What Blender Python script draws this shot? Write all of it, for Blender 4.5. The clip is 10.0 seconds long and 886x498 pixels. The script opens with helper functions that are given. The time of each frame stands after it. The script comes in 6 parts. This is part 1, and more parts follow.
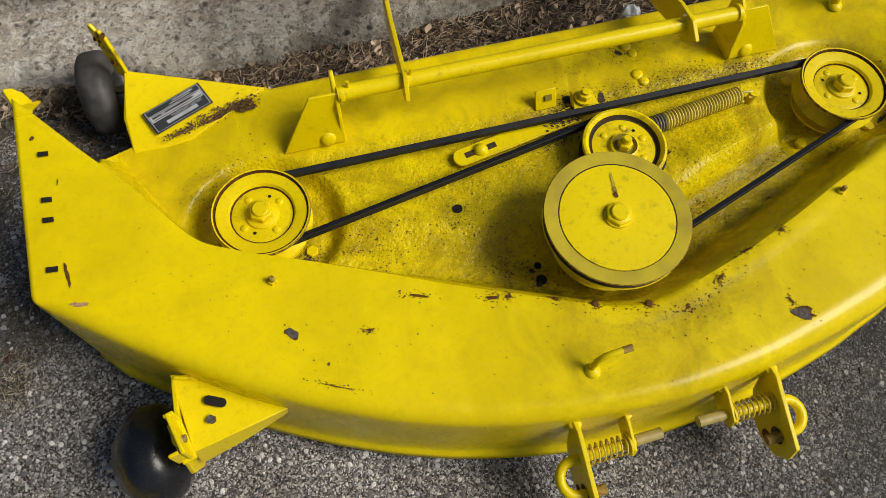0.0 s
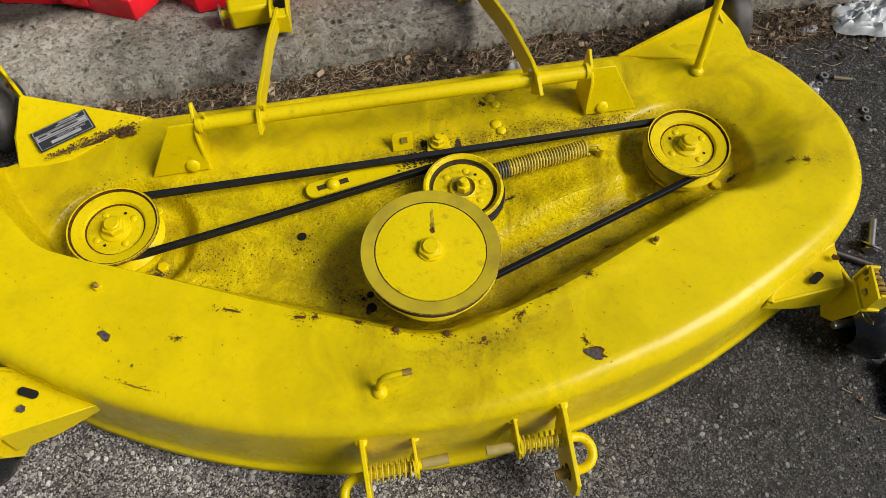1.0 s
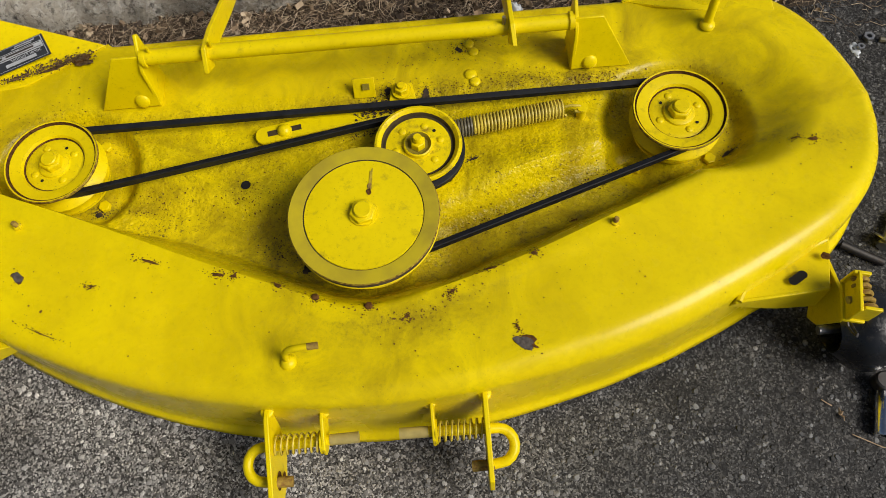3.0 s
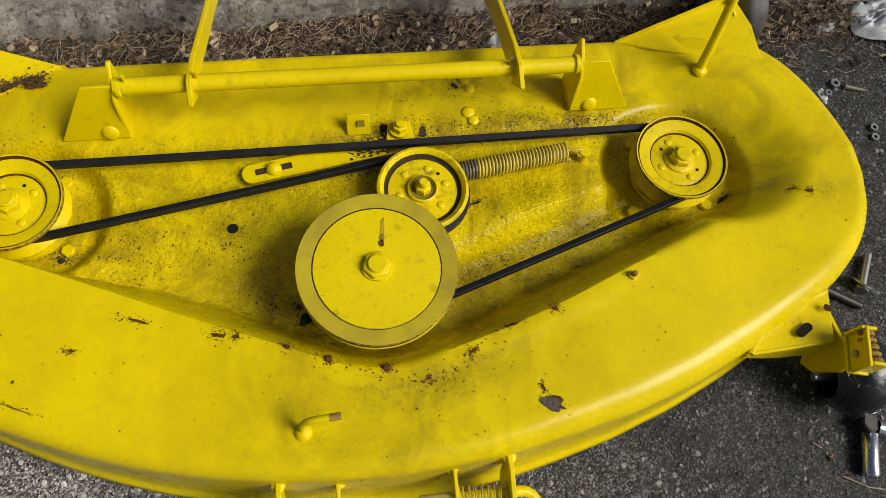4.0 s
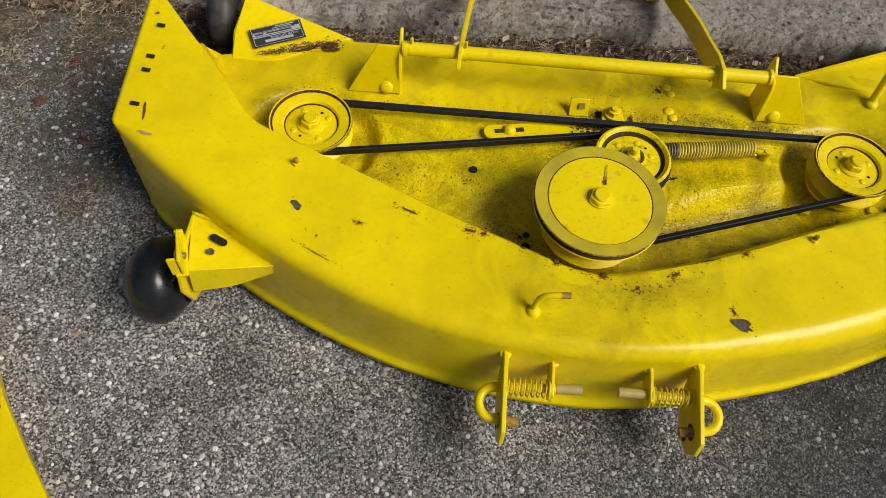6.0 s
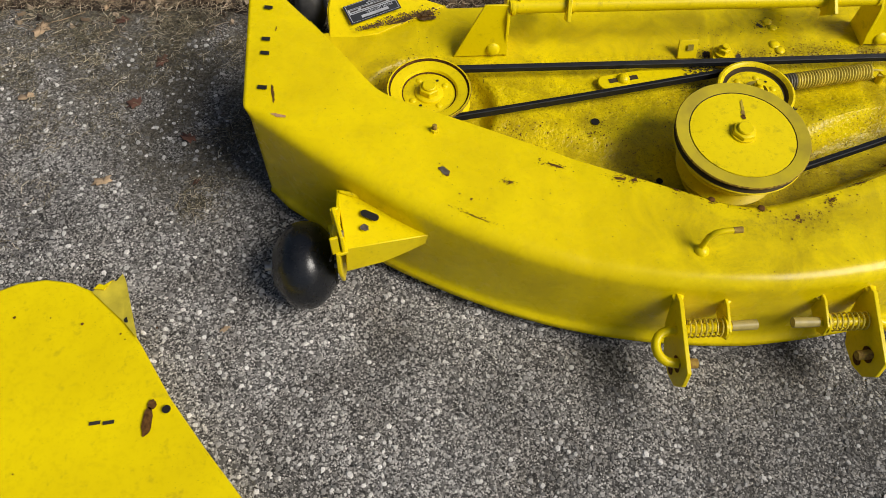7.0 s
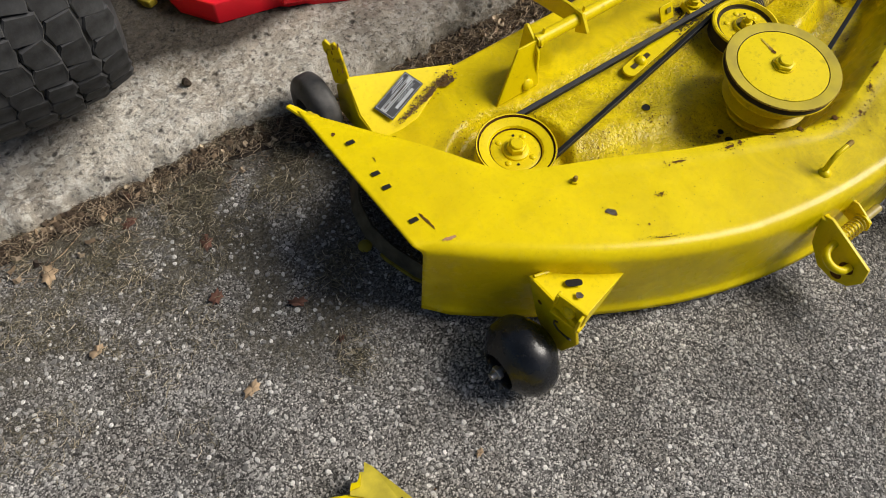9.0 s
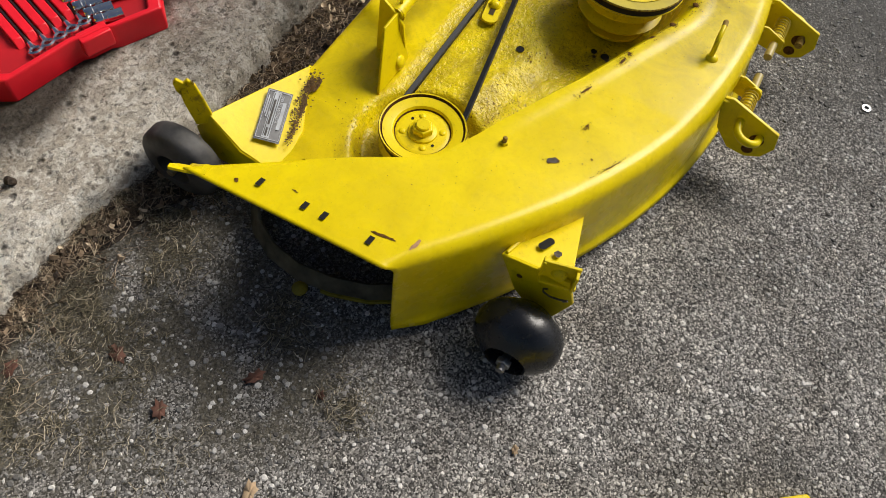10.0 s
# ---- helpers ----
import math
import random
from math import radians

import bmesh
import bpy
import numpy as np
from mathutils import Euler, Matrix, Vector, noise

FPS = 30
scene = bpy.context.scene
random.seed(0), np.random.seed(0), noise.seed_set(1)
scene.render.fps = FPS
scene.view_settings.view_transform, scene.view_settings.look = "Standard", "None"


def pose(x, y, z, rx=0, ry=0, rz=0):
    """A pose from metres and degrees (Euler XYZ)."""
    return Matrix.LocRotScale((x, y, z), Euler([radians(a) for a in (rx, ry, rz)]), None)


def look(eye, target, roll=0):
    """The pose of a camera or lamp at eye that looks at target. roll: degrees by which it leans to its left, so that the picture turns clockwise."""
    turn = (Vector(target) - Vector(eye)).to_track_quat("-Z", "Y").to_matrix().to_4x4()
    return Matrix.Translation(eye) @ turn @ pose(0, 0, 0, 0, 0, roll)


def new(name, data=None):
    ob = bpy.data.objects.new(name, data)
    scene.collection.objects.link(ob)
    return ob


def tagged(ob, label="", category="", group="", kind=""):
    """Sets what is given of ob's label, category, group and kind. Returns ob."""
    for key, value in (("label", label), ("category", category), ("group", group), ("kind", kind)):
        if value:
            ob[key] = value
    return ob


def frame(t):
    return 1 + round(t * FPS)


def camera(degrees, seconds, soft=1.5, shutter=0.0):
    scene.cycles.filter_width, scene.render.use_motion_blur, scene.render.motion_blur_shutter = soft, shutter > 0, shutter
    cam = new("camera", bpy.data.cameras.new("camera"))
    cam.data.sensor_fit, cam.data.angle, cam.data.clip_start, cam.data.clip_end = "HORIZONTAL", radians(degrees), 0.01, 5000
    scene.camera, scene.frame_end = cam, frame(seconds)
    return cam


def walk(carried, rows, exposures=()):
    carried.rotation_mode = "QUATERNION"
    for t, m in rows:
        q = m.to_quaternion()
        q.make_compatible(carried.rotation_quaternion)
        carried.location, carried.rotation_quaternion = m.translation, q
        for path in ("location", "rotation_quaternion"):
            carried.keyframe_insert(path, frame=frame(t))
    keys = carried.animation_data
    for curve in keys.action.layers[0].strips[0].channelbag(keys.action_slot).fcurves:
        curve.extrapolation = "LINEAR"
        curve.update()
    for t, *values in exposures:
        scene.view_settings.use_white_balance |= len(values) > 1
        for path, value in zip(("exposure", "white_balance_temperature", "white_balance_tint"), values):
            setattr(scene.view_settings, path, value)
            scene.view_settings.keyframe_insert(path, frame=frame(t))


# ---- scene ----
cam = camera(61.4, 10.0, soft=0.45)
PATH = [
    (0, (-0.326, -0.436, 0.916), (-0.03, 0.329, -0.908), 5.9),
    (0.5, (-0.253, -0.566, 0.981), (0.089, 0.37, -0.753), 5.4),
    (1, (-0.08, -0.551, 0.961), (0.13, 0.373, -0.8), 2.2),
    (1.5, (0.039, -0.527, 0.94), (0.098, 0.298, -0.881), -0.4),
    (2, (0.039, -0.53, 0.952), (0.038, 0.266, -0.883), -2.8),
    (2.5, (0.083, -0.533, 0.929), (0.032, 0.246, -0.913), -6.9),
    (2.7, (0.094, -0.516, 0.923), (0.041, 0.259, -0.92), -7.7),
    (3.8, (0.035, -0.459, 0.896), (0.253, 0.302, -0.941), 9.6),
    (4, (-0.037, -0.408, 0.899), (0.236, 0.32, -0.944), 14.2),
    (4.5, (-0.198, -0.354, 0.899), (0.111, 0.287, -0.97), 21.2),
    (5, (-0.115, -0.483, 0.897), (0.177, 0.219, -0.953), 20.9),
    (5.5, (-0.1, -0.571, 0.911), (0.109, 0.207, -0.919), 15.7),
    (6, (-0.227, -0.686, 0.94), (-0.164, 0.34, -0.776), 7.0),
    (6.2, (-0.299, -0.747, 0.951), (-0.261, 0.323, -0.739), 5.6),
    (7.3, (-0.449, -0.648, 0.89), (-0.305, 0.293, -0.869), -0.1),
    (7.5, (-0.46, -0.587, 0.898), (-0.28, 0.308, -0.881), -1.8),
    (8, (-0.546, -0.503, 0.888), (-0.209, 0.3, -0.913), 2.0),
    (8.5, (-0.803, -0.485, 0.905), (-0.284, 0.216, -0.895), 10.1),
    (9, (-0.879, -0.434, 0.974), (-0.256, 0.302, -0.778), 4.7),
    (9.5, (-0.915, -0.383, 0.936), (-0.113, 0.234, -0.79), 5.5),
    (10, (-0.95, -0.259, 0.895), (-0.022, 0.074, -0.845), 10.4),
]
EXPOSURES = [(0.0, -0.17), (2.5, -0.17), (4.5, -0.24), (6.0, -0.12), (7.5, -0.05), (10.0, 0.04)]
walk(cam, [(t, look(eye, target, roll)) for t, eye, target, roll in PATH], EXPOSURES)

# ---- light ----
SUN_AZ, SUN_EL = -26.0, 45.0
world = bpy.data.worlds.new("sky")
scene.world = world
world.use_nodes = True
wn = world.node_tree.nodes
sky = wn.new("ShaderNodeTexSky")
sky.sky_type = "NISHITA"
sky.sun_disc = False
sky.sun_elevation = radians(SUN_EL)
sky.sun_rotation = radians(90 - SUN_AZ)
sky.dust_density = 4.0
wn["Background"].inputs["Strength"].default_value = 0.058
world.node_tree.links.new(sky.outputs["Color"], wn["Background"].inputs["Color"])
sun_data = bpy.data.lights.new("sun", "SUN")
sun_data.energy = 3.75
sun_data.angle = radians(32.0)
sun_data.color = (1.0, 0.95, 0.87)
sun = new("sun", sun_data)
sun_dir = Vector((math.cos(radians(SUN_EL)) * math.cos(radians(SUN_AZ)), math.cos(radians(SUN_EL)) * math.sin(radians(SUN_AZ)), math.sin(radians(SUN_EL))))
sun.matrix_world = look(sun_dir * 20, (0, 0, 0))

# ---- materials ----


class Mat:
    """A small builder of node materials."""

    def __init__(self, name, color=(0.5, 0.5, 0.5), rough=0.5, metal=0.0):
        self.m = bpy.data.materials.new(name)
        self.m.use_nodes = True
        self.t = self.m.node_tree
        self.b = self.t.nodes["Principled BSDF"]
        self.b.inputs["Base Color"].default_value = (*color, 1)
        self.b.inputs["Roughness"].default_value = rough
        self.b.inputs["Metallic"].default_value = metal
        self.co = None

    def node(self, kind, **sets):
        n = self.t.nodes.new(kind)
        for k, v in sets.items():
            if k == "op":
                n.operation = v
            elif k == "blend":
                n.data_type, n.blend_type = "RGBA", v
            elif k == "feature":
                n.feature = v
        return n

    def link(self, a, b):
        self.t.links.new(a, b)

    def coords(self, scale=(1, 1, 1)):
        if self.co is None:
            self.co = self.node("ShaderNodeTexCoord")
        if scale == (1, 1, 1):
            return self.co.outputs["Object"]
        mp = self.node("ShaderNodeMapping")
        mp.inputs["Scale"].default_value = scale
        self.link(self.co.outputs["Object"], mp.inputs["Vector"])
        return mp.outputs["Vector"]

    def noise(self, scale, detail=4.0, rough=0.55, stretch=(1, 1, 1), distortion=0.0):
        n = self.node("ShaderNodeTexNoise")
        n.inputs["Scale"].default_value = scale
        n.inputs["Detail"].default_value = detail
        n.inputs["Roughness"].default_value = rough
        n.inputs["Distortion"].default_value = distortion
        self.link(self.coords(stretch), n.inputs["Vector"])
        return n.outputs["Fac"]

    def cells(self, scale, feature="F1", out="Distance", randomness=1.0):
        n = self.node("ShaderNodeTexVoronoi", feature=feature)
        n.inputs["Scale"].default_value = scale
        n.inputs["Randomness"].default_value = randomness
        self.link(self.coords(), n.inputs["Vector"])
        return n.outputs[out]

    def ramp(self, fac, stops):
        n = self.node("ShaderNodeValToRGB")
        e = n.color_ramp.elements
        while len(e) < len(stops):
            e.new(0.5)
        for el, (p, c) in zip(e, stops):
            el.position = p
            el.color = (*c, 1) if not isinstance(c, float) else (c, c, c, 1)
        self.link(fac, n.inputs["Fac"])
        return n.outputs["Color"]

    def mix(self, fac, a, b, blend="MIX"):
        n = self.node("ShaderNodeMix", blend=blend)
        for key, v in ((0, fac), (6, a), (7, b)):
            if isinstance(v, (int, float)):
                n.inputs[key].default_value = v
            elif isinstance(v, tuple):
                n.inputs[key].default_value = (*v, 1)
            else:
                self.link(v, n.inputs[key])
        return n.outputs[2]

    def math(self, op, a, b=0.0):
        n = self.node("ShaderNodeMath", op=op)
        for k, v in enumerate((a, b)):
            if isinstance(v, (int, float)):
                n.inputs[k].default_value = v
            else:
                self.link(v, n.inputs[k])
        return n.outputs[0]

    def attr(self, name):
        n = self.node("ShaderNodeAttribute")
        n.attribute_name = name
        return n.outputs["Fac"]

    def random(self):
        return self.node("ShaderNodeObjectInfo").outputs["Random"]

    def island(self):
        return self.node("ShaderNodeNewGeometry").outputs["Random Per Island"]

    def color(self, c):
        self.link(c, self.b.inputs["Base Color"])

    def rough(self, c):
        self.link(c, self.b.inputs["Roughness"])

    def bump(self, height, strength=0.3, distance=0.001, after=None):
        n = self.node("ShaderNodeBump")
        if isinstance(strength, (int, float)):
            n.inputs["Strength"].default_value = strength
        else:
            self.link(strength, n.inputs["Strength"])
        n.inputs["Distance"].default_value = distance
        self.link(height, n.inputs["Height"])
        if after is not None:
            self.link(after, n.inputs["Normal"])
        self.link(n.outputs["Normal"], self.b.inputs["Normal"])
        return n.outputs["Normal"]


YEL, YEL2, DIRT = (0.80, 0.632, 0.0003), (0.70, 0.542, 0.0003), (0.06, 0.04, 0.015)


def paint(name, grime=0.3, peel=0.12, rough=0.32, shell=False):
    """Yellow machine enamel, brushed over old rough metal, with grime and specks of rust."""
    m = Mat(name, YEL, rough)
    c = m.mix(m.ramp(m.noise(9, 5), [(0.35, 0.0), (0.7, 1.0)]), YEL, YEL2)
    fine = m.noise(140, 3)
    c = m.mix(m.ramp(fine, [(0.5, 0.0), (0.85, 0.35)]), c, (0.52, 0.37, 0.002))
    if shell:
        pan = m.attr("pan")
        wear = m.attr("wear")
        # brushed, half-covered dirt in the pan
        smear = m.ramp(m.noise(13, 8, 0.70, distortion=0.8), [(0.40, 0.0), (0.66, 1.0)])
        c = m.mix(m.math("MULTIPLY", m.math("MULTIPLY", smear, wear), 0.85), c, (0.31, 0.225, 0.004))
        grit = m.ramp(m.noise(230, 6, 0.72), [(0.56, 0.0), (0.62, 1.0)])
        blot = m.ramp(m.noise(21, 6, 0.65), [(0.46, 0.0), (0.62, 1.0)])
        c = m.mix(m.math("MULTIPLY", m.math("MULTIPLY", grit, blot), m.math("MULTIPLY", wear, m.math("ADD", 0.25, m.math("MULTIPLY", pan, 0.75)))), c, DIRT)
        pits = m.ramp(m.noise(300, 4, 0.66), [(0.57, 0.0), (0.65, 1.0)])
        c = m.mix(m.math("MULTIPLY", m.math("MULTIPLY", pits, pan), 0.55), c, (0.22, 0.15, 0.004))
        # greasy smudges and a dark line along foot and seam, with a granular edge
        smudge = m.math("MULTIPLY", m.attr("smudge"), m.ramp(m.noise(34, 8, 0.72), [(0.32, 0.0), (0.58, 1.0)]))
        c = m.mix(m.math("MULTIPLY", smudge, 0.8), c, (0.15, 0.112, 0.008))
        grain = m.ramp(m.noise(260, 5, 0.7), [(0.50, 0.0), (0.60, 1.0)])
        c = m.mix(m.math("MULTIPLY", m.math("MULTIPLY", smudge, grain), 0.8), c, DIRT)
        dust = m.ramp(m.noise(420, 2, 0.6), [(0.70, 0.0), (0.74, 0.8)])
        c = m.mix(m.math("MULTIPLY", dust, 0.5), c, (0.12, 0.07, 0.01))
        m.color(c)
        # orange peel that comes and goes over the pan
        hammer = m.math("ADD", m.math("MULTIPLY", m.noise(190, 2, 0.5), 0.7), m.math("MULTIPLY", m.noise(62, 3, 0.6), 0.7))
        patchy = m.math("MULTIPLY", pan, m.ramp(m.noise(17, 3, 0.55), [(0.34, 0.45), (0.62, 1.0)]))
        a = m.bump(hammer, m.math("ADD", m.math("MULTIPLY", patchy, 0.9), 0.03), 0.0034)
        m.bump(m.noise(9, 3), 0.10, 0.004, a)
        m.rough(m.math("ADD", m.math("MULTIPLY", pan, 0.06), m.math("ADD", m.math("MULTIPLY", m.noise(30, 4), 0.16), rough - 0.13)))
    else:
        blot = m.ramp(m.noise(60, 6, 0.65), [(0.62 - 0.1 * grime, 0.0), (0.74, 1.0)])
        c = m.mix(m.math("MULTIPLY", blot, grime), c, (0.16, 0.10, 0.02))
        spk = m.ramp(m.noise(380, 3, 0.6), [(0.66, 0.0), (0.71, 1.0)])
        c = m.mix(m.math("MULTIPLY", spk, grime), c, DIRT)
        # paint knocked off along the edges, in broken runs
        bev = m.node("ShaderNodeBevel")
        bev.samples = 3
        bev.inputs["Radius"].default_value = 0.0016
        dot = m.node("ShaderNodeVectorMath", op="DOT_PRODUCT")
        m.link(bev.outputs["Normal"], dot.inputs[0])
        m.link(m.node("ShaderNodeNewGeometry").outputs["Normal"], dot.inputs[1])
        edge = m.math("MULTIPLY", m.ramp(dot.outputs["Value"], [(0.84, 1.0), (0.97, 0.0)]), m.ramp(m.noise(95, 6, 0.7), [(0.52 - 0.06 * grime, 0.0), (0.60, 1.0)]))
        c = m.mix(m.math("MULTIPLY", edge, 0.85), c, (0.13, 0.075, 0.022))
        m.color(c)
        m.bump(m.noise(160, 3), peel, 0.0012)
        m.rough(m.math("ADD", m.math("MULTIPLY", m.noise(40, 4), 0.2), rough - 0.08))
    m.b.inputs["Specular IOR Level"].default_value = 0.25
    return m.m


def rusty(name, a=(0.055, 0.023, 0.006), b=(0.15, 0.070, 0.018), rough=0.9):
    m = Mat(name, a, rough)
    m.color(m.mix(m.ramp(m.noise(260, 5), [(0.35, 0.0), (0.65, 1.0)]), a, b))
    m.bump(m.noise(320, 4), 0.5, 0.0008)
    m.b.inputs["Specular IOR Level"].default_value = 0.12
    return m.m


def metal(name, color=(0.55, 0.53, 0.5), rough=0.35, stain=(0.16, 0.1, 0.05), amount=0.4):
    m = Mat(name, color, rough, 1.0)
    f = m.ramp(m.noise(90, 6, 0.6), [(0.5, 0.0), (0.72, amount)])
    m.color(m.mix(f, color, stain))
    m.rough(m.math("ADD", m.math("MULTIPLY", m.noise(120, 4), 0.25), rough - 0.1))
    return m.m


def plain(name, color, rough=0.5, vary=0.25, scale=60, bump=0.15, spec=0.4):
    m = Mat(name, color, rough)
    dark = tuple(c * (1 - vary) for c in color)
    light = tuple(min(1, c * (1 + vary)) for c in color)
    m.color(m.mix(m.ramp(m.noise(scale, 5), [(0.3, 0.0), (0.7, 1.0)]), dark, light))
    m.bump(m.noise(scale * 4, 4), bump, 0.001)
    m.b.inputs["Specular IOR Level"].default_value = spec
    return m.m


M_SHELL = paint("deck_paint", shell=True)
M_PAINT = paint("bracket_paint", 0.35)
M_FLAKED = paint("flaked_paint", 0.95)
M_PULLEY = paint("pulley_paint", 0.5, 0.10, 0.36)
M_WORN = rusty("worn_edge", (0.40, 0.29, 0.03), (0.10, 0.05, 0.015), 0.6)
m = Mat("worn_rim_paint", (0.42, 0.34, 0.05), 0.42)
m.color(m.mix(m.ramp(m.noise(26, 6), [(0.35, 0.0), (0.65, 1.0)]), (0.52, 0.415, 0.012), (0.37, 0.29, 0.018)))
m.bump(m.noise(300, 3), 0.06, 0.001)
M_RIM = m.m
M_SPRING = plain("oversprayed_spring", (0.52, 0.41, 0.05), 0.45, 0.35, 50, 0.1)
M_BARE = plain("bare_spring_wire", (0.13, 0.115, 0.07), 0.45, 0.3, 60, 0.1)
M_PIN = plain("dull_pin", (0.35, 0.28, 0.09), 0.4, 0.3, 50, 0.1)
M_GROOVE = plain("groove_dark", (0.05, 0.035, 0.012), 0.9)
M_RUST = rusty("rust")
M_CHIP = rusty("bare_grey_chip", (0.055, 0.046, 0.040), (0.125, 0.105, 0.088), 0.75)
M_TAN = rusty("tan_primer_chip", (0.30, 0.165, 0.095), (0.46, 0.27, 0.16), 0.75)
M_CAKE = rusty("caked_dirt", (0.050, 0.030, 0.014), (0.17, 0.105, 0.045), 0.95)
M_GREASE = plain("old_grease", (0.035, 0.022, 0.012), 0.75, 0.6, 120, 0.5)
M_BAFFLE = plain("grass_stained_paint", (0.085, 0.074, 0.045), 0.8, 0.6, 45, 0.4)
# near-black inner side of the deck sheet, also on the chamber wall
M_UNDERSIDE = plain("dark_underside", (0.022, 0.020, 0.013), 0.95, 0.5, 45, 0.6)
# darkened yellow: stain on the baffle lugs, painted shade on cup, hole and guard
M_STAIN_SHADE = plain("stained_shaded_yellow", (0.24, 0.19, 0.012), 0.7, 0.4, 60, 0.4)
M_BLACK = plain("hole_black", (0.008, 0.007, 0.006), 0.9)
M_RUBBER = plain("belt_rubber", (0.009, 0.010, 0.013), 0.55, 0.4, 90, 0.2, 0.25)
m = Mat("roller_plastic", (0.012, 0.013, 0.015), 0.32)
m.color(m.mix(m.ramp(m.noise(18, 6), [(0.4, 0.0), (0.75, 1.0)]), (0.006, 0.007, 0.009), (0.022, 0.023, 0.026)))
scuff = m.ramp(m.noise(34, 7, 0.78, distortion=1.2), [(0.60, 0.0), (0.66, 1.0)])
m.rough(m.math("ADD", m.math("MULTIPLY", m.noise(50, 5), 0.24), m.math("ADD", 0.15, m.math("MULTIPLY", scuff, 0.3))))
a = m.bump(m.noise(220, 4), 0.12, 0.001)
m.bump(scuff, 0.35, 0.0008, a)
M_ROLLER = m.m
m = Mat("dusty_roller_rubber", (0.03, 0.03, 0.03), 0.6)
m.color(m.mix(m.ramp(m.noise(25, 6), [(0.4, 0.0), (0.75, 1.0)]), (0.018, 0.018, 0.019), (0.10, 0.095, 0.088)))
m.bump(m.noise(200, 4), 0.25, 0.001)
M_WHEEL = m.m
M_TYRE = plain("tyre_rubber", (0.046, 0.047, 0.050), 0.85, 0.55, 34, 0.7)
M_STEEL = metal("worn_steel", (0.42, 0.37, 0.24), 0.5, (0.22, 0.15, 0.05), 0.7)
M_RUSTROD = rusty("rusty_rod", (0.20, 0.11, 0.035), (0.36, 0.26, 0.05), 0.7)
M_CHROME = metal("chrome", (0.75, 0.75, 0.76), 0.16, (0.3, 0.3, 0.3), 0.2)
M_ZINC = metal("zinc_bolt", (0.40, 0.40, 0.40), 0.42, (0.2, 0.17, 0.13), 0.5)
M_DARKSTEEL = metal("dark_steel", (0.10, 0.095, 0.09), 0.5, (0.06, 0.03, 0.02), 0.6)
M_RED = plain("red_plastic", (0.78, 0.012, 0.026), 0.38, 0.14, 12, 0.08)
# darker copy of the red, with the recess floor's shade in its colour
M_RED_SHADED = plain("red_plastic_shaded", (0.42, 0.008, 0.014), 0.5, 0.2, 12)
M_LABEL = plain("label_black", (0.035, 0.038, 0.042), 0.26, 0.2, 40, 0.05, 0.8)
M_LABEL_SILVER = plain("label_silver", (0.37, 0.39, 0.42), 0.5, 0.25, 60, 0.05)
# greyer, darker yellow for the cover's folded tab
M_FOLD_YEL = plain("darker_yellow", (0.52, 0.425, 0.03), 0.6, 0.25, 40, 0.2)
M_STAIN = plain("brown_paint_run", (0.40, 0.295, 0.02), 0.55, 0.35, 160, 0.2)
M_INK = plain("ink", (0.03, 0.025, 0.02), 0.6)
M_REDLEAF = plain("rotting_leaf", (0.125, 0.058, 0.040), 0.8, 0.45, 80, 0.4)
M_LEAF = plain("dry_leaf", (0.40, 0.29, 0.18), 0.8, 0.35, 80, 0.4)
m = Mat("dry_needles", (0.2, 0.13, 0.07), 0.85)
m.color(m.ramp(m.island(), [(0.0, (0.03, 0.02, 0.014)), (0.35, (0.085, 0.057, 0.035)), (0.65, (0.24, 0.17, 0.105)), (1.0, (0.55, 0.45, 0.32))]))
M_NEEDLE = m.m
m = Mat("dry_grass", (0.3, 0.25, 0.13), 0.85)
m.color(m.ramp(m.island(), [(0.0, (0.035, 0.031, 0.018)), (0.45, (0.13, 0.112, 0.066)), (0.80, (0.30, 0.255, 0.17)), (1.0, (0.68, 0.60, 0.45))]))
M_GRASS = m.m
M_ICE = plain("old_ice", (0.46, 0.49, 0.52), 0.22, 0.45, 26, 0.9)

# asphalt: rounded pale pebbles of several sizes in a dark binder, damp towards one side
m = Mat("asphalt", (0.05, 0.05, 0.05), 0.85)
warp = m.node("ShaderNodeTexNoise")
warp.inputs["Scale"].default_value = 260
warp.inputs["Detail"].default_value = 2
m.link(m.coords(), warp.inputs["Vector"])
off = m.node("ShaderNodeVectorMath", op="MULTIPLY_ADD")
m.link(warp.outputs["Color"], off.inputs[0])
off.inputs[1].default_value = (0.0042, 0.0042, 0.0)
m.link(m.coords(), off.inputs[2])


def pebbles(scale, small, large, stretch):
    """Mask, tone and dome of rounded stones, one to a cell."""
    mp = m.node("ShaderNodeMapping")
    mp.inputs["Scale"].default_value = stretch
    mp.inputs["Rotation"].default_value = (0, 0, scale * 0.37)
    m.link(off.outputs[0], mp.inputs["Vector"])
    v = m.node("ShaderNodeTexVoronoi", feature="F1")
    v.inputs["Scale"].default_value = scale
    m.link(mp.outputs["Vector"], v.inputs["Vector"])
    sep = m.node("ShaderNodeSeparateColor")
    m.link(v.outputs["Color"], sep.inputs["Color"])
    rad = m.math("ADD", small, m.math("MULTIPLY", m.math("POWER", sep.outputs[1], 1.6), large - small))
    depth = m.math("SUBTRACT", rad, v.outputs["Distance"])
    return m.ramp(depth, [(0.0, 0.0), (0.07, 1.0)]), sep.outputs[0], sep.outputs[2], m.ramp(depth, [(0.0, 0.0), (0.30, 1.0)])


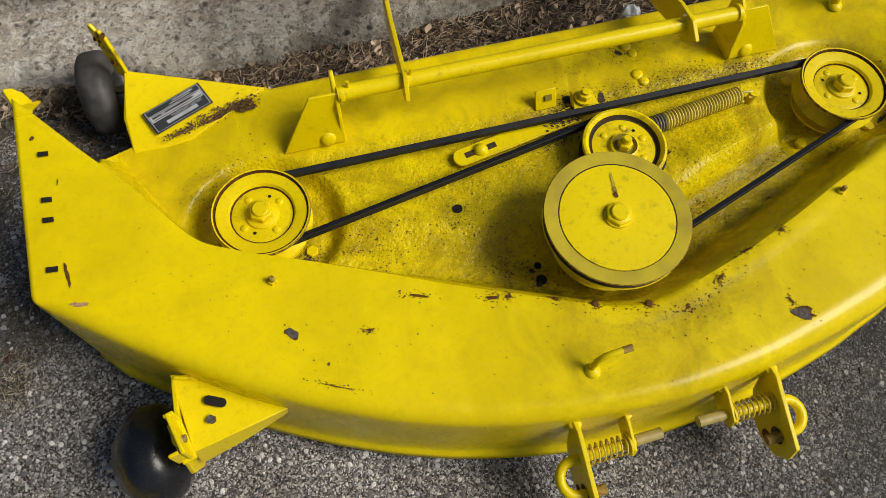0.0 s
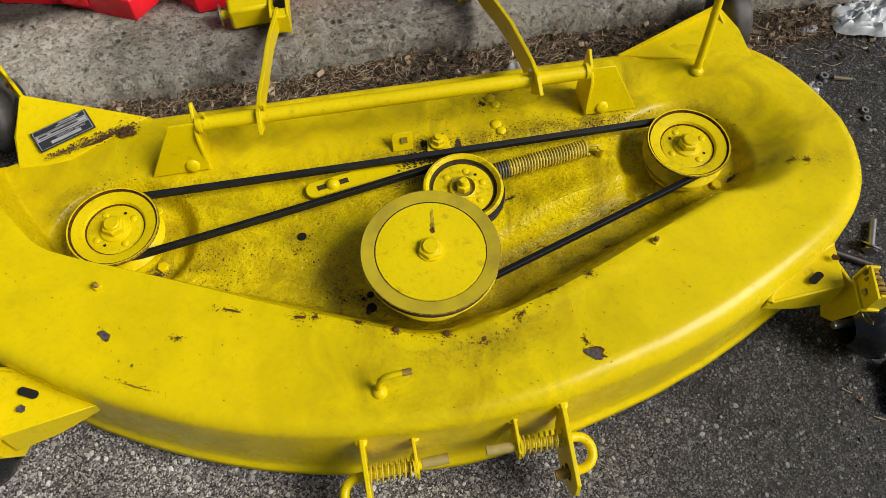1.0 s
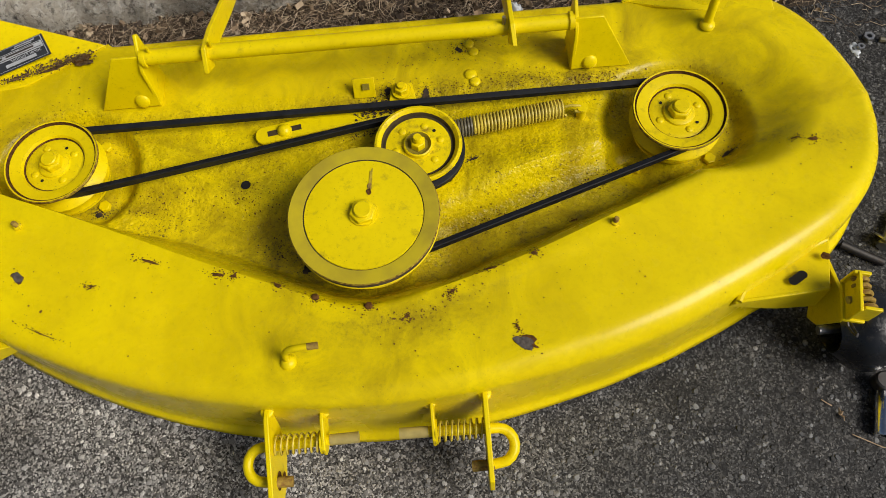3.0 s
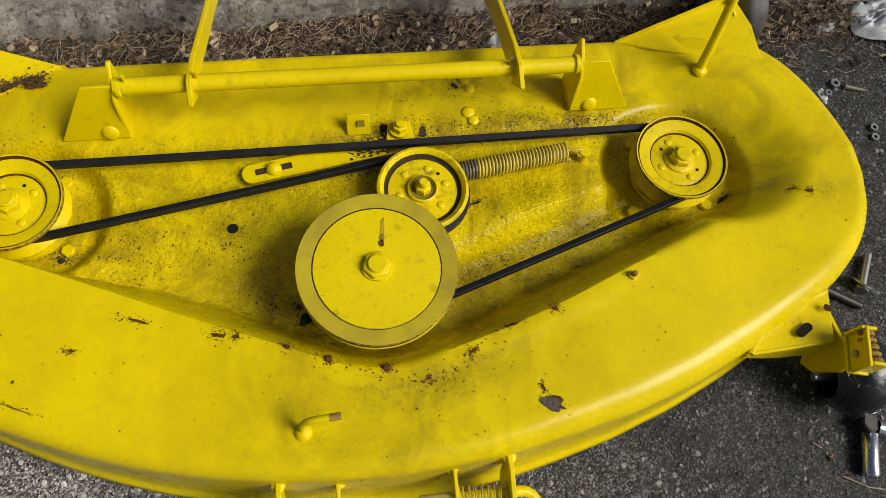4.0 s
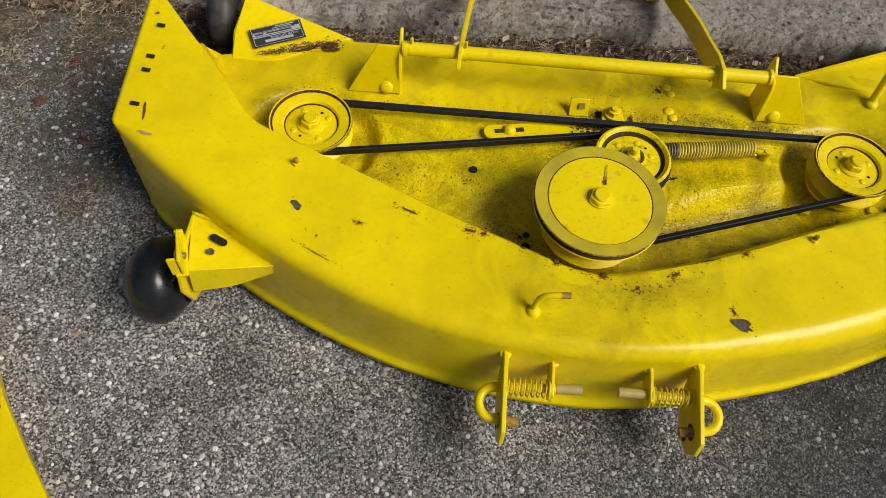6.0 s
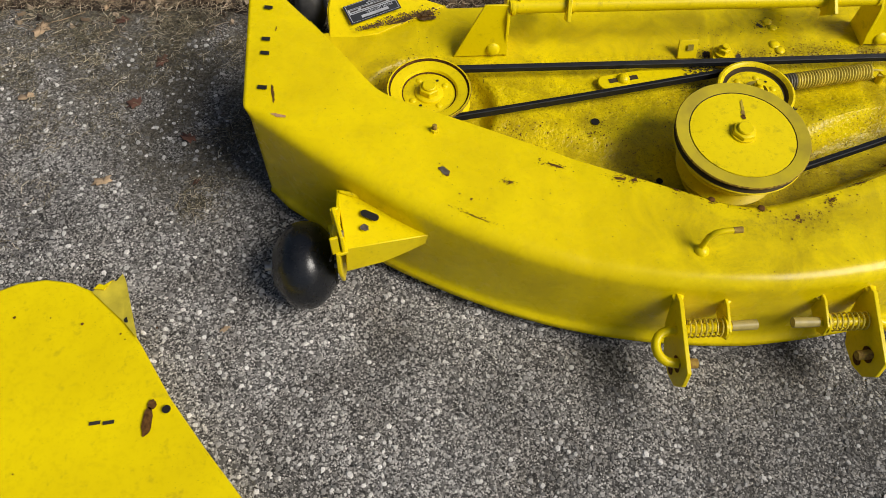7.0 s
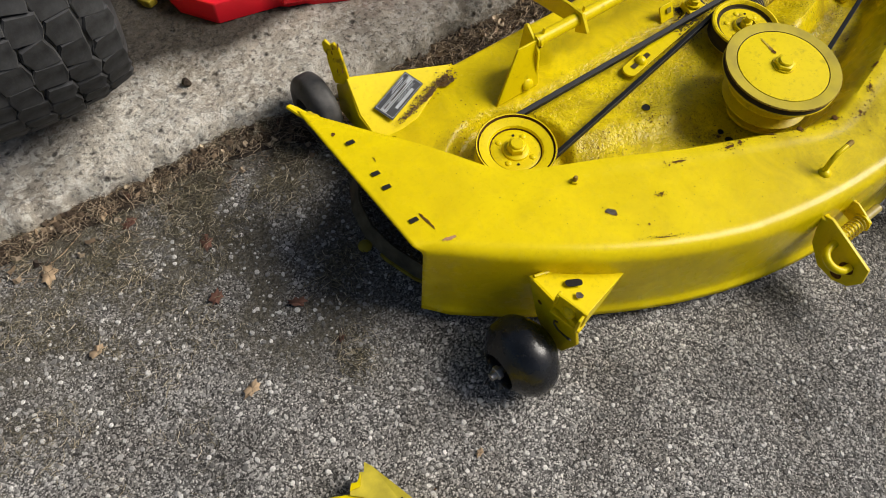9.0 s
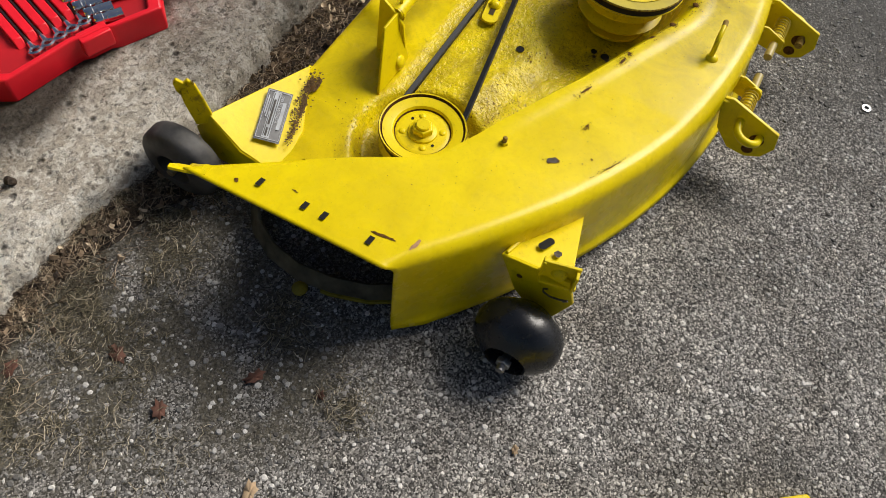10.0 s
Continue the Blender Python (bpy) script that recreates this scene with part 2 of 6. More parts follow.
TONES = [(0.0, (0.09, 0.086, 0.082)), (0.22, (0.22, 0.212, 0.20)), (0.50, (0.42, 0.405, 0.38)), (0.78, (0.64, 0.615, 0.58)), (0.94, (0.82, 0.79, 0.745)), (1.0, (0.93, 0.90, 0.85))]
fine_c = m.node("ShaderNodeSeparateColor")
m.link(m.cells(470, "F1", "Color"), fine_c.inputs["Color"])
col = m.ramp(fine_c.outputs[0], [(0.0, (0.020, 0.019, 0.018)), (0.45, (0.115, 0.110, 0.104)), (0.80, (0.34, 0.328, 0.31)), (1.0, (0.70, 0.675, 0.635))])
height = m.math("MULTIPLY", fine_c.outputs[1], 0.15)
bare = None
for scale, small, large, stretch, share in ((330, 0.22, 0.52, (1, 1.35, 1), 0.15), (205, 0.18, 0.56, (1.3, 1, 1), 0.15), (118, 0.05, 0.52, (1, 1.3, 1), 0.38)):
    mask, tone, pick, dome_h = pebbles(scale, small, large, stretch)
    mask = m.math("MULTIPLY", mask, m.ramp(pick, [(share, 0.0), (share + 0.02, 1.0)]))
    shade = m.mix(m.ramp(m.noise(700, 3, 0.6), [(0.40, 0.0), (0.75, 0.35)]), m.ramp(tone, TONES), (0.13, 0.123, 0.113))
    col = m.mix(mask, col, shade)
    if scale < 300:
        bare = mask if bare is None else m.math("MAXIMUM", bare, mask)
    height = m.math("MAXIMUM", height, m.math("MULTIPLY", m.math("MULTIPLY", dome_h, mask), 1.0))
grime = m.ramp(m.noise(11, 7, 0.66), [(0.42, 0.0), (0.68, 0.75)])
col = m.mix(grime, col, m.mix(1.0, col, (0.60, 0.57, 0.53), "MULTIPLY"))
stain = m.ramp(m.noise(4.6, 8, 0.70), [(0.46, 0.0), (0.66, 1.0)])
col = m.mix(m.math("MULTIPLY", stain, 0.55), col, m.mix(1.0, col, (0.34, 0.325, 0.31), "MULTIPLY"))
soil = m.attr("soil")
mud = m.ramp(m.noise(16, 8, 0.72), [(0.38, 0.0), (0.54, 1.0)])
col = m.mix(m.math("MULTIPLY", m.math("MULTIPLY", soil, mud), 0.85), col, m.mix(m.ramp(m.noise(160, 5, 0.7), [(0.4, 0.0), (0.65, 1.0)]), (0.042, 0.037, 0.027), (0.17, 0.15, 0.105)))
damp_shade = m.attr("damp_shade")
wet = m.math("MULTIPLY", damp_shade, m.ramp(m.noise(60, 6, 0.7), [(0.30, 0.72), (0.70, 1.0)]))
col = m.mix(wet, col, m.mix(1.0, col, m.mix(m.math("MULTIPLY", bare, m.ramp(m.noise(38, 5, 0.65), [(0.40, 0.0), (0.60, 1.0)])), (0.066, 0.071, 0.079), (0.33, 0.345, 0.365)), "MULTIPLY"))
m.color(col)
m.rough(m.math("SUBTRACT", 0.88, m.math("MULTIPLY", damp_shade, 0.22)))
a = m.bump(height, 0.9, 0.0024)
m.bump(m.noise(700, 4), 0.3, 0.0006, a)
m.b.inputs["Specular IOR Level"].default_value = 0.3
M_ASPHALT = m.m

m = Mat("aggregate", (0.2, 0.2, 0.2), 0.75)
agg = (m.mix(m.ramp(m.noise(500, 4), [(0.3, 0.0), (0.7, 0.45)]), m.ramp(m.island(), [(0.0, (0.08, 0.077, 0.072)), (0.40, (0.25, 0.242, 0.23)), (0.70, (0.52, 0.505, 0.48)), (0.88, (0.78, 0.76, 0.72)), (1.0, (0.93, 0.90, 0.86))]), (0.09, 0.083, 0.075)))
m.b.inputs["Specular IOR Level"].default_value = 0.3
m.color(m.mix(m.attr("damp_shade"), agg, m.mix(1.0, agg, (0.34, 0.355, 0.375), "MULTIPLY")))
M_AGG = m.m

m = Mat("old_concrete", (0.36, 0.33, 0.29), 0.9)
c = m.mix(m.ramp(m.noise(8, 8, 0.72), [(0.38, 0.0), (0.60, 1.0)]), (0.90, 0.835, 0.715), (0.58, 0.51, 0.415))
c = m.mix(m.ramp(m.noise(44, 9, 0.80), [(0.48, 0.0), (0.66, 0.70)]), c, (0.36, 0.315, 0.265))
c = m.mix(m.ramp(m.noise(52, 9, 0.82, distortion=0.6), [(0.49, 0.0), (0.55, 0.95)]), c, (0.97, 0.93, 0.84))
speck = m.ramp(m.noise(115, 6, 0.76), [(0.545, 0.0), (0.59, 1.0)])
c = m.mix(m.math("MULTIPLY", speck, 0.65), c, (0.16, 0.135, 0.108))
c = m.mix(m.ramp(m.noise(260, 5, 0.75), [(0.57, 0.0), (0.64, 0.7)]), c, (0.84, 0.80, 0.73))
pit = m.math("MULTIPLY", m.ramp(m.cells(46, "F1"), [(0.12, 1.0), (0.28, 0.0)]), m.ramp(m.noise(26, 3), [(0.52, 0.0), (0.60, 1.0)]))
c = m.mix(m.math("MULTIPLY", pit, 0.85), c, (0.07, 0.058, 0.045))
# the slab's shaded part is darkened here in its base colour
c = m.mix(m.attr("damp_shade"), c, m.mix(1.0, c, (0.085, 0.078, 0.070), "MULTIPLY"))
m.color(c)
relief = m.math("SUBTRACT", m.noise(48, 8, 0.74), m.math("ADD", m.math("MULTIPLY", pit, 0.5), m.math("MULTIPLY", speck, 0.18)))
a = m.bump(relief, 1.0, 0.018)
m.bump(m.noise(330, 4), 0.6, 0.002, a)
M_CONC = m.m

m = Mat("soil", (0.07, 0.05, 0.035), 0.95)
c = m.mix(m.ramp(m.noise(30, 6), [(0.35, 0.0), (0.65, 1.0)]), (0.014, 0.010, 0.008), (0.055, 0.041, 0.030))
c = m.mix(m.ramp(m.noise(260, 4, 0.7), [(0.55, 0.0), (0.7, 1.0)]), c, (0.17, 0.13, 0.09))
m.color(c)
m.bump(m.noise(130, 6, 0.7), 0.9, 0.004)
M_SOIL = m.m

# ---- mesh helpers ----
ROOT = {}


def thing(name, base, label, category, group="", kind=""):
    ob = new(name)
    ob.location = base
    ob.empty_display_size = 0.05
    ROOT[ob] = Vector(base)
    return tagged(ob, label, category, group, kind)


def part(name, bm, material, parent, label="", smooth=False, bevel=0.0, seg=2):
    """Links a mesh, made in world metres, as one part under a thing or a part."""
    me = bpy.data.meshes.new(name)
    base = ROOT[parent]
    bmesh.ops.transform(bm, matrix=Matrix.Translation(-base), verts=bm.verts)
    bmesh.ops.recalc_face_normals(bm, faces=bm.faces)
    bm.to_mesh(me)
    bm.free()
    for mat in material if isinstance(material, (list, tuple)) else (material,):
        me.materials.append(mat)
    me.polygons.foreach_set("use_smooth", [smooth or bevel > 0] * len(me.polygons))
    ob = new(name, me)
    ob.parent = parent
    ROOT[ob] = base
    if bevel:
        b = ob.modifiers.new("edge", "BEVEL")
        b.width, b.segments, b.limit_method, b.angle_limit = bevel, seg, "ANGLE", radians(35)
        b.harden_normals = False
    if smooth or bevel:
        me.set_sharp_from_angle(angle=radians(38))
    return tagged(ob, label)


def single(name, bm, material, label, category, group="", kind="", smooth=False, bevel=0.0):
    """A thing that is one mesh, its origin at the middle of its foot."""
    co = [v.co for v in bm.verts]
    lo = [min(c[k] for c in co) for k in range(3)]
    hi = [max(c[k] for c in co) for k in range(3)]
    base = Vector(((lo[0] + hi[0]) / 2, (lo[1] + hi[1]) / 2, lo[2]))
    bmesh.ops.transform(bm, matrix=Matrix.Translation(-base), verts=bm.verts)
    bmesh.ops.recalc_face_normals(bm, faces=bm.faces)
    me = bpy.data.meshes.new(name)
    bm.to_mesh(me)
    bm.free()
    for mat in material if isinstance(material, (list, tuple)) else (material,):
        me.materials.append(mat)
    me.polygons.foreach_set("use_smooth", [smooth or bevel > 0] * len(me.polygons))
    if smooth or bevel:
        me.set_sharp_from_angle(angle=radians(40))
    ob = new(name, me)
    ob.location = base
    ROOT[ob] = base
    if bevel:
        b = ob.modifiers.new("edge", "BEVEL")
        b.width, b.segments, b.limit_method, b.angle_limit = bevel, 2, "ANGLE", radians(35)
    return tagged(ob, label, category, group, kind)


def lathe(profile, at, axis=(0, 0, 1), segs=64, bm=None, mats=None):
    """Turns (radius, height) points round an axis through at."""
    bm = bm or bmesh.new()
    turn = Vector((0, 0, 1)).rotation_difference(Vector(axis)).to_matrix()
    rings = []
    for r, h in profile:
        if r < 1e-6:
            rings.append([bm.verts.new(Vector(at) + turn @ Vector((0, 0, h)))] * segs)
        else:
            rings.append([bm.verts.new(Vector(at) + turn @ Vector((r * math.cos(2 * math.pi * k / segs), r * math.sin(2 * math.pi * k / segs), h))) for k in range(segs)])
    for n, (a, b) in enumerate(zip(rings, rings[1:])):
        for k in range(segs):
            quad = []
            for v in (a[k], a[(k + 1) % segs], b[(k + 1) % segs], b[k]):
                if v not in quad:
                    quad.append(v)
            if len(quad) > 2:
                f = bm.faces.new(quad)
                if mats:
                    f.material_index = mats[n]
    return bm


def sweep(path, radius, segs=12, bm=None, closed=False, profile=None, up=(0, 0, 1), caps=True):
    """A tube, or a bar of the given profile (side, up), along a path."""
    bm = bm or bmesh.new()
    pts = [Vector(p) for p in path]
    n = len(pts)
    rings = []
    side = None
    for k, p in enumerate(pts):
        if closed:
            d = pts[(k + 1) % n] - pts[k - 1]
        else:
            d = pts[min(k + 1, n - 1)] - pts[max(k - 1, 0)]
        d.normalize()
        if profile is not None:
            s = d.cross(Vector(up)).normalized()
            u = s.cross(d).normalized()
        else:
            if side is None:
                s = d.cross(Vector(up) if abs(d.z) < 0.9 else Vector((1, 0, 0))).normalized()
            else:
                s = (side - d * side.dot(d)).normalized()
            side = s
            u = s.cross(d).normalized()
        r = radius[k] if isinstance(radius, (list, tuple)) else radius
        offs = profile or [(r * math.cos(2 * math.pi * j / segs), r * math.sin(2 * math.pi * j / segs)) for j in range(segs)]
        rings.append([bm.verts.new(p + s * a + u * b) for a, b in offs])
    m = len(rings[0])
    for k in range(n if closed else n - 1):
        a, b = rings[k], rings[(k + 1) % n]
        for j in range(m):
            bm.faces.new((a[j], a[(j + 1) % m], b[(j + 1) % m], b[j]))
    if not closed and caps:
        bm.faces.new(rings[0][::-1])
        bm.faces.new(rings[-1])
    return bm


def slab(outline, thick, bm=None):
    """A plate: a planar outline in space, thickened along its normal (away from it when thick is negative)."""
    bm = bm or bmesh.new()
    pts = [Vector(p) for p in outline]
    nrm = Vector((0, 0, 0))
    for k, p in enumerate(pts):
        nrm += p.cross(pts[(k + 1) % len(pts)])
    nrm.normalize()
    a = [bm.verts.new(p) for p in pts]
    b = [bm.verts.new(p + nrm * thick) for p in pts]
    bm.faces.new(a)
    bm.faces.new(b[::-1])
    for k in range(len(pts)):
        j = (k + 1) % len(pts)
        bm.faces.new((a[k], b[k], b[j], a[j]))
    return bm


def box(center, size, turn=None, bm=None):
    bm = bm or bmesh.new()
    got = bmesh.ops.create_cube(bm, size=1.0)["verts"]
    m = Matrix.Translation(center) @ (turn or Matrix.Identity(4)) @ Matrix.Diagonal((*size, 1))
    bmesh.ops.transform(bm, matrix=m, verts=got)
    return bm


def hexnut(at, r, h, axis=(0, 0, 1), turn=0.0, bm=None):
    bm = bm or bmesh.new()
    q = Vector((0, 0, 1)).rotation_difference(Vector(axis)).to_matrix()
    rings = []
    for rr, z in ((r, 0), (r, h * 0.85), (r * 0.88, h)):
        rings.append([bm.verts.new(Vector(at) + q @ Vector((rr * math.cos(turn + math.pi * k / 3), rr * math.sin(turn + math.pi * k / 3), z))) for k in range(6)])
    for a, b in zip(rings, rings[1:]):
        for k in range(6):
            bm.faces.new((a[k], a[(k + 1) % 6], b[(k + 1) % 6], b[k]))
    bm.faces.new(rings[-1])
    bm.faces.new(rings[0][::-1])
    return bm


def dome(at, r, h, axis=(0, 0, 1), segs=20, bm=None):
    return lathe([(r, 0)] + [(r * math.cos(a), h * math.sin(a)) for a in (0.3, 0.7, 1.1)] + [(0, h)], at, axis, segs, bm)


def helix(a, b, radius, turns, wire, steps=14, bm=None):
    """A coil spring of round wire from a to b."""
    a, b = Vector(a), Vector(b)
    d = (b - a).normalized()
    s = d.cross(Vector((0, 0, 1))).normalized()
    u = s.cross(d)
    n = int(turns * steps)
    path = [a.lerp(b, k / n) + (s * math.cos(2 * math.pi * k / steps) + u * math.sin(2 * math.pi * k / steps)) * radius for k in range(n + 1)]
    return sweep(path, wire, 6, bm)


def smooth_line(points, xs, passes=3, width=5):
    px, py = zip(*points)
    dense = np.linspace(px[0], px[-1], 400)
    y = np.interp(dense, px, py)
    for _ in range(passes):
        pad = np.pad(y, width, mode="edge")
        run = np.convolve(pad, np.ones(2 * width + 1) / (2 * width + 1), "valid")
        edge = min(width * 3, 30)
        w = np.clip(np.minimum(np.arange(400), np.arange(400)[::-1]) / edge, 0, 1)
        y = y * (1 - w) + run * w
    return np.interp(xs, dense, y)


# ---- ground ----
CONC_Z = 0.050


def damp_dark_at(x, y):
    """How dark the asphalt is: wet towards the melting ice, spotted by the deck's open end and front."""
    t = 0.52 * max(0.0, min(1.0, (x + 0.45 + 0.2 * (y + 0.35)) / 0.60)) + 0.62 * max(0.0, min(1.0, (x - 0.14 + 0.35 * (y + 0.35)) / 0.28))
    t += 0.30 * noise.noise(Vector((x * 2.6, y * 2.6, 3)))
    # darker spots: one by the deck's open end, then blobs mostly along its front
    t = max(t, 0.22 * math.exp(-(((x + 0.69) / 0.19) ** 2 + ((y - 0.14) / 0.17) ** 2)) * (1 + 0.4 * noise.noise(Vector((x * 9, y * 9, 5)))))
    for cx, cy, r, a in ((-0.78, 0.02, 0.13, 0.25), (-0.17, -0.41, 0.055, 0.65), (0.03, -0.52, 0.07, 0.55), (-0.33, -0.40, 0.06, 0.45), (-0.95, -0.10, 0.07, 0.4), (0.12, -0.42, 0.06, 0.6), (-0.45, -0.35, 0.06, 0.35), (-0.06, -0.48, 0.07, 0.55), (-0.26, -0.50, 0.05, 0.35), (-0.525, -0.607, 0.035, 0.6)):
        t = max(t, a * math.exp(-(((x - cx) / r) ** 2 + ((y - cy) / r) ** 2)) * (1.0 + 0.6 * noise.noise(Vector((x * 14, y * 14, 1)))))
    return max(0.0, min(1.0, t))


def build_ground():
    bm = bmesh.new()
    dark_layer, soil_layer = bm.verts.layers.float.new("damp_shade"), bm.verts.layers.float.new("soil")
    xs = [-120, -30, -8, -3] + list(np.linspace(-1.8, 1.8, 145)) + [3, 8, 30, 120]
    ys = [-120, -30, -8, -3] + list(np.linspace(-1.6, 0.6, 89)) + [3, 8, 30, 120]
    grid = []
    for x in xs:
        row = []
        for y in ys:
            v = bm.verts.new((x, y, 0))
            v[dark_layer] = damp_dark_at(x, y)
            g = (y + 0.10 + 0.35 * min(0, x + 0.7) - 0.45 * max(0, x + 0.6)) / 0.30 + 0.5 * noise.noise(Vector((x * 5, y * 5, 8)))
            g += 0.9 * math.exp(-(((x + 0.76) / 0.13) ** 2 + ((y - 0.03) / 0.14) ** 2))
            v[soil_layer] = max(0.0, min(1.0, g)) * max(0.0, min(1.0, (1.3 - abs(x + 0.2)) * 3)) if -3 < x < 3 else 0.0
            row.append(v)
        grid.append(row)
    for a, b in zip(grid, grid[1:]):
        for k in range(len(ys) - 1):
            bm.faces.new((a[k], b[k], b[k + 1], a[k + 1]))
    return single("ground", bm, M_ASPHALT, "worn grey asphalt driveway with pale aggregate", "ground", kind="structure")


def conc_edge(x):
    return 0.312 + 0.038 * max(0.0, min(1.0, (-0.50 - x) / 0.18)) + 0.012 * math.sin(x * 3.1 + 0.6) + 0.018 * noise.noise(Vector((x * 9, 1, 0))) + 0.008 * noise.noise(Vector((x * 40, 4, 0)))


def build_concrete():
    bm = bmesh.new()
    dl = bm.verts.layers.float.new("damp_shade")
    xs = [-60, -12, -4] + list(np.linspace(-1.7, 1.7, 521)) + [4, 12, 60]
    depth = [0, 0.004, 0.012, 0.03] + list(np.linspace(0.04, 0.5, 70)) + [1.5, 5]
    prev = None
    for x in xs:
        e = conc_edge(x)
        col = [bm.verts.new((x, e - 0.010 + 0.012 * noise.noise(Vector((x * 25, 7, 2))), -0.01))]
        col.append(bm.verts.new((x, e - 0.003 + 0.008 * noise.noise(Vector((x * 30, 9, 2))), CONC_Z * 0.6)))
        for d in depth:
            z = CONC_Z - 0.012 * max(0, 1 - d / 0.014) ** 2
            z += 0.0042 * noise.noise(Vector((x * 14, d * 14, 5))) + 0.0040 * noise.noise(Vector((x * 48, d * 48, 5))) - 0.004 * max(0.0, noise.noise(Vector((x * 30, d * 30, 15))) - 0.25) * max(0.2, 1 - d / 0.2)
            col.append(bm.verts.new((x, e + d, z)))
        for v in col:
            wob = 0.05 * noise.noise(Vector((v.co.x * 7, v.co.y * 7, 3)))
            # a: darker towards +x; b: shade round tyre and case, painted into the colour
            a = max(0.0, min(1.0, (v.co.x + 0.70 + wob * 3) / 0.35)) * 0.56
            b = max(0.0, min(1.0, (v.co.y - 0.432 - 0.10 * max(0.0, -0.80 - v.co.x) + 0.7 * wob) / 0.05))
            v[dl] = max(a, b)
        if prev:
            for k in range(len(col) - 1):
                bm.faces.new((prev[k], col[k], col[k + 1], prev[k + 1]))
        prev = col
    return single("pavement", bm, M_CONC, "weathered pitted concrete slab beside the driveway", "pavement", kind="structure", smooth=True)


def dirt_front(x):
    return 0.235 + 0.075 * max(0, min(1, (-0.58 - x) / 0.2)) + 0.03 * noise.noise(Vector((x * 4, 11, 0))) + 0.012 * noise.noise(Vector((x * 22, 13, 0)))


def dirt_z(x, y):
    f = dirt_front(x)
    t = max(0.0, min(1.0, (y - f) / (conc_edge(x) - f)))
    return -0.003 + 0.015 * math.sqrt(t) + (0.006 * noise.noise(Vector((x * 18, y * 18, 0))) + 0.003 * noise.noise(Vector((x * 60, y * 60, 0)))) * min(1, t * 4)


def build_dirt():
    bm = bmesh.new()
    prev = None
    for x in list(np.linspace(-2.4, 2.4, 481)):
        f, e = dirt_front(x), conc_edge(x) + 0.02
        col = [bm.verts.new((x, f + (e - f) * k / 14, dirt_z(x, f + (e - f) * k / 14))) for k in range(15)]
        if prev:
            for k in range(14):
                bm.faces.new((prev[k], col[k], col[k + 1], prev[k + 1]))
        prev = col
    return single("soil_strip", bm, M_SOIL, "dark soil strip between asphalt and concrete", "soil", kind="structure", smooth=True)


TUFTS = [(-0.690, 0.020, 0.05), (-0.716, -0.075, 0.045), (-0.735, -0.100, 0.03), (-0.897, 0.140, 0.05), (-1.03, 0.235, 0.07), (-0.93, 0.245, 0.05), (-0.79, 0.265, 0.06), (-0.98, 0.300, 0.06), (-0.66, 0.045, 0.03)]


def build_litter():
    """Pine needles, dry grass and bits in the soil strip."""
    rnd = random.Random(5)
    for name, mat, count, label, cat in (("pine_needles", M_NEEDLE, 14000, "brown pine needles and bark bits on the soil strip", "needles"), ("dry_grass", M_GRASS, 17000, "flattened straw-coloured dry grass at the edge of the drive", "grass")):
        vs, fs = [], []
        for _ in range(count):
            if name == "pine_needles":
                x = rnd.uniform(-1.35, 1.2)
                y = dirt_front(x) + 0.004 + (conc_edge(x) - 0.012 - dirt_front(x)) * rnd.random() ** 0.8
                if rnd.random() < 0.10:
                    y = dirt_front(x) - abs(rnd.gauss(0, 0.03))
                if x < -0.6 and rnd.random() < 0.25:
                    continue
                n, l, w = rnd.uniform(0, 6.3), rnd.uniform(0.008, 0.036), rnd.uniform(0.0002, 0.00055)
                if rnd.random() < 0.07:
                    l, w = rnd.uniform(0.005, 0.014), rnd.uniform(0.002, 0.005)
            else:
                x = rnd.uniform(-1.45, -0.50)
                back = abs(rnd.gauss(0, 0.5)) * (0.12 + 0.85 * max(0.0, -0.62 - x))
                y = conc_edge(x) - 0.004 - back
                if noise.noise(Vector((x * 13, y * 13, 6))) + 0.6 * noise.noise(Vector((x * 40, y * 40, 2))) < -0.05 + 0.55 * back:
                    continue
                if y > conc_edge(x) + 0.01:
                    continue
                if rnd.random() < 0.16:
                    cx, cy, cr = rnd.choice(TUFTS)
                    x, y = cx + rnd.gauss(0, 0.5) * cr, cy + rnd.gauss(0, 0.4) * cr
                n, l, w = rnd.uniform(0, 6.3), rnd.uniform(0.004, 0.022), rnd.uniform(0.0002, 0.00045)
            z = max(0.0, dirt_z(x, y)) + rnd.uniform(0.001, 0.008)
            dx, dy = math.cos(n), math.sin(n)
            up = rnd.uniform(-0.25, 0.35)
            bend = rnd.uniform(-0.3, 0.3)
            base = len(vs)
            for s, q in ((-0.5, 0), (0, bend), (0.5, 0)):
                cx, cy, cz = x + dx * l * s - dy * l * q, y + dy * l * s + dx * l * q, z + up * l * (s + 0.5) * 0.5
                vs += [(cx - dy * w, cy + dx * w, cz), (cx + dy * w, cy - dx * w, cz), (cx, cy, cz + w * 1.3)]
            for a in (0, 3):
                for i, j in ((0, 1), (1, 2), (2, 0)):
                    fs.append((base + a + i, base + a + j, base + a + 3 + j, base + a + 3 + i))
        me = bpy.data.meshes.new(name)
        me.from_pydata(vs, [], fs)
        me.materials.append(mat)
        tagged(new(name, me), label, cat, kind="stuff")


